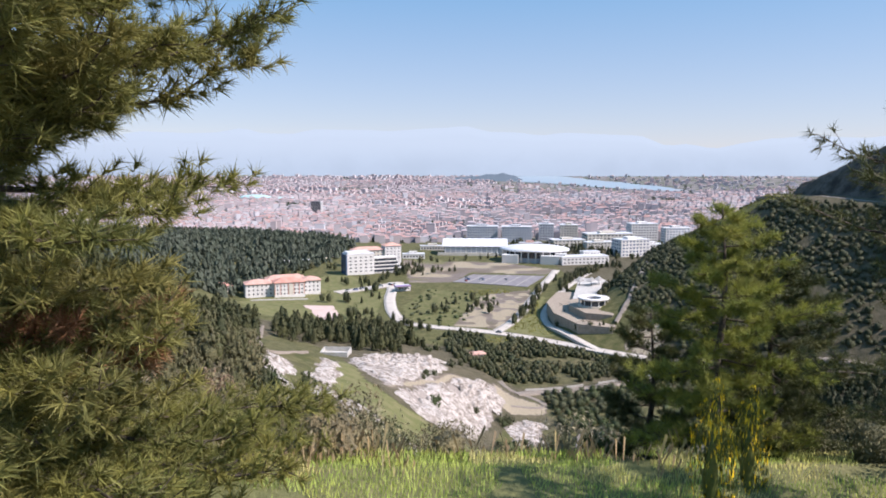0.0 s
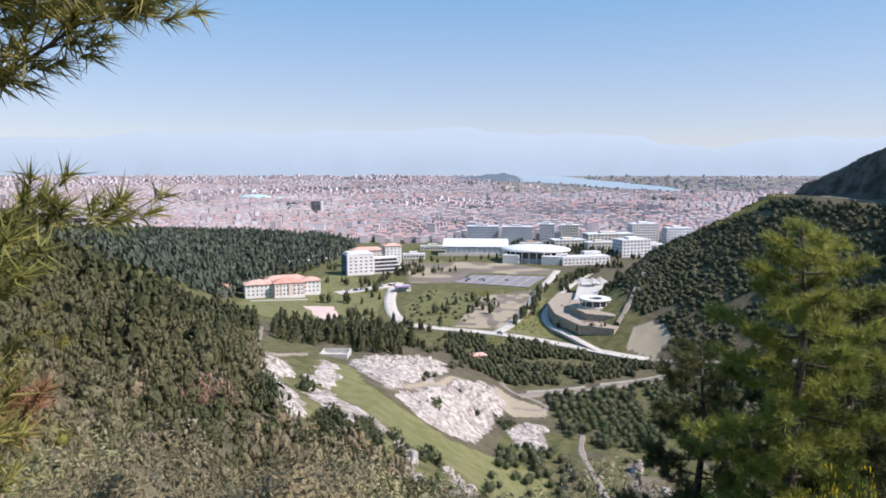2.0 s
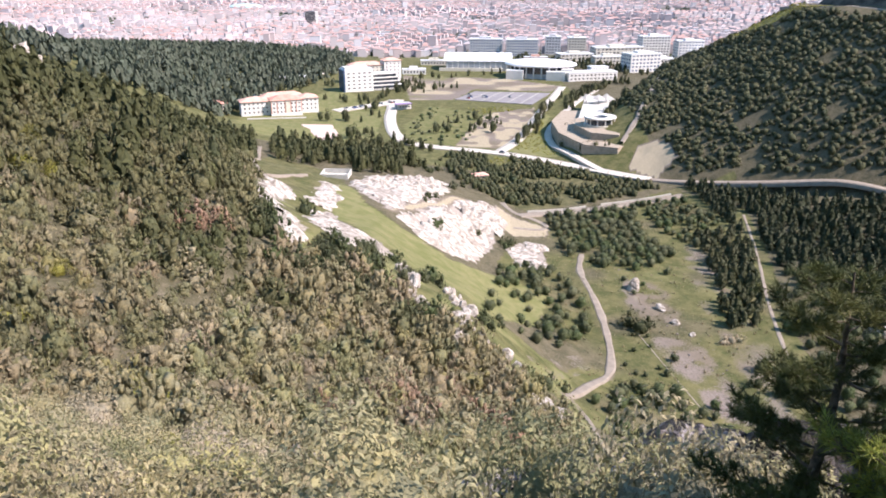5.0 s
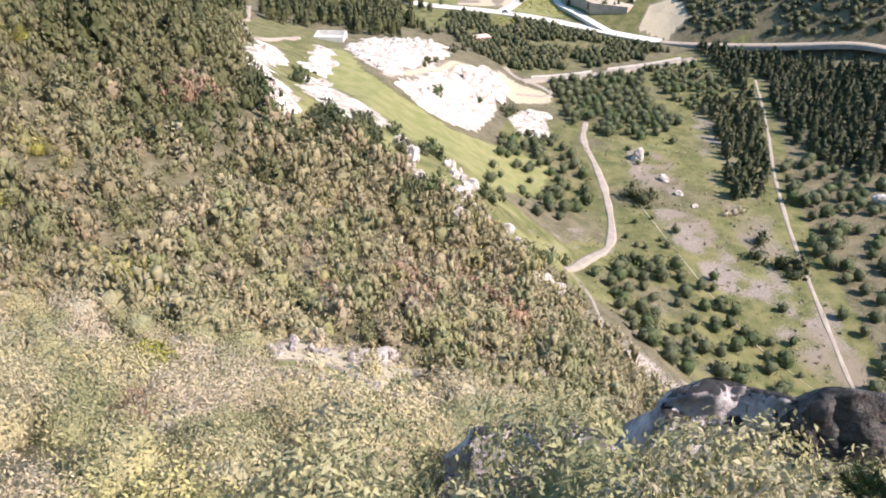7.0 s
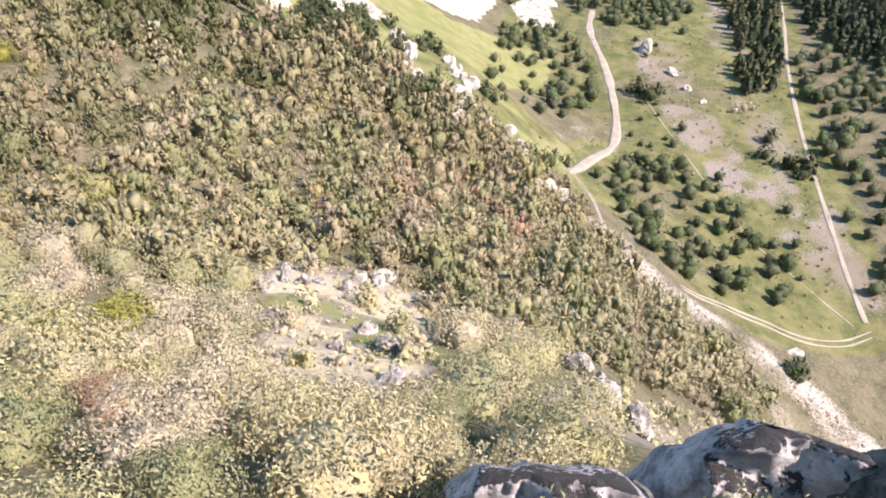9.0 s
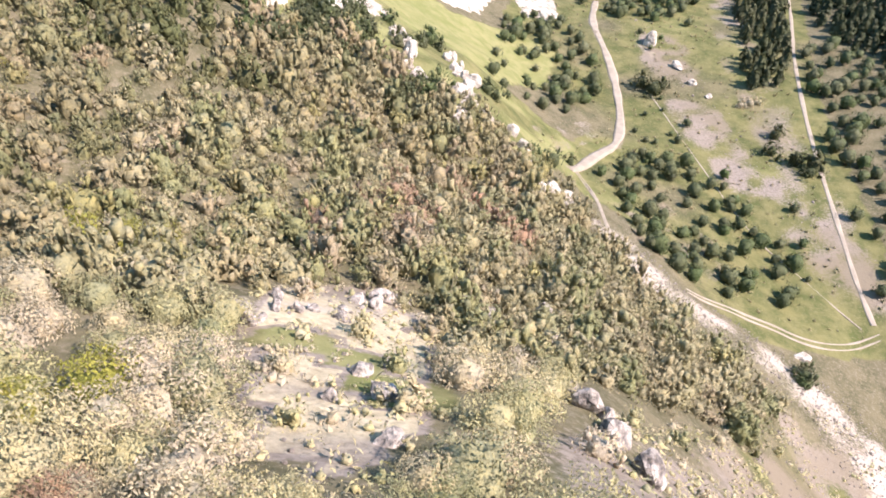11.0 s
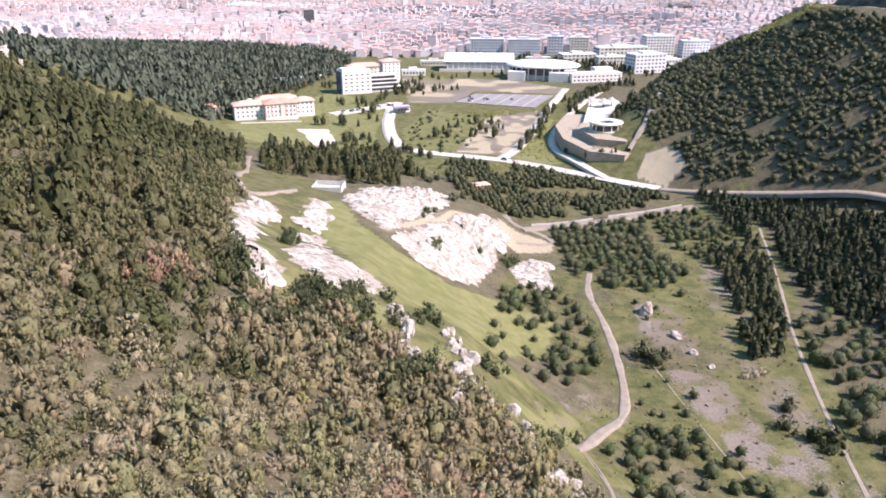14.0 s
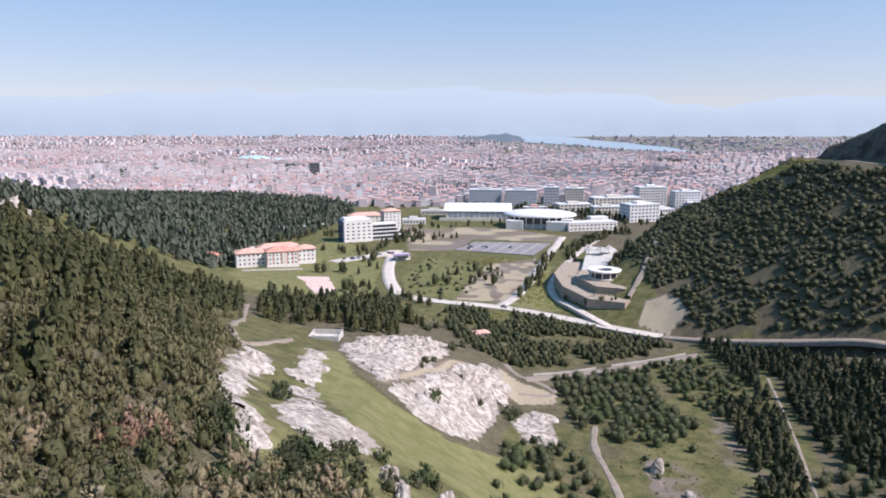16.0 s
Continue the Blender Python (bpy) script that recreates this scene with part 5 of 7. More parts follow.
spots = ((-5.4, 63.5, 1.2, 0.9, 1.2), (-7.5, 61, 0.9, 0.6, 0.5), (-12.5, 56, 0.8, 0.6, 0.5), (10.4, 69.5, 1.3, 0.9, 2.0), (10.8, 65, 1.2, 0.9, 1.6), (11, 61, 1.4, 1.2, 1.6), (8, 52, 1.2, 0.9, 1.4), (9.5, 48, 1.3, 1.0, 1.6), (10.8, 44.5, 1.3, 1, 1.7), (11.5, 41, 1.2, 0.9, 1.4), (4.5, 67, 1.3, 1, 1.3), (4, 64, 1.0, 0.8, 0.9),
         (-6, 137, 1.8, 1.5, 1.8), (-7, 141, 1.5, 1.5, 1.5), (3, 131, 1.8, 1.5, 2.0), (4.5, 136, 1.6, 1.5, 1.8), (5.5, 143, 1.5, 1.8, 1.5), (3.6, 126, 1.3, 1.3, 1.5), (2, 121, 1.5, 1.4, 1.8), (15, 112, 1.8, 1.5, 2), (18, 114, 2, 1.6, 2), (21, 117, 1.8, 1.4, 1.6), (15, 129, 1.8, 1.6, 1.8), (13, 133, 1.4, 1.2, 1.4),
         (69, 237, 3.0, 2.2, 3.0), (74, 222, 2.2, 1.6, 1.6), (76, 212, 1.6, 1.4, 1.2), (68, 104, 2.0, 1.4, 0.9), (79, 204, 1.2, 1.0, 0.8), (139, 205, 4, 3, 2.6), (134, 180, 4, 3, 2.4), (-236, 412, 6, 4, 4), (-219, 396, 5, 3, 3.4), (-184, 374, 4, 2.4, 2), (-170, 371, 4, 2, 1.8), (-126, 297, 2.6, 2, 1.8), (-136, 316, 2.6, 2, 1.8), (-3.4, 42, 0.9, 0.7, 0.6), (-5, 45, 0.8, 0.6, 0.6), (-2.5, 37, 0.9, 0.7, 0.6), (-6, 41, 0.6, 0.5, 0.4))
for k, (x, y, a, b, h) in enumerate(spots):
    boulder(x, y, a, b, h, k + 31, WHITE_ROCK if y > 100 else GREY_ROCK, LEDGE, 0.2, 3)


def rock_rib(n, size, seed, *line):
    """Broken rock along a rib of the slope."""
    r = np.random.default_rng(seed)
    for k in range(n):
        u = (k + r.uniform(-0.3, 0.3)) / max(1, n - 1) * (len(line) // 2 - 1)
        x = np.interp(u, np.arange(len(line) // 2), line[0::2]) + r.normal(0, 0.8 * size)
        y = np.interp(u, np.arange(len(line) // 2), line[1::2]) + r.normal(0, 0.9 * size)
        boulder(x, y, size * r.uniform(0.5, 1.2), size * r.uniform(0.5, 1.0), size * r.uniform(0.5, 1.2), seed + k, WHITE_ROCK if y > 100 else GREY_ROCK, LEDGE, 0.25, 3)


rock_rib(18, 1.1, 101, -10, 156, -7, 133, -3, 128)
rock_rib(20, 1.2, 131, 1, 162, 3, 140, 6, 128)
rock_rib(14, 1.1, 161, 13, 122, 16, 112, 22, 115)
rock_rib(16, 0.75, 221, -14, 50.5, -11.6, 53.5, -8, 56, -6.4, 62, -4.5, 65)
rock_rib(7, 0.8, 251, 1.5, 63, 3, 69)
rock_rib(10, 0.9, 191, 11.5, 70, 9.5, 58, 9, 50, 11.5, 46, 12.5, 40)


def scree_stones():
    """Loose stones of the scree and the quarry floor."""
    x, y = scatter(rng, 14, 90, 40, 120, 1.0, lambda x, y: (near_line(x, y, 31, 118, 37, 101, 52, 101, 64, 95, 72, 84, 70, 66) < 8) | ((near_line(x, y, 62, 76, 40, 54, 23, 40, 15, 32) < 12) & (rng.random(len(x)) < 0.25)))
    x2, y2 = scatter(rng, -60, 110, 120, 320, 1.6, lambda x, y: ((cover_weights(x, y)[2] > 0.5) & (rng.random(len(x)) < 0.5)) | ((near_line(x, y, 66, 262, 74, 215, 78, 190, 88, 150) < 6) & (rng.random(len(x)) < 0.3)))
    x3, y3 = scatter(rng, -16, 8, 30, 68, 0.8, lambda x, y: inside(x, y, -13, 47, -14, 56, -12, 65, -6, 66, -1, 57, 0, 46, -1, 38, -4, 33, -8, 35, -10, 41) & (rng.random(len(x)) < 0.07))
    x, y = np.concatenate([x, x2, x3]), np.concatenate([y, y2, y3])
    bv, bf = ball(2)
    n = len(x)
    r = rng.uniform(0.06, 0.2, n) * np.where(rng.random(n) < 0.06, 2.6, 1)
    z = land(x, y)
    v = bv[None] * r[:, None, None] * rng.uniform(0.7, 1.25, (n, len(bv), 1)) * np.array([1, 1, 0.7]) + np.stack([x, y, z + 0.05], -1)[:, None]
    f = [tuple(dict.fromkeys(q)) for q in np.array(bf).tolist()]
    faces = [tuple(i + k * len(bv) for i in q) for k in range(n) for q in f]
    tagged(mesh_object("scree", v.reshape(-1, 3), faces, SCREE_ROCK), "loose pale stones of the scree and quarry floor", "stones", kind="stuff")


scree_stones()

# ---- the pines and grass of the ledge ----
def needle_tufts(rng, tips, ways, count, length, thick=0.0065):
    """Tufts of long needles round twig ends."""
    n = len(tips) * count
    c = np.repeat(tips, count, 0) - np.repeat(ways, count, 0) * rng.uniform(0, 0.10, (n, 1))
    d = np.repeat(ways, count, 0) * 0.75 + rng.normal(size=(n, 3)) * 0.55
    d /= np.linalg.norm(d, axis=1)[:, None]
    s = np.cross(d, rng.normal(size=(n, 3)))
    s /= np.linalg.norm(s, axis=1)[:, None]
    ln = length * rng.uniform(0.65, 1.15, (n, 1))
    v = np.stack([c - s * thick, c + s * thick, c + d * ln + (0, 0, -0.012)], 1).reshape(-1, 3)
    return v, np.arange(3 * n).reshape(n, 3)


def needle_pine(x, y, base, top, reach, limbs, twigs, needles, length, seed, label, lean=(0, 0), bare=0.0, dry=(), aim=None, mat=NEEDLE):
    """A pine: trunk, limbs that carry twigs, and tufts of needles at the twigs' ends.
    reach: pairs of height and crown radius."""
    rng = np.random.default_rng(seed)
    root = empty("pine_tree", Matrix.Translation((x, y, base)), label, "pine", "pines of the ledge")
    hgt = top - base
    zs = np.linspace(-0.3, hgt, 9)
    path = np.stack([lean[0] * (zs / hgt) + 0.06 * np.sin(zs * 1.7 + seed), lean[1] * (zs / hgt) + 0.05 * np.cos(zs * 1.3), zs], -1)
    mesh_object("trunk", *stem_arrays(path, np.linspace(0.035 * hgt ** 0.8, 0.012, 9), 9), BARK, root, smooth=True)
    rz, rr = np.array(reach[0::2], float) - base, np.array(reach[1::2], float)
    for k in range(limbs):
        h = hgt * (bare + (0.985 - bare) * (k + rng.random()) / limbs)
        r = np.interp(h, rz, rr) * rng.uniform(0.55, 1.1)
        a = k * 2.399 + rng.uniform(-0.4, 0.4)
        if aim is not None and rng.random() < 0.75:
            a = aim + rng.normal(0, 0.75)
        start = np.array([np.interp(h, zs, path[:, 0]), np.interp(h, zs, path[:, 1]), h])
        out = np.array([math.cos(a), math.sin(a), 0])
        s = np.linspace(0, 1, 7)[:, None]
        droop = 0.10 if h < hgt * 0.5 else 0.32
        line = start + out * r * s + np.array([0, 0, 1]) * r * (droop * s ** 2 - 0.10 * s) + rng.normal(0, 0.035, (7, 3)) * s
        limb = mesh_object("limb", *stem_arrays(line, np.linspace(0.010 + 0.011 * r, 0.004, 7), 5), BARK, root)
        tips, ways, tv, tf, at = [line[-1]], [out + (0, 0, 0.5)], [], [], 0
        for q in range(int(twigs * (0.4 + r))):
            u = rng.uniform(0.2, 1.0)
            p = np.array([np.interp(u, s[:, 0], line[:, c]) for c in range(3)])
            side = out * rng.uniform(0.2, 0.9) + np.array([-out[1], out[0], 0]) * rng.normal(0, 0.9) + (0, 0, rng.uniform(-0.1, 0.75))
            side /= np.linalg.norm(side)
            e = p + side * rng.uniform(0.10, 0.34) * (0.6 + 0.25 * r)
            tips.append(e)
            ways.append(side + (0, 0, 0.3))
            if q % 2:
                continue
            sv, sf = stem_arrays([p, e], [0.006, 0.004], 3)
            tv.append(sv)
            tf.append(sf + at)
            at += len(sv)
        if tv:
            tagged(mesh_object("twig_spray", np.concatenate(tv), np.concatenate(tf), BARK, limb), kind="stuff")
        w = np.array(ways)
        w /= np.linalg.norm(w, axis=1)[:, None]
        v, f = needle_tufts(rng, np.array(tips), w, needles, length)
        tagged(mesh_object("needle_spray", v, f, DRY_NEEDLE if k in dry else mat, limb), kind="stuff")


needle_pine(-4.2, 6.3, float(land(-4.2, 6.3)), 4.6, (-5, 2.4, -3.5, 2.9, -2.4, 2.8, -1.5, 2.1, -0.9, 2.1, -0.4, 2.1, 0.0, 2.1, 0.5, 2.3, 1.0, 2.7, 2.0, 2.6, 3.2, 1.8, 4.7, 0.5),
            165, 27, 28, 0.18, 5, "tall pine with long green needles and some dry twigs", dry=(56, 58, 60, 62), aim=-0.85)
needle_pine(-6.6, 8.6, float(land(-6.6, 8.6)), 4.4, (-5, 1.6, -3, 1.8, -1.5, 1.8, 0, 2.0, 1.5, 2.2, 3, 1.6, 4.5, 0.4), 90, 22, 17, 0.2, 23, "tall dark pine standing behind another on the ledge", aim=-0.6)
needle_pine(5.3, 13.0, float(land(5.3, 13.0)), -0.75, (-6, 1.0, -5, 1.6, -4, 1.75, -3, 1.6, -2.2, 1.15, -1.5, 0.8, -0.75, 0.2), 46, 30, 30, 0.19, 8, "young pine with yellow-green needles on the ledge's edge", bare=0.06, mat=YOUNG_NEEDLE)
needle_pine(6.9, 14.2, float(land(6.9, 14.2)), -1.9, (-8, 1.2, -6, 2.0, -4.5, 1.9, -3, 1.3, -1.9, 0.3), 66, 40, 24, 0.17, 11, "young dark pine beside the ledge", bare=0.05, mat=DARK_NEEDLE)
needle_pine(4.7, 15.2, float(land(4.7, 15.2)), -3.1, (-8, 1.0, -6, 1.5, -4.5, 1.3, -3, 0.4), 44, 34, 26, 0.17, 14, "small dark pine below the ledge", bare=0.05, mat=DARK_NEEDLE)
needle_pine(7.2, 8.4, float(land(7.2, 8.4)), 1.3, (-5, 1.6, -3, 2.5, -1.5, 2.6, 0, 2.3, 0.8, 1.7, 1.4, 0.3), 42, 18, 20, 0.16, 17, "open grown pine with thin dark branches", bare=0.2, mat=DARK_NEEDLE)


def ledge_grass():
    """Grass of the ledge: single blades."""
    x, y = scatter(rng, -9, 13, 6.5, 13.4, 0.055, lambda x, y: value_noise(x, y, 1.1, 5) + 0.35 * value_noise(x, y, 0.4, 6) > -0.45 + 0.6 * (y < 8.6))
    n = len(x)
    z = land(x, y) - 0.02
    a = rng.uniform(0, 6.28, n)
    h = rng.uniform(0.05, 0.13, n) * (1.2 + 0.7 * value_noise(x, y, 1.7, 8))
    s = np.stack([np.cos(a), np.sin(a), 0 * a], -1) * 0.008
    c = np.stack([x, y, z], -1)
    tip = c + np.stack([np.cos(a + 1) * h * 0.4, np.sin(a + 1) * h * 0.4, h], -1)
    v = np.stack([c - s, c + s, tip], 1).reshape(-1, 3)
    ob = mesh_object("grass", v, np.arange(3 * n).reshape(n, 3), GRASS, tint=np.repeat(0.5 + 0.5 * value_noise(x, y, 0.9, 3), 3))
    tagged(ob, "fresh green grass with dry stalks on the ledge", "grass", kind="stuff")


ledge_grass()


def dry_weeds():
    """Tall dry stalks along the brink of the ledge."""
    x, y = scatter(rng, -8, 4.6, 10.6, 14.4, 0.085, lambda x, y: value_noise(x, y, 0.7, 15) + 0.6 * value_noise(x, y, 2.3, 16) + rng.uniform(-0.7, 0.7, len(x)) > 0.55)
    n = len(x)
    z = land(x, y) - 0.03
    a = rng.uniform(0, 6.28, n)
    h = 0.1 + 0.42 * rng.random(n) ** 2
    s = np.stack([np.cos(a), np.sin(a), 0 * a], -1) * 0.007
    c = np.stack([x + rng.normal(0, 0.06, n), y + rng.normal(0, 0.06, n), z], -1)
    tip = c + np.stack([np.cos(a + 1) * h * 0.45, np.sin(a + 1) * h * 0.45, h], -1)
    v = np.stack([c - s, c + s, tip + s * 2.5, tip - s * 2.5 + (0, 0, 0.06)], 1).reshape(-1, 3)
    ob = mesh_object("weeds", v, np.arange(4 * n).reshape(n, 4), DRY_STALK, tint=np.repeat(rng.random(n), 4))
    tagged(ob, "tall dry brown weeds along the ledge", "weeds", kind="stuff")


dry_weeds()


def flowering_bush(x, y, r, h):
    root = empty("flowering_bush", Matrix.LocRotScale((x, y, float(land(x, y)) - 0.05), None, (r, r, h)), "broom bush in yellow flower on the grassy ledge", "bush")
    mesh_object("stem", *STEM, BARK, root)
    v, f = crown_arrays(301, 9, 700, 0.06, 1.0, core=0.5)
    mesh_object("foliage", v, f, BROOM, root)
    v, f = crown_arrays(301, 9, 300, 0.05, 1.0, core=0.05)
    v = (v - (0, 0, 0.5)) * 1.12 + (0, 0, 0.5)
    mesh_object("blossom", v, f, FLOWER, root, "bright yellow flowers")


flowering_bush(3.9, 9.7, 0.27, 1.3)
flowering_bush(4.7, 10.3, 0.25, 1.1)
kinds = [plant_kind("shrub", a, FAR_MAQUIS, "dry brown-green brush along the edge of the ledge", "shrub", "brush of the ledge") for a in SHRUB_SOFT[:3]]
ex = np.array([-7.5, -6.2, -4.6, -3.2, -2.1, -1.0, 0.1, 1.2, 2.4, 7.6, 9.0, 10.4, -5.4, -3.9, 8.3])
ey = np.array([12.2, 13.0, 12.6, 13.2, 12.4, 13.3, 12.8, 13.4, 13.2, 11.6, 12.4, 12.0, 10.2, 10.8, 10.0])
size = rng.uniform(0.6, 1.1, len(ex))
plant_copies(kinds, ex, ey, size, size * 0.95, rng)
# shrubs in front of the crag below the ledge
kinds = [plant_kind("shrub", a, PALE_MAQUIS, "grey-olive shrub growing before the crag", "shrub", "shrubs before the crag") for a in SHRUB_NEAR[:4]]
fx = np.array([2.4, 3.9, 5.2, 6.6])
fy = np.array([19.6, 19.9, 19.3, 19.6])
size = np.array([1.3, 1.5, 1.4, 1.1])
plant_copies(kinds, fx, fy, size, size * 1.15, rng)

# ---- the town ----
LAKE_SHORE = (340, 4230, 520, 4800, 800, 4880, 900, 4300, 1020, 3850, 1110, 3480, 1120, 3150, 1040, 3120, 960, 3230, 800, 3420, 640, 3760, 500, 3980)


def houses(rng):
    """House bodies with hipped or flat roofs in streets of changing direction, joined."""
    xs, ys, ws, ds = [], [], [], []
    y = 985.0
    while y < 4700:
        gap = 14 + (y - 985) * 0.0032
        x = np.arange(-0.68 * y - 40, 0.68 * y + 40, gap)
        xs.append(x + rng.uniform(-0.3, 0.3, len(x)) * gap)
        ys.append(y + rng.uniform(-0.35, 0.35, len(x)) * gap)
        ws.append(gap * rng.uniform(0.42, 0.8, len(x)))
        ds.append(gap * rng.uniform(0.4, 0.75, len(x)))
        y += gap * 1.15
    x, y, w, d = map(np.concatenate, (xs, ys, ws, ds))
    h = rng.choice([6.5, 9.5, 12.5, 15.5, 18.5], len(x), p=[0.25, 0.33, 0.26, 0.12, 0.04]) * rng.uniform(0.7, 0.9, len(x))
    big = (rng.random(len(x)) < 0.02) | ((value_noise(x, y, 260, 14) > 0.6) & (rng.random(len(x)) < 0.3))
    w, d, h = np.where(big, w * 1.3, w), np.where(big, d * 1.25, d), np.where(big, 16 + 8 * rng.random(len(x)), h)
    park = (value_noise(x, y, 150, 2) > 0.62) | (value_noise(x, y, 48, 8) > 0.72)
    lake = inside(x, y, *LAKE_SHORE)
    forest = inside(x, y, -700, 1010, -420, 1030, -140, 1000, -110, 900, -60, 900, -60, 960, 300, 960, 300, 900, -800, 900)
    campus = inside(x, y, -60, 900, -60, 985, 120, 1060, 330, 1060, 420, 900)
    plain = (x > 250) & (y > 2950 + 0.10 * x + 160 * value_noise(x, y, 300, 61))     # fields round the lake
    share = np.clip(1.05 - (y - 3400) / 2600, 0.5, 0.93) * np.where(plain, 0.10 + 0.25 * (value_noise(x, y, 220, 62) > 0.3), 1)
    keep = ~park & ~lake & ~forest & ~campus & (rng.random(len(x)) < share)
    return x[keep], y[keep], w[keep], d[keep], h[keep], x[park & ~lake & ~campus & ~forest], y[park & ~lake & ~campus & ~forest]


def house_arrays(x, y, w, d, h, rng):
    n = len(x)
    z = land(x, y) - 1
    turn = 0.6 * value_noise(x, y, 420, 6) + rng.normal(0, 0.05, n)
    flat = rng.random(n) < 0.22
    rise = np.where(flat, 0.15, rng.uniform(1.6, 2.8, n))
    sx, sy = np.array([-1, 1, 1, -1]), np.array([-1, -1, 1, 1])
    eave = 1.06

    def ring(k, zz):
        return np.stack([sx[None] * w[:, None] / 2 * k, sy[None] * d[:, None] / 2 * k, np.repeat(zz[:, None], 4, 1)], -1)
    top = z + h + 1
    rows = np.concatenate([ring(1, z), ring(1, top), ring(eave, top), np.stack([np.stack([-w / 2 * 0.35, 0 * w, top + rise], -1), np.stack([w / 2 * 0.35, 0 * w, top + rise], -1)], 1)], 1)
    c, s = np.cos(turn)[:, None], np.sin(turn)[:, None]
    px, py = rows[..., 0] * c - rows[..., 1] * s + x[:, None], rows[..., 0] * s + rows[..., 1] * c + y[:, None]
    v = np.stack([px, py, rows[..., 2]], -1)
    one = [(0, 1, 5, 4), (1, 2, 6, 5), (2, 3, 7, 6), (3, 0, 4, 7), (8, 9, 13, 12), (9, 10, 13, 13), (10, 11, 12, 13), (11, 8, 12, 12)]
    f = (np.array(one)[None] + (np.arange(n) * 14)[:, None, None]).reshape(-1, 4)
    slots = np.tile([0, 0, 0, 0, 1, 1, 1, 1], n)
    tint = np.repeat(rng.random(n), 14)
    roof = np.repeat(np.where(flat, rng.uniform(0.8, 1, n), rng.random(n) * 0.75), 14)
    vert_is_roof = np.tile([0] * 8 + [1] * 6, n).astype(bool)
    return v.reshape(-1, 3), f, slots, np.where(vert_is_roof, roof, tint)


def no_doubles(f):
    """Faces as lists, with repeated corners dropped."""
    return [tuple(dict.fromkeys(q)) for q in f.tolist()]


hx, hy, hw, hd, hh, gx_, gy_ = houses(rng)
order = np.argsort(hy)
hx, hy, hw, hd, hh = hx[order], hy[order], hw[order], hd[order], hh[order]
NEAR = 90
for k in range(NEAR):
    v, f, s, t = house_arrays(hx[k:k + 1], hy[k:k + 1], hw[k:k + 1], hd[k:k + 1], hh[k:k + 1], rng)
    root = empty("house", Matrix.Translation((0, 0, 0)), "town house with pale walls and a clay tile roof", "house", "houses at the town's edge")
    f = no_doubles(f)
    mesh_object("wall", v[:8], f[:4], TOWN_WALL, root, tint=t[:8])
    mesh_object("roof", v[8:], [tuple(i - 8 for i in q) for q in f[4:]], TOWN_ROOF, root, tint=t[8:])
v, f, s, t = house_arrays(hx[NEAR:], hy[NEAR:], hw[NEAR:], hd[NEAR:], hh[NEAR:], rng)
tagged(mesh_object("town", v, no_doubles(f), [TOWN_WALL, TOWN_ROOF], slots=s, tint=t), "wide town of pale houses with clay tile roofs", "town", kind="stuff")

tx, ty = np.concatenate([gx_, hx[::2] + 8]), np.concatenate([gy_, hy[::2] + 7])
k = (rng.random(len(tx)) < np.clip(0.6 - ty * 0.00014, 0.1, 0.4)) & (np.abs(tx + 0.177 * ty) + np.abs(ty - 1590) * 0.3 > 30)
tx, ty = tx[k], ty[k]
size = rng.uniform(3, 6, len(tx)) * (1 + (ty - 1000) * 0.0002)
stuff("town_trees", [crown_arrays(90 + q, 1, 6, 0.5) for q in range(3)], tx, ty, size, size * 1.2, HAZED_PINE, "green trees in the gardens and parks of the town", "trees", rng)

# ---- campus buildings ----
def box_bm(x0, x1, y0, y1, z0, z1, bevel=0.0):
    bm = bmesh.new()
    vs = [bm.verts.new(p) for p in ((x0, y0, z0), (x1, y0, z0), (x1, y1, z0), (x0, y1, z0), (x0, y0, z1), (x1, y0, z1), (x1, y1, z1), (x0, y1, z1))]
    for q in ((0, 3, 2, 1), (4, 5, 6, 7), (0, 1, 5, 4), (1, 2, 6, 5), (2, 3, 7, 6), (3, 0, 4, 7)):
        bm.faces.new([vs[i] for i in q])
    if bevel:
        bmesh.ops.bevel(bm, geom=bm.edges[:], offset=bevel, segments=1, affect="EDGES")
    return bm


def hip_bm(x0, x1, y0, y1, z0, rise, over=0.8, run=None):
    """A hipped roof with an eave board."""
    bm = bmesh.new()
    x0, x1, y0, y1 = x0 - over, x1 + over, y0 - over, y1 + over
    run = run or min(y1 - y0, x1 - x0) / 2
    lo = [bm.verts.new(p) for p in ((x0, y0, z0), (x1, y0, z0), (x1, y1, z0), (x0, y1, z0))]
    hi = [bm.verts.new(p) for p in ((x0, y0, z0 + 0.35), (x1, y0, z0 + 0.35), (x1, y1, z0 + 0.35), (x0, y1, z0 + 0.35))]
    ym = (y0 + y1) / 2
    a, b = bm.verts.new((x0 + run, ym, z0 + rise)), bm.verts.new((x1 - run, ym, z0 + rise))
    bm.faces.new(lo[::-1])
    for i in range(4):
        bm.faces.new((lo[i], lo[(i + 1) % 4], hi[(i + 1) % 4], hi[i]))
    bm.faces.new((hi[0], hi[1], b, a))
    bm.faces.new((hi[1], hi[2], b))
    bm.faces.new((hi[2], hi[3], a, b))
    bm.faces.new((hi[3], hi[0], a))
    return bm


WINDOW_MESHES = {}


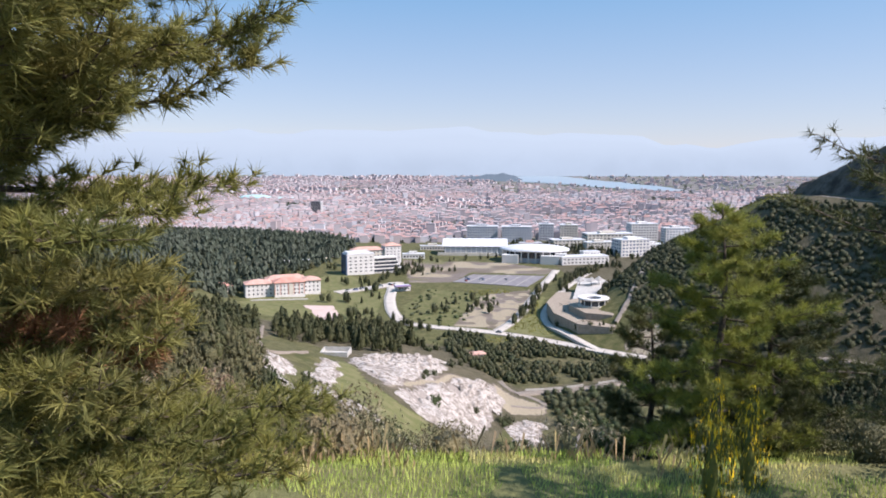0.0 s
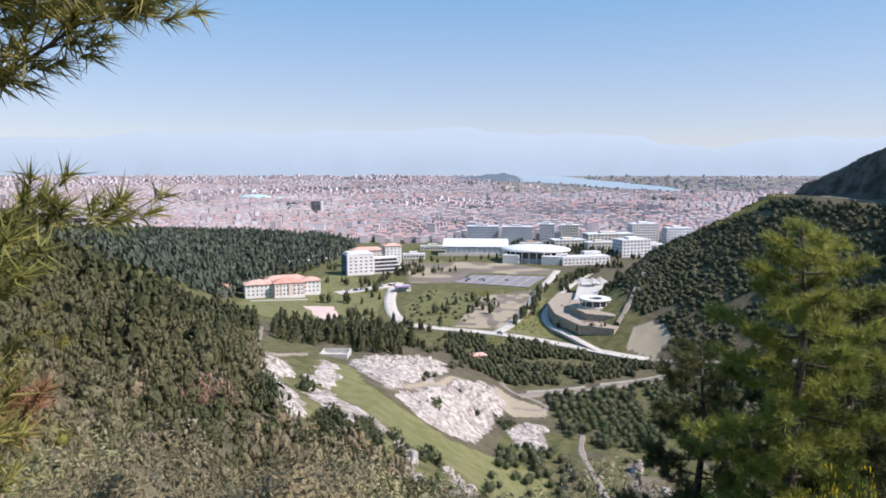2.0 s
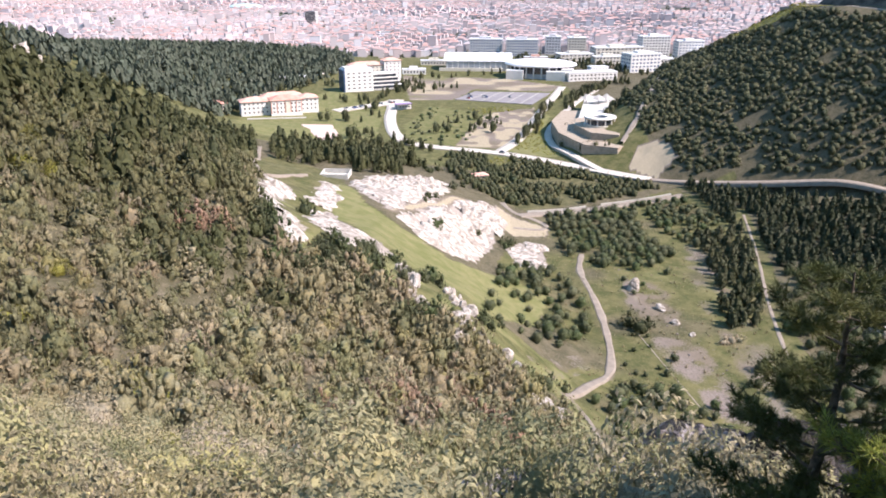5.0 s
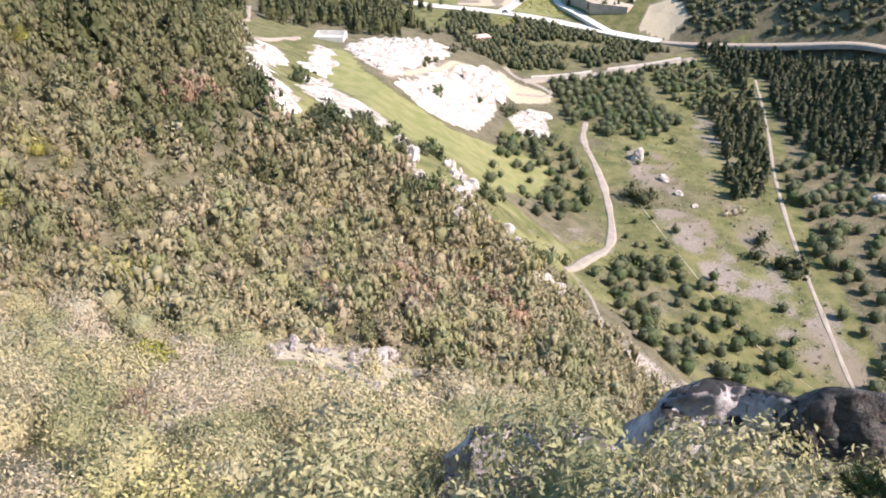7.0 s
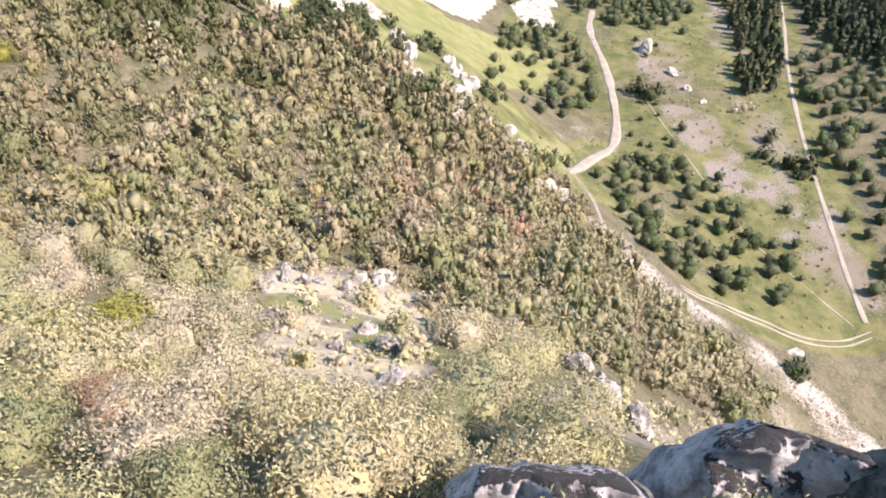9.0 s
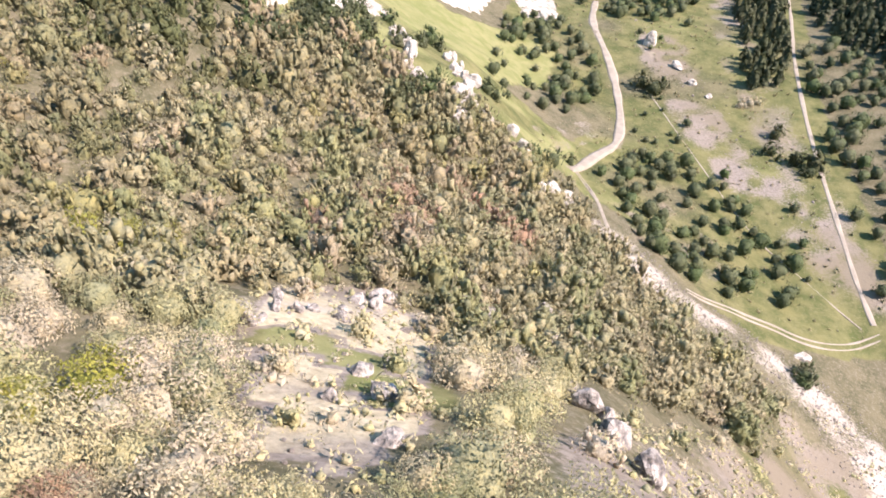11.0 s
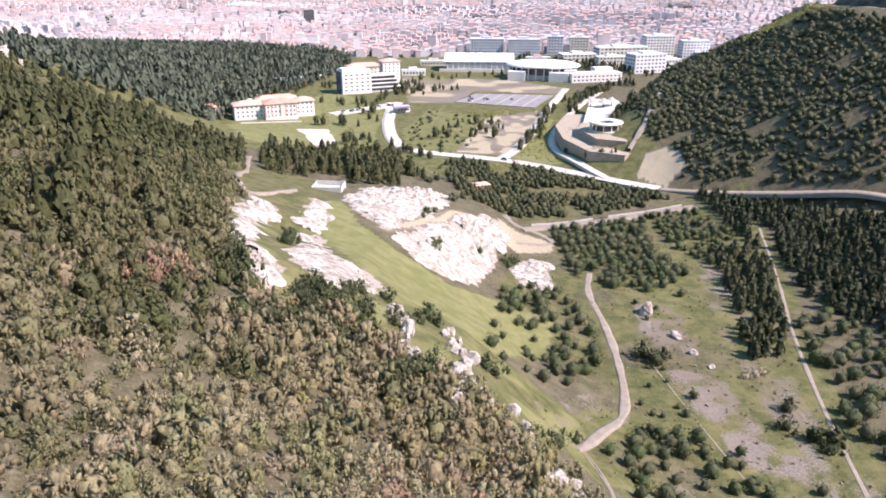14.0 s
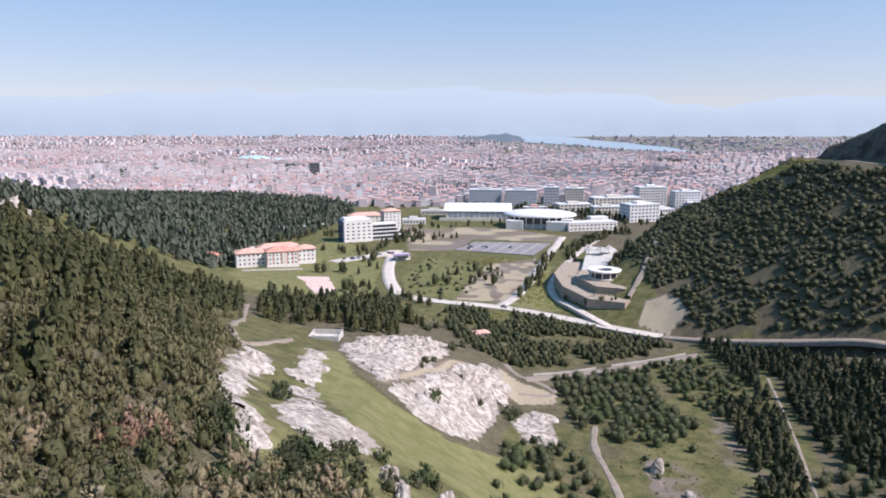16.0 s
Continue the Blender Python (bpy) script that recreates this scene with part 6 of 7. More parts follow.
def window(parent, x, y, z, w, h, face, mat=None):
    """A window in a wall: a recessed frame with its pane; face: degrees its outside is turned from -y."""
    mat = mat or GLASS
    key = (round(w, 2), round(h, 2), mat.name)
    if key not in WINDOW_MESHES:
        bm = bmesh.new()
        t = 0.12
        for a0, a1, b0, b1 in ((-w / 2, w / 2, h - t, h), (-w / 2, w / 2, 0, t), (-w / 2, -w / 2 + t, t, h - t), (w / 2 - t, w / 2, t, h - t)):
            o = box_bm(a0, a1, -0.12, 0.02, b0, b1)
            me = bpy.data.meshes.new("tmp")
            o.to_mesh(me)
            o.free()
            bm.from_mesh(me)
            bpy.data.meshes.remove(me)
        fm = bpy.data.meshes.new("window_frame")
        bm.to_mesh(fm)
        bm.free()
        fm.materials.append(WHITE_PAINT)
        pm = bpy.data.meshes.new("pane")
        o = box_bm(-w / 2 + t, w / 2 - t, -0.04, 0.0, t, h - t)
        o.to_mesh(pm)
        o.free()
        pm.materials.append(mat)
        WINDOW_MESHES[key] = (fm, pm)
    fm, pm = WINDOW_MESHES[key]
    a = new("window", fm)
    a.parent = parent
    a.matrix_basis = pose(x, y, z, 0, 0, face)
    b = new("pane", pm)
    b.parent = a
    return a


def window_rows(parent, x0, x1, y, z0, floors, count, w, h, storey, face=0, mat=None, swap=False):
    for f in range(floors):
        for k in range(count):
            u = x0 + (x1 - x0) * (k + 0.5) / count
            if swap:
                window(parent, y, u, z0 + f * storey, w, h, face, mat)
            else:
                window(parent, u, y, z0 + f * storey, w, h, face, mat)


def block(root, name, x0, x1, y0, y1, z1, wall, roof=None, rise=0.0, floors=3, count=6, w=1.4, h=1.6, base=1.1, storey=3.2, sides=True, glazing=None, bury=6):
    """A building's wing under root: walls, roof, windows."""
    part(name, box_bm(x0, x1, y0, y1, -bury, z1), wall, root)
    if rise:
        part("roof", hip_bm(x0, x1, y0, y1, z1 + 0.004, rise), roof, root)
    else:
        part("roof", box_bm(x0 - 0.25, x1 + 0.25, y0 - 0.25, y1 + 0.25, z1 + 0.004, z1 + 0.7), roof or CONCRETE, root)
    window_rows(root, x0 + 0.8, x1 - 0.8, y0 - 0.004, base, floors, count, w, h, storey, 0, glazing)
    if sides:
        n = max(1, int((y1 - y0) / 4.5))
        window_rows(root, y0 + 0.8, y1 - 0.8, x0 - 0.004, base, floors, n, w, h, storey, -90, glazing, True)
        window_rows(root, y0 + 0.8, y1 - 0.8, x1 + 0.004, base, floors, n, w, h, storey, 90, glazing, True)


def site(x, y):
    return float(land(x, y))


def school():
    x, y = -130, 572
    root = empty("school", pose(x, y, site(x, y) + 1.0, 0, 0, 21), "school with white walls and red hipped tile roofs", "school")
    block(root, "wall", -31, -9, -8, 6, 9.8, WHITE_PAINT, PINK_TILE, 3.2, 3, 6)
    block(root, "wall", -8.9, 15, -13, 2, 10.6, WHITE_PAINT, ROOF_TILE, 3.6, 3, 8)
    block(root, "wall", 15.1, 30, -4, 10, 9.8, WHITE_PAINT, PINK_TILE, 3.2, 3, 4)
    block(root, "wall", -12, 20, 10.5, 22, 9.8, WHITE_PAINT, PINK_TILE, 3.4, 3, 6, sides=False)
    part("stair_tower", box_bm(2.5, 5.5, -13.6, -12.9, -4, 9.4), CREAM_PAINT, root)
    for a in (-8.9, -4.6, 1.6, 6.0, 10.4, 14.4):
        part("pilaster", box_bm(a, a + 0.6, -13.25, -13.004, -3, 10.3), ROOF_TILE, root, "brick-red pilaster")
    part("plinth", box_bm(-9.2, 15.2, -13.9, -13.3, -5, 0.9), WHITE_PAINT, root)
    # grey slab over the white end wall puts its shade into the colour
    part("shaded_end_wall", box_bm(-31.4, -31.004, -7.8, 5.8, -4, 9.6), GREY_PAINT, root)
    store = empty("store_building", pose(-150, 727, site(-150, 727) + 0.4, 0, 0, 20), "long low white store beside the upper road", "building")
    block(store, "wall", -13, 13, -5, 5, 4.5, WHITE_PAINT, ROOF_METAL, 0, 1, 7, 2.0, 1.4, 1.2, 3, False)
    annex = empty("annex", pose(-178, 560, site(-178, 560) + 0.5, 0, 0, 21), "low annex with a red tile roof beside the school", "building")
    block(annex, "wall", -8, 8, -5, 5, 4.2, CREAM_PAINT, ROOF_TILE, 2.4, 1, 4)


school()


def office():
    x, y = -82, 690
    root = empty("office_building", pose(x, y, site(x, y) + 1.2, 0, 0, 25), "white office block with blue glass front and stepped floors", "office building")
    block(root, "wall", -14, 14, -8, 8, 19, WHITE_PAINT, ROOF_METAL, 0, 5, 5, 2.6, 1.4, 1.6, 3.4, False, GLASS)
    part("glass_front", box_bm(-15.2, -14.004, -8.4, 7.6, -2, 18.6), BLUE_GLASS, root, "dark blue curtain wall of glass")
    for k in range(6):
        part("mullion", box_bm(-15.4, -15.2, -8 + k * 2.9, -7.7 + k * 2.9, 0, 18.4), DARK_METAL, root)
    part("roof_hall", box_bm(-13, 10, -6, 6, 19.71, 21.5), ROOF_METAL, root)
    for k in range(4):
        z = 3.6 * k
        part("floor_slab", box_bm(14.004, 44 - k * 1.5, -5, 7, z + 2.4, z + 3.6), WHITE_PAINT, root)
        part("window_band", box_bm(14.004, 43.4 - k * 1.5, -4.4, 6.4, z, z + 2.396), GLASS, root)
    part("footing", box_bm(14.004, 43, -4.6, 6.6, -6, -0.004), CONCRETE, root)
    wing = empty("apartment_block", pose(-70, 745, site(-70, 745) + 1, 0, 0, 20), "older apartment block with a pinkish tile roof", "apartment block")
    block(wing, "wall", -26, 8, -7, 7, 17, CREAM_PAINT, PINK_TILE, 3.5, 5, 8, storey=3.2)
    block(wing, "wall", 8.1, 26, -9, 5, 21, WHITE_PAINT, PINK_TILE, 3.0, 6, 4, storey=3.3)


office()


def vault_bm(x0, x1, y0, y1, z0, rise, n=14, ribs=9):
    """A shallow vaulted roof sheet, ribbed across."""
    bm = bmesh.new()
    rows = []
    for r in range(ribs * 2 + 1):
        x = x0 + (x1 - x0) * r / (ribs * 2)
        lift = 0.35 if r % 2 else 0
        rows.append([bm.verts.new((x, y0 + (y1 - y0) * k / n, z0 + lift + rise * math.sin(math.pi * k / n))) for k in range(n + 1)])
    for a, b in zip(rows, rows[1:]):
        for k in range(n):
            bm.faces.new((a[k], b[k], b[k + 1], a[k + 1]))
    under = [bm.verts.new((v.co.x, v.co.y, z0 - 0.6)) for v in rows[0]]
    bm.faces.new(under[::-1] + rows[0])
    far = [bm.verts.new((v.co.x, v.co.y, z0 - 0.6)) for v in rows[-1]]
    bm.faces.new(far + rows[-1][::-1])
    return bm


def dome_bm(rx, ry, z0, rise, seg=40, rings=6, lip=1.2):
    bm = bmesh.new()
    prev = None
    levels = [(1.0, -lip), (1.03, 0)] + [(1.03 * math.cos(math.pi / 2 * k / rings), rise * math.sin(math.pi / 2 * k / rings)) for k in range(1, rings)]
    for r, h in levels:
        ring = [bm.verts.new((rx * r * math.cos(2 * math.pi * k / seg), ry * r * math.sin(2 * math.pi * k / seg), z0 + h)) for k in range(seg)]
        if prev:
            for k in range(seg):
                bm.faces.new((prev[k], prev[(k + 1) % seg], ring[(k + 1) % seg], ring[k]))
        prev = ring
    bm.faces.new(prev)
    return bm


def drum_bm(rx, ry, z0, z1, seg=40):
    bm = bmesh.new()
    a = [bm.verts.new((rx * math.cos(2 * math.pi * k / seg), ry * math.sin(2 * math.pi * k / seg), z0)) for k in range(seg)]
    b = [bm.verts.new((v.co.x, v.co.y, z1)) for v in a]
    for k in range(seg):
        bm.faces.new((a[k], a[(k + 1) % seg], b[(k + 1) % seg], b[k]))
    bm.faces.new(b)
    return bm


def sports_halls():
    x, y = 42, 870
    root = empty("sports_hall", pose(x, y, site(x, y) + 0.5, 0, 0, -4), "large sports hall under a white ribbed vault", "sports hall")
    part("wall", box_bm(-36, 38, -22, 22, -4, 10), GREY_PAINT, root)
    part("roof", vault_bm(-39, 41, -24, 24, 10.6, 7.5), ROOF_METAL, root, "white ribbed metal vault")
    for k in range(12):
        part("pier", box_bm(-35.5 + k * 6.3, -34.3 + k * 6.3, -23, -22.004, -3, 9.9), WHITE_PAINT, root)
    part("base", box_bm(-44, 30, -26, -23.2, -4, 3.0), CREAM_PAINT, root)
    x, y = 108, 800
    root = empty("arena", pose(x, y, site(x, y) + 0.5, 0, 0, -14), "oval arena under a smooth white roof", "arena")
    part("wall", drum_bm(34, 24, -4, 12), GREY_PAINT, root)
    part("glass_band", drum_bm(34.4, 24.4, 5, 11.8), GLASS, root)
    part("roof", dome_bm(39, 28, 13.2, 5.2), ROOF_METAL, root, "smooth white shallow dome")
    for k in range(14):
        a = math.pi * (1.02 + 0.96 * k / 13)
        cx, cy = 36 * math.cos(a), 26 * math.sin(a)
        part("column", box_bm(cx - 0.7, cx + 0.7, cy - 0.7, cy + 0.7, -4, 13), WHITE_PAINT, root)
    for cx, cy, w, h in ((-24, -26, 9, 9), (20, -27, 10, 9), (31, -20, 6, 11)):
        part("entrance_block", box_bm(cx - w, cx + w, cy - 5, cy + 5, -4, h), WHITE_PAINT, root)
    x, y = 158, 775
    root = empty("annex_hall", pose(x, y, site(x, y) + 0.5, 0, 0, 14), "long low white annex with a glazed front", "building")
    block(root, "wall", -28, 28, -9, 9, 8, WHITE_PAINT, ROOF_METAL, 0, 2, 12, 2.6, 1.6, 1.2, 3.6, False)
    block(root, "wall", 6, 26, 9.1, 20, 11, WHITE_PAINT, ROOF_METAL, 0, 3, 5, 2.4, 1.6, 1.2, 3.4, False)


sports_halls()


def campus_blocks():
    spec = (
        # x, y, turn, width, depth, height, wall, floors, windows, words
        (62, 1040, -4, 46, 20, 22, GREY_PAINT, 6, 12, "grey-blue ribbed block with a flat white roof"),
        (112, 1030, -4, 44, 20, 22, GREY_PAINT, 6, 12, "grey-blue ribbed block with a flat white roof"),
        (160, 1060, -6, 22, 18, 24, GREY_PAINT, 6, 5, "grey apartment tower with a pale roof"),
        (196, 1070, -6, 26, 20, 22, CREAM_PAINT, 6, 6, "cream apartment block with a pale roof"),
        (170, 940, 10, 44, 22, 11, CREAM_PAINT, 3, 8, "low cream hall with a wide white roof"),
        (232, 970, 8, 66, 24, 17, CREAM_PAINT, 4, 12, "long cream building with a stepped white roof"),
        (205, 905, 8, 36, 16, 11, CREAM_PAINT, 3, 8, "cream lower wing with a pale roof"),
        (300, 1040, 4, 40, 24, 26, WHITE_PAINT, 7, 9, "white office slab with dark window rows"),
        (340, 1010, 4, 36, 20, 22, WHITE_PAINT, 6, 8, "white office slab with blue windows"),
        (232, 850, 18, 40, 22, 20, WHITE_PAINT, 5, 8, "white framed office block with blue glass"),
        (272, 900, 10, 30, 18, 9, WHITE_PAINT, 2, 7, "low white hall with a pale roof"),
        (380, 980, -20, 90, 20, 8, GREY_PAINT, 2, 18, "long low grey depot with a curved roof"),
        (120, 935, 0, 30, 10, 7, PINK_TILE, 2, 8, "low reddish brick building behind the sports hall"),
        (-10, 905, 3, 34, 10, 5, CREAM_PAINT, 1, 9, "low cream stand beside the sports hall"),
        (-32, 815, 6, 26, 10, 5, WHITE_PAINT, 1, 7, "low white pavilion by the road"),
    )
    for x, y, turn, w, d, h, wall, floors, count, words in spec:
        root = empty("campus_block", pose(x, y, site(x, y) + 0.3, 0, 0, turn), words, "building")
        glazing = BLUE_GLASS if "blue" in words else GLASS
        block(root, "wall", -w / 2, w / 2, -d / 2, d / 2, h, wall, ROOF_METAL, 0, floors, count, w / count * 0.6, h / floors * 0.5, 1.2, h / floors, d > 15, glazing)
        part("roof_house", box_bm(-w * 0.2, w * 0.15, -d * 0.25, d * 0.25, h + 0.71, h + 3.2), wall, root)
    x, y = -290, 1640
    tower = empty("tower_block", pose(x, y, site(x, y), 0, 0, 12), "dark high-rise tower with one pale side", "tower block")
    block(tower, "wall", -14, 8, -12, 12, 31, DARK_METAL, DARK_METAL, 0, 8, 6, 2.4, 2.0, 2, 3.6, False)
    part("pale_side", box_bm(8.26, 14, -12, 12, -4, 31), WHITE_PAINT, tower)
    x, y = -630, 2380
    stadium = empty("stadium", pose(x, y, site(x, y), 0, 0, 0), "wide stadium with a teal roof", "stadium")
    part("wall", drum_bm(50, 45, -3, 9), WHITE_PAINT, stadium)
    part("roof", dome_bm(53, 48, 9.5, 10), TEAL_METAL, stadium, "teal sheet roof")
    part("side_roof", vault_bm(60, 130, -30, 30, 6, 6), TEAL_METAL, stadium)


campus_blocks()

# ---- terrace with the round restaurant, courts, car park and small works ----
def prism(name, poly, z0, z1, mat, parent=None, label=""):
    n = len(poly) // 2
    p = [(poly[2 * k], poly[2 * k + 1]) for k in range(n)]
    v = [(x, y, z0) for x, y in p] + [(x, y, z1) for x, y in p]
    f = [tuple(range(n, 2 * n)), tuple(range(n - 1, -1, -1))] + [(k, (k + 1) % n, n + (k + 1) % n, n + k) for k in range(n)]
    return mesh_object(name, v, f, mat, parent, label)


def terrace():
    root = empty("terrace", Matrix(), "terraced platform with tan stone retaining walls", "terrace")
    prism("retaining_wall", (78, 508, 77, 468, 87, 434, 106, 424, 116, 436, 122, 470, 128, 520, 112, 548, 92, 548), -114, -98.5, TAN_WALL, root, "tan stone retaining wall")
    prism("upper_wall", (88, 474, 94, 447, 110, 440, 117, 452, 122, 490, 104, 500, 92, 494), -99, -94, TAN_WALL, root)
    prism("paving", (96, 502, 124, 494, 136, 540, 140, 590, 120, 600), -106, -95.2, CONCRETE, root, "pale concrete forecourt")
    for k in range(10):
        x, y = 92 + k * 2.1, 443.5 - k * 0.55
        part("planter", box_bm(x - 0.5, x + 0.5, y - 0.4, y + 0.4, -98.496, -97.7), TAN_WALL, root)
    ring = empty("restaurant", pose(104, 470, -94 + 0.004, 0, 0, 10), "round restaurant with a white ring roof", "restaurant")
    bm = bmesh.new()
    seg = 36
    prof = ((5.2, 5.0), (5.2, 5.9), (10.4, 6.2), (10.8, 5.6), (10.2, 4.9))
    rows = [[bm.verts.new((r * math.cos(2 * math.pi * k / seg), r * math.sin(2 * math.pi * k / seg), z)) for k in range(seg)] for r, z in prof]
    for a, b in zip(rows, rows[1:] + rows[:1]):
        for k in range(seg):
            bm.faces.new((a[k], b[k], b[(k + 1) % seg], a[(k + 1) % seg]))
    part("roof", bm, WHITE_PAINT, ring, "white ring-shaped roof")
    part("glass_wall", drum_bm(8.2, 8.2, 0, 4.9, 30), GLASS, ring)
    part("parapet", drum_bm(10.4, 10.4, 0, 1.1, 30), CREAM_PAINT, ring)
    for k in range(12):
        a = 2 * math.pi * k / 12
        part("column", box_bm(9.6 * math.cos(a) - 0.25, 9.6 * math.cos(a) + 0.25, 9.6 * math.sin(a) - 0.25, 9.6 * math.sin(a) + 0.25, 1.0, 5.0), WHITE_PAINT, ring)
    tent = empty("canopy", pose(122, 560, -95.2, 0, 0, 20), "white tensile canopy over the forecourt", "canopy")
    for dx, dy, s in ((0, 0, 6), (9, 3, 5), (-8, 5, 5)):
        bm = bmesh.new()
        top = bm.verts.new((dx, dy, 7))
        ring_v = [bm.verts.new((dx + s * math.cos(k * math.pi / 3), dy + s * math.sin(k * math.pi / 3), 3.2 + 0.7 * (k % 2))) for k in range(6)]
        for k in range(6):
            bm.faces.new((top, ring_v[k], ring_v[(k + 1) % 6]))
        bmesh.ops.solidify(bm, geom=bm.faces[:], thickness=0.1)
        part("sail", bm, WHITE_PAINT, tent)
        part("mast", box_bm(dx - 0.15, dx + 0.15, dy - 0.15, dy + 0.15, 0, 7), DARK_METAL, tent)


terrace()


def ground_slab(name, poly, mat, label, category, up=0.35, drop=4):
    n = len(poly) // 2
    z = max(float(land(poly[2 * k], poly[2 * k + 1])) for k in range(n)) + up
    ob = prism(name, poly, z - drop, z, mat)
    return tagged(ob, label, category, kind="structure"), z


def draped(name, poly, mat, label, category, up=0.25, n=10):
    """A paved four-cornered patch that follows the ground, with a thickness."""
    a, b, c, d = (np.array(poly[2 * k:2 * k + 2], float) for k in range(4))
    u, w = np.meshgrid(np.linspace(0, 1, n), np.linspace(0, 1, n))
    q = [(1 - u) * (1 - w) * a[k] + u * (1 - w) * b[k] + u * w * c[k] + (1 - u) * w * d[k] for k in (0, 1)]
    z = land(q[0], q[1])
    plane = np.linalg.lstsq(np.stack([u.ravel(), w.ravel(), np.ones(n * n)], -1), z.ravel(), rcond=None)[0]
    top = np.maximum(plane[0] * u + plane[1] * w + plane[2], z - 0.3) + up
    v = np.concatenate([np.stack([q[0], q[1], top], -1).reshape(-1, 3), np.stack([q[0], q[1], top - 2.5], -1).reshape(-1, 3)])
    i = np.arange(n * n).reshape(n, n)
    f = [tuple(t) for t in np.stack([i[:-1, :-1], i[:-1, 1:], i[1:, 1:], i[1:, :-1]], -1).reshape(-1, 4).tolist()]
    rim = list(i[0, :]) + list(i[1:, -1]) + list(i[-1, -2::-1]) + list(i[-2:0:-1, 0])
    f += [(int(rim[k]), int(rim[(k + 1) % len(rim)]), int(rim[(k + 1) % len(rim)]) + n * n, int(rim[k]) + n * n) for k in range(len(rim))]
    return tagged(mesh_object(name, v, f, mat), label, category, kind="structure")


LOT = (11, 643, 31, 688, 102, 678, 77, 616)
_, LOT_Z = ground_slab("pavement", LOT, DARK_ASPHALT, "dark asphalt car park with pale strips", "car park")
for k in range(1, 6):
    u = k / 6 + 0.02
    ax, ay = 31 + 71 * u, 688 - 10 * u
    bx, by = 11 + 66 * u, 643 - 27 * u
    tagged(prism("trim", (ax - 0.45, ay, ax + 0.45, ay, bx + 0.45, by, bx - 0.45, by), LOT_Z - 0.2, LOT_Z + 0.12, KERB), "pale kerbed strip between parking rows", "strip", kind="structure")
draped("court", (-104, 521, -82, 527, -69, 478, -78, 459), PINK_COURT, "pinkish paved sports court", "court")
draped("lawn_edge", (-150, 545, -107, 556, -106, 552, -149, 541), KERB, "pale path along the school's lawn", "path")
_, STREET_Z = ground_slab("pavement", (-92, 590, -40, 640, -34, 636, -44, 616, -84, 580), ASPHALT, "pale asphalt yard with parked cars by the school", "yard", 0.3)


def car(x, y, z, turn, paint, words):
    root = empty("car", pose(x, y, z, 0, 0, turn), words, "car", "parked cars")
    bm = box_bm(-0.88, 0.88, -2.1, 2.1, 0.28, 0.85, 0.08)
    part("body", bm, paint, root)
    bm = bmesh.new()
    lo = [bm.verts.new(p) for p in ((-0.8, -1.2, 0.84), (0.8, -1.2, 0.84), (0.8, 1.6, 0.84), (-0.8, 1.6, 0.84))]
    hi = [bm.verts.new(p) for p in ((-0.65, -0.6, 1.42), (0.65, -0.6, 1.42), (0.65, 1.2, 1.42), (-0.65, 1.2, 1.42))]
    bm.faces.new(hi)
    for i in range(4):
        bm.faces.new((lo[i], lo[(i + 1) % 4], hi[(i + 1) % 4], hi[i]))
    part("cabin", bm, GLASS, root)
    for sx in (-0.86, 0.86):
        for sy in (-1.35, 1.35):
            bm = bmesh.new()
            bmesh.ops.create_cone(bm, cap_ends=True, segments=12, radius1=0.32, radius2=0.32, depth=0.22, matrix=pose(sx, sy, 0.32, 0, 90, 0))
            part("tyre", bm, RUBBER, root)


PAINTS = tuple(zip(CAR_PAINT, ("white parked car", "grey parked car", "red parked car", "blue parked car")))
for k in range(14):
    paint, words = PAINTS[(k * 7) % 4 if k % 3 else 0]
    u = rng.uniform(0.05, 0.95)
    car(-84 + 44 * u + rng.uniform(-2, 2), 586 + 38 * u + rng.uniform(-1, 4), STREET_Z + 0.004, 40 + rng.normal(0, 4), paint, words + " on the school yard asphalt")
for k in range(8):
    paint, words = PAINTS[(k * 5) % 4]
    car(22 + rng.uniform(0, 40), 648 + rng.uniform(-6, 18), LOT_Z + 0.004, 20 + rng.normal(0, 3), paint, words + " in the large car park")
car(38, 446, float(land(38, 446)) + 0.62, 60, CAR_PAINT[1], "grey car at the road junction")


def gatehouse():
    x, y = -33, 600
    root = empty("gatehouse", pose(x, y, site(x, y) + 0.3, 0, 0, 20), "small gatehouse with a purple canopy beside the road", "gatehouse")
    block(root, "wall", -6, 6, -4, 4, 3.6, WHITE_PAINT, ROOF_METAL, 0, 1, 4, 1.6, 1.4, 1.1, 3, True)
    part("canopy", box_bm(-9, 5, -9, -3, 4.4, 5.0), PURPLE, root, "purple canopy sheet")
    for px_, py_ in ((-8.5, -8.5), (4.5, -8.5), (-8.5, -4.3)):
        part("post", box_bm(px_ - 0.12, px_ + 0.12, py_ - 0.12, py_ + 0.12, -2, 4.4), DARK_METAL, root)


gatehouse()


def tank():
    """The open concrete tank on the spur."""
    x, y = -47, 306
    z = site(x, y) - 0.3
    root = empty("water_tank", pose(x, y, z, 0, 0, -3), "open grey concrete tank on the grassy spur", "tank")
    for a in ((-6.2, 6.2, -5, -4.6), (-6.2, 6.2, 4.6, 5), (-6.2, -5.8, -4.596, 4.596), (5.8, 6.2, -4.596, 4.596)):
        part("wall", box_bm(*a, -2, 2.4), CONCRETE, root)
    part("floor_slab", box_bm(-5.796, 5.796, -4.596, 4.596, -2, 0.5), CONCRETE, root)


tank()


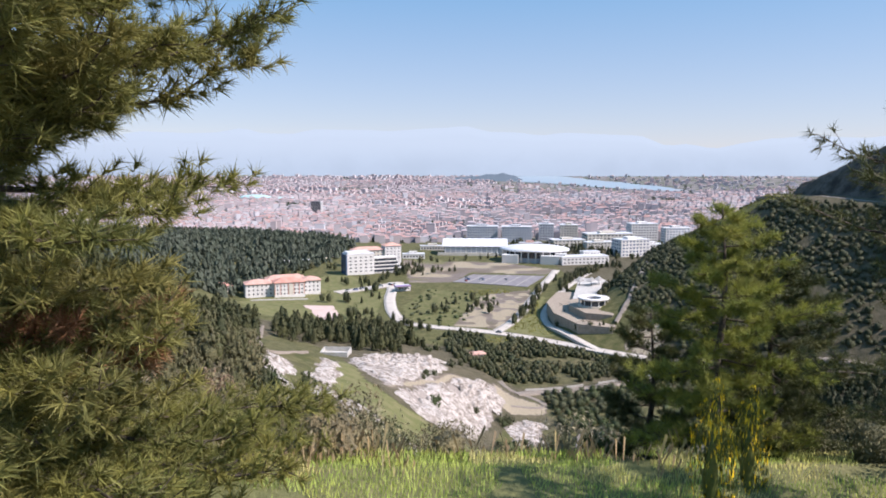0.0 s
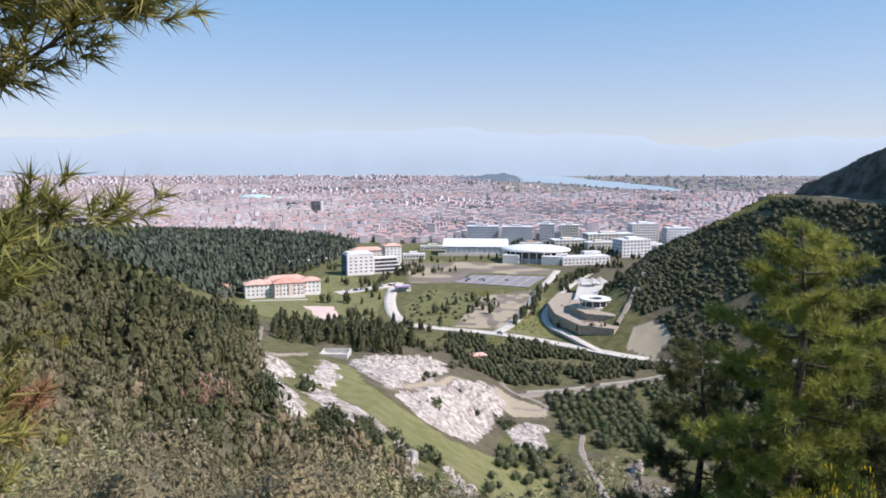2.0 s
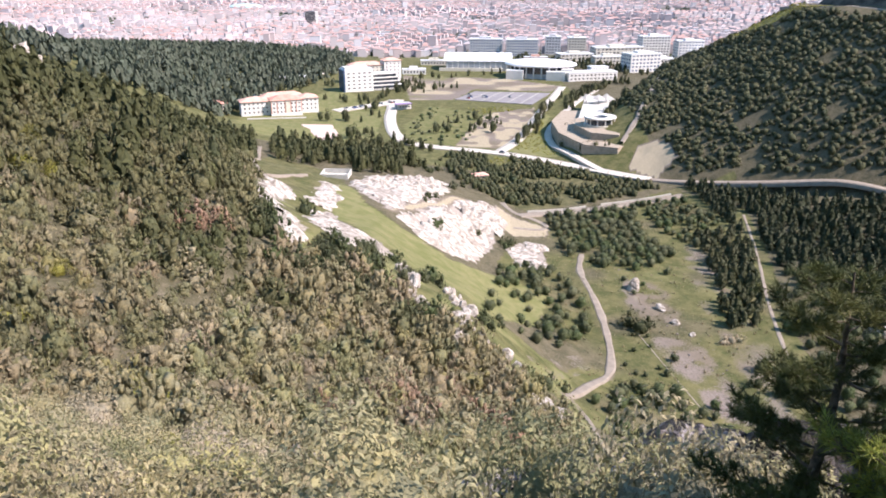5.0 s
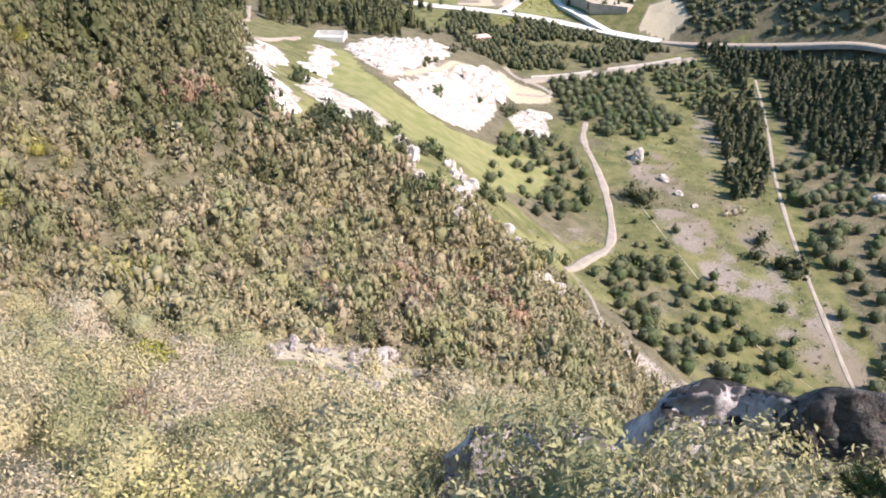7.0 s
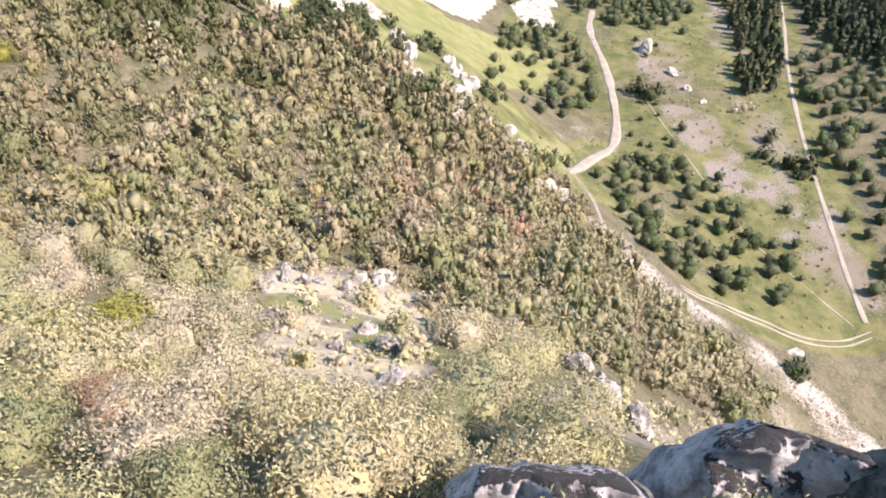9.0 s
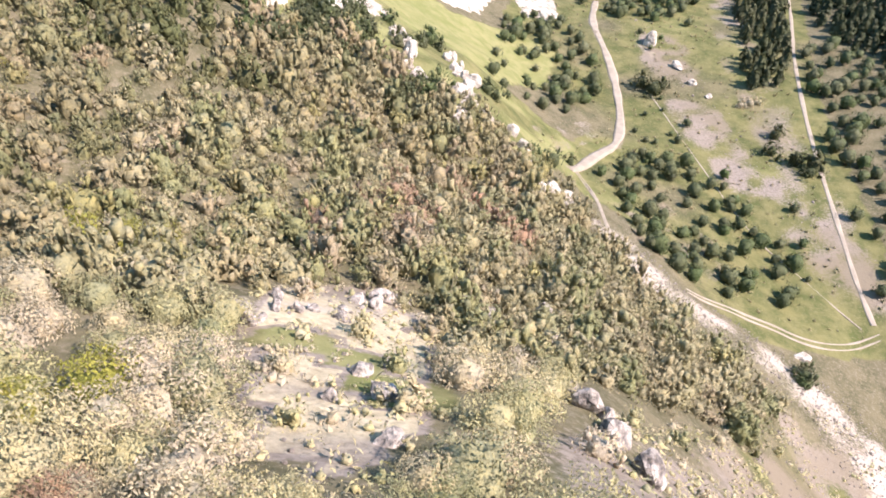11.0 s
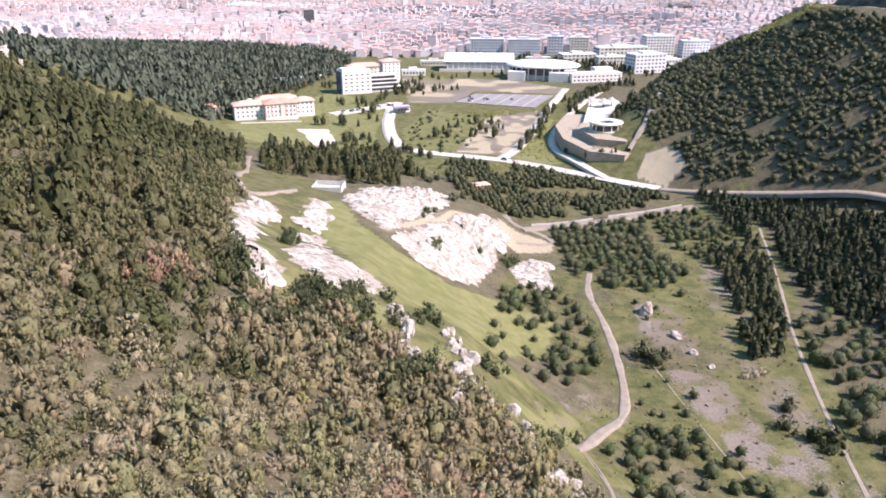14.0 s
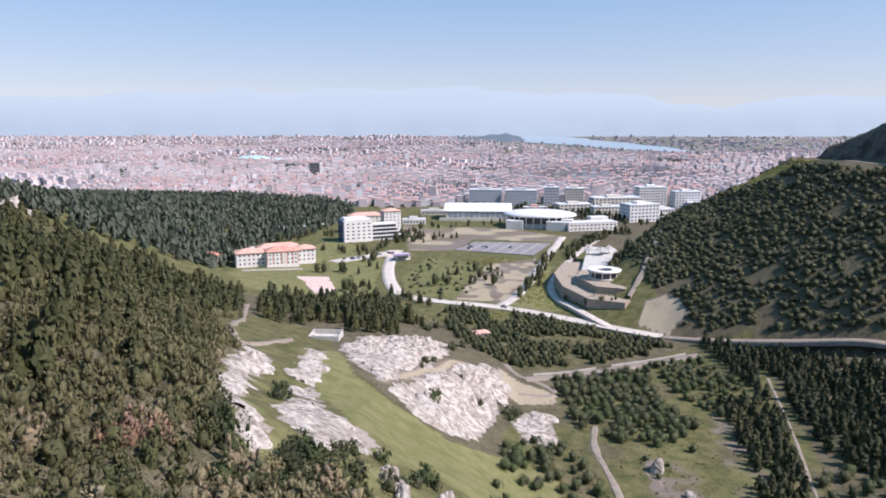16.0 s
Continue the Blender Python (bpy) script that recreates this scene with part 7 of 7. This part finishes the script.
def hut():
    x, y = 20, 376
    root = empty("hut", pose(x, y, site(x, y), 0, 0, 20), "small hut with a faded red roof above the quarry", "hut")
    block(root, "wall", -3.5, 3.5, -2.5, 2.5, 2.8, CREAM_PAINT, PINK_TILE, 1.4, 1, 2, 1.0, 1.0, 1.0, 3, False)


hut()


def parapet():
    """Low parapet walls along the far side of the gravel road."""
    n = len(LOW_LINE)
    t = np.gradient(LOW_LINE, axis=0)
    t /= np.hypot(*t.T)[:, None]
    for a, b in ((2, int(n * 0.45)), (int(n * 0.5), n - 2)):
        p = LOW_LINE[a:b] + np.stack([-t[a:b, 1], t[a:b, 0]], -1) * 2.7
        v, f = [], []
        for k in range(len(p)):
            nx_, ny_ = -t[a + k, 1] * 0.2, t[a + k, 0] * 0.2
            z = LOW_Z[a + k]
            v += [(p[k, 0] - nx_, p[k, 1] - ny_, z - 2), (p[k, 0] - nx_, p[k, 1] - ny_, z + 1.0), (p[k, 0] + nx_, p[k, 1] + ny_, z + 1.0), (p[k, 0] + nx_, p[k, 1] + ny_, z - 2)]
            if k:
                q = 4 * k
                f += [(q - 4 + i, q - 3 + i, q + 1 + i, q + i) for i in range(3)]
        f += [(0, 1, 2, 3), (len(v) - 4, len(v) - 3, len(v) - 2, len(v) - 1)]
        tagged(mesh_object("parapet", v, f, KERB), "low pale parapet beside the gravel road", "parapet", kind="structure")


parapet()
ribbon("path", (158, 525, 150, 508, 140, 489, 129, 464, 119, 446, 110, 432), 3.0, DIRT, 0.3, "pale stony path climbing the hill's edge", "path", wobble=0.4)
ribbon("road", (240, 530, 250, 508, 254, 488, 258, 455, 265, 420, 278, 380), 5.0, DIRT, 0.3, "pale dirt road on the shelf across the hill's top")


def crag():
    """The dark rocky hill above the shelf road."""
    along, across = np.meshgrid(np.linspace(-8, 190, 110), np.linspace(0, 90, 46))
    ux, uy = 0.177, -0.984
    x = 258 + ux * along - uy * across * 0.95 + 2 * value_noise(along, across, 7, 3)
    y = 519 + uy * along + ux * across * 0.95 + 2 * value_noise(along, across, 6, 4)
    crest = np.interp(along, (-8, 0, 12, 30, 62, 120, 190), (0, 11, 16, 25, 41, 66, 84))
    up = smoothstep(0, 1, across / (8 + crest * 0.55)) ** 0.8
    z = -23 + crest * up + up * (1.5 * value_noise(x, y, 9, 5) + 1.0 * value_noise(x, y, 3.5, 6) + 0.5 * value_noise(x, y, 1.6, 7)) - 0.5 * np.clip(across - 60, 0, 40)
    n, m = x.shape
    i = np.arange(n * m).reshape(n, m)
    f = np.stack([i[:-1, :-1], i[:-1, 1:], i[1:, 1:], i[1:, :-1]], -1).reshape(-1, 4)
    tagged(mesh_object("cliff", np.stack([x, y, z], -1).reshape(-1, 3), f, DARK_ROCK), "dark rocky hill above the shelf road", "cliff", kind="structure")


crag()

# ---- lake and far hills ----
# Distance haze put into the hills as emission, paler towards the mountain crest.
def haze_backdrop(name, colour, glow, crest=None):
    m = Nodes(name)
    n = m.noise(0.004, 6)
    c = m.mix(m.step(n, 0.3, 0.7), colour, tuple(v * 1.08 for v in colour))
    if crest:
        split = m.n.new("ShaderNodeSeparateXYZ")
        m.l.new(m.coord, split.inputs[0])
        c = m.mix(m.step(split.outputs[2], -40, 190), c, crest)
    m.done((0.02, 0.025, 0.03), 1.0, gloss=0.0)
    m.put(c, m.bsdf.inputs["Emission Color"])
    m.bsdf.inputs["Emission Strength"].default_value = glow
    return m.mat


def ridge(name, x0, x1, y, foot, top, cell, seed, mat, depth=120, label="", low=1.0):
    """A far ridge, a solid bank with an uneven crest."""
    x = np.linspace(x0, x1, 240)
    ends = smoothstep(0, 0.18, (x - x0) / (x1 - x0)) * smoothstep(0, 0.18, (x1 - x) / (x1 - x0))
    h = (0.62 + 0.28 * value_noise(x, 0 * x, cell, seed) + 0.14 * value_noise(x, 0 * x, cell / 3, seed + 1) + 0.05 * value_noise(x, 0 * x, cell / 11, seed + 2)) * (top - foot) * ends * (low + (1 - low) * (x - x0) / (x1 - x0))
    rows = [np.stack([x, 0 * x + y - depth * (1 - k) ** 1.5, foot + h * k], -1) for k in (0, 0.3, 0.55, 0.8, 1)] + [np.stack([x, 0 * x + y + depth * 0.3, 0 * x + foot], -1)]
    v = np.concatenate(rows)
    i = np.arange(len(v)).reshape(len(rows), -1)
    f = np.stack([i[:-1, :-1], i[:-1, 1:], i[1:, 1:], i[1:, :-1]], -1).reshape(-1, 4)
    tagged(mesh_object(name, v, f, mat, smooth=True), label, "hill", kind="structure")


shore = resample(LAKE_SHORE + LAKE_SHORE[:2], 40)[:-1]
shore = shore + 22 * np.stack([value_noise(shore[:, 0], shore[:, 1], 90, 21), value_noise(shore[:, 0], shore[:, 1], 90, 22)], -1)
n = len(shore)
v = [(x, y, -112 + (y - 3000) * 0.0277 + 2) for x, y in shore] + [(x, y, -112 + (y - 3000) * 0.0277 - 4) for x, y in shore]
f = [tuple(range(n))] + [(k, (k + 1) % n, n + (k + 1) % n, n + k) for k in range(n)]
tagged(mesh_object("water", v, f, WATER), "pale blue lake beyond the town", "lake", kind="structure")
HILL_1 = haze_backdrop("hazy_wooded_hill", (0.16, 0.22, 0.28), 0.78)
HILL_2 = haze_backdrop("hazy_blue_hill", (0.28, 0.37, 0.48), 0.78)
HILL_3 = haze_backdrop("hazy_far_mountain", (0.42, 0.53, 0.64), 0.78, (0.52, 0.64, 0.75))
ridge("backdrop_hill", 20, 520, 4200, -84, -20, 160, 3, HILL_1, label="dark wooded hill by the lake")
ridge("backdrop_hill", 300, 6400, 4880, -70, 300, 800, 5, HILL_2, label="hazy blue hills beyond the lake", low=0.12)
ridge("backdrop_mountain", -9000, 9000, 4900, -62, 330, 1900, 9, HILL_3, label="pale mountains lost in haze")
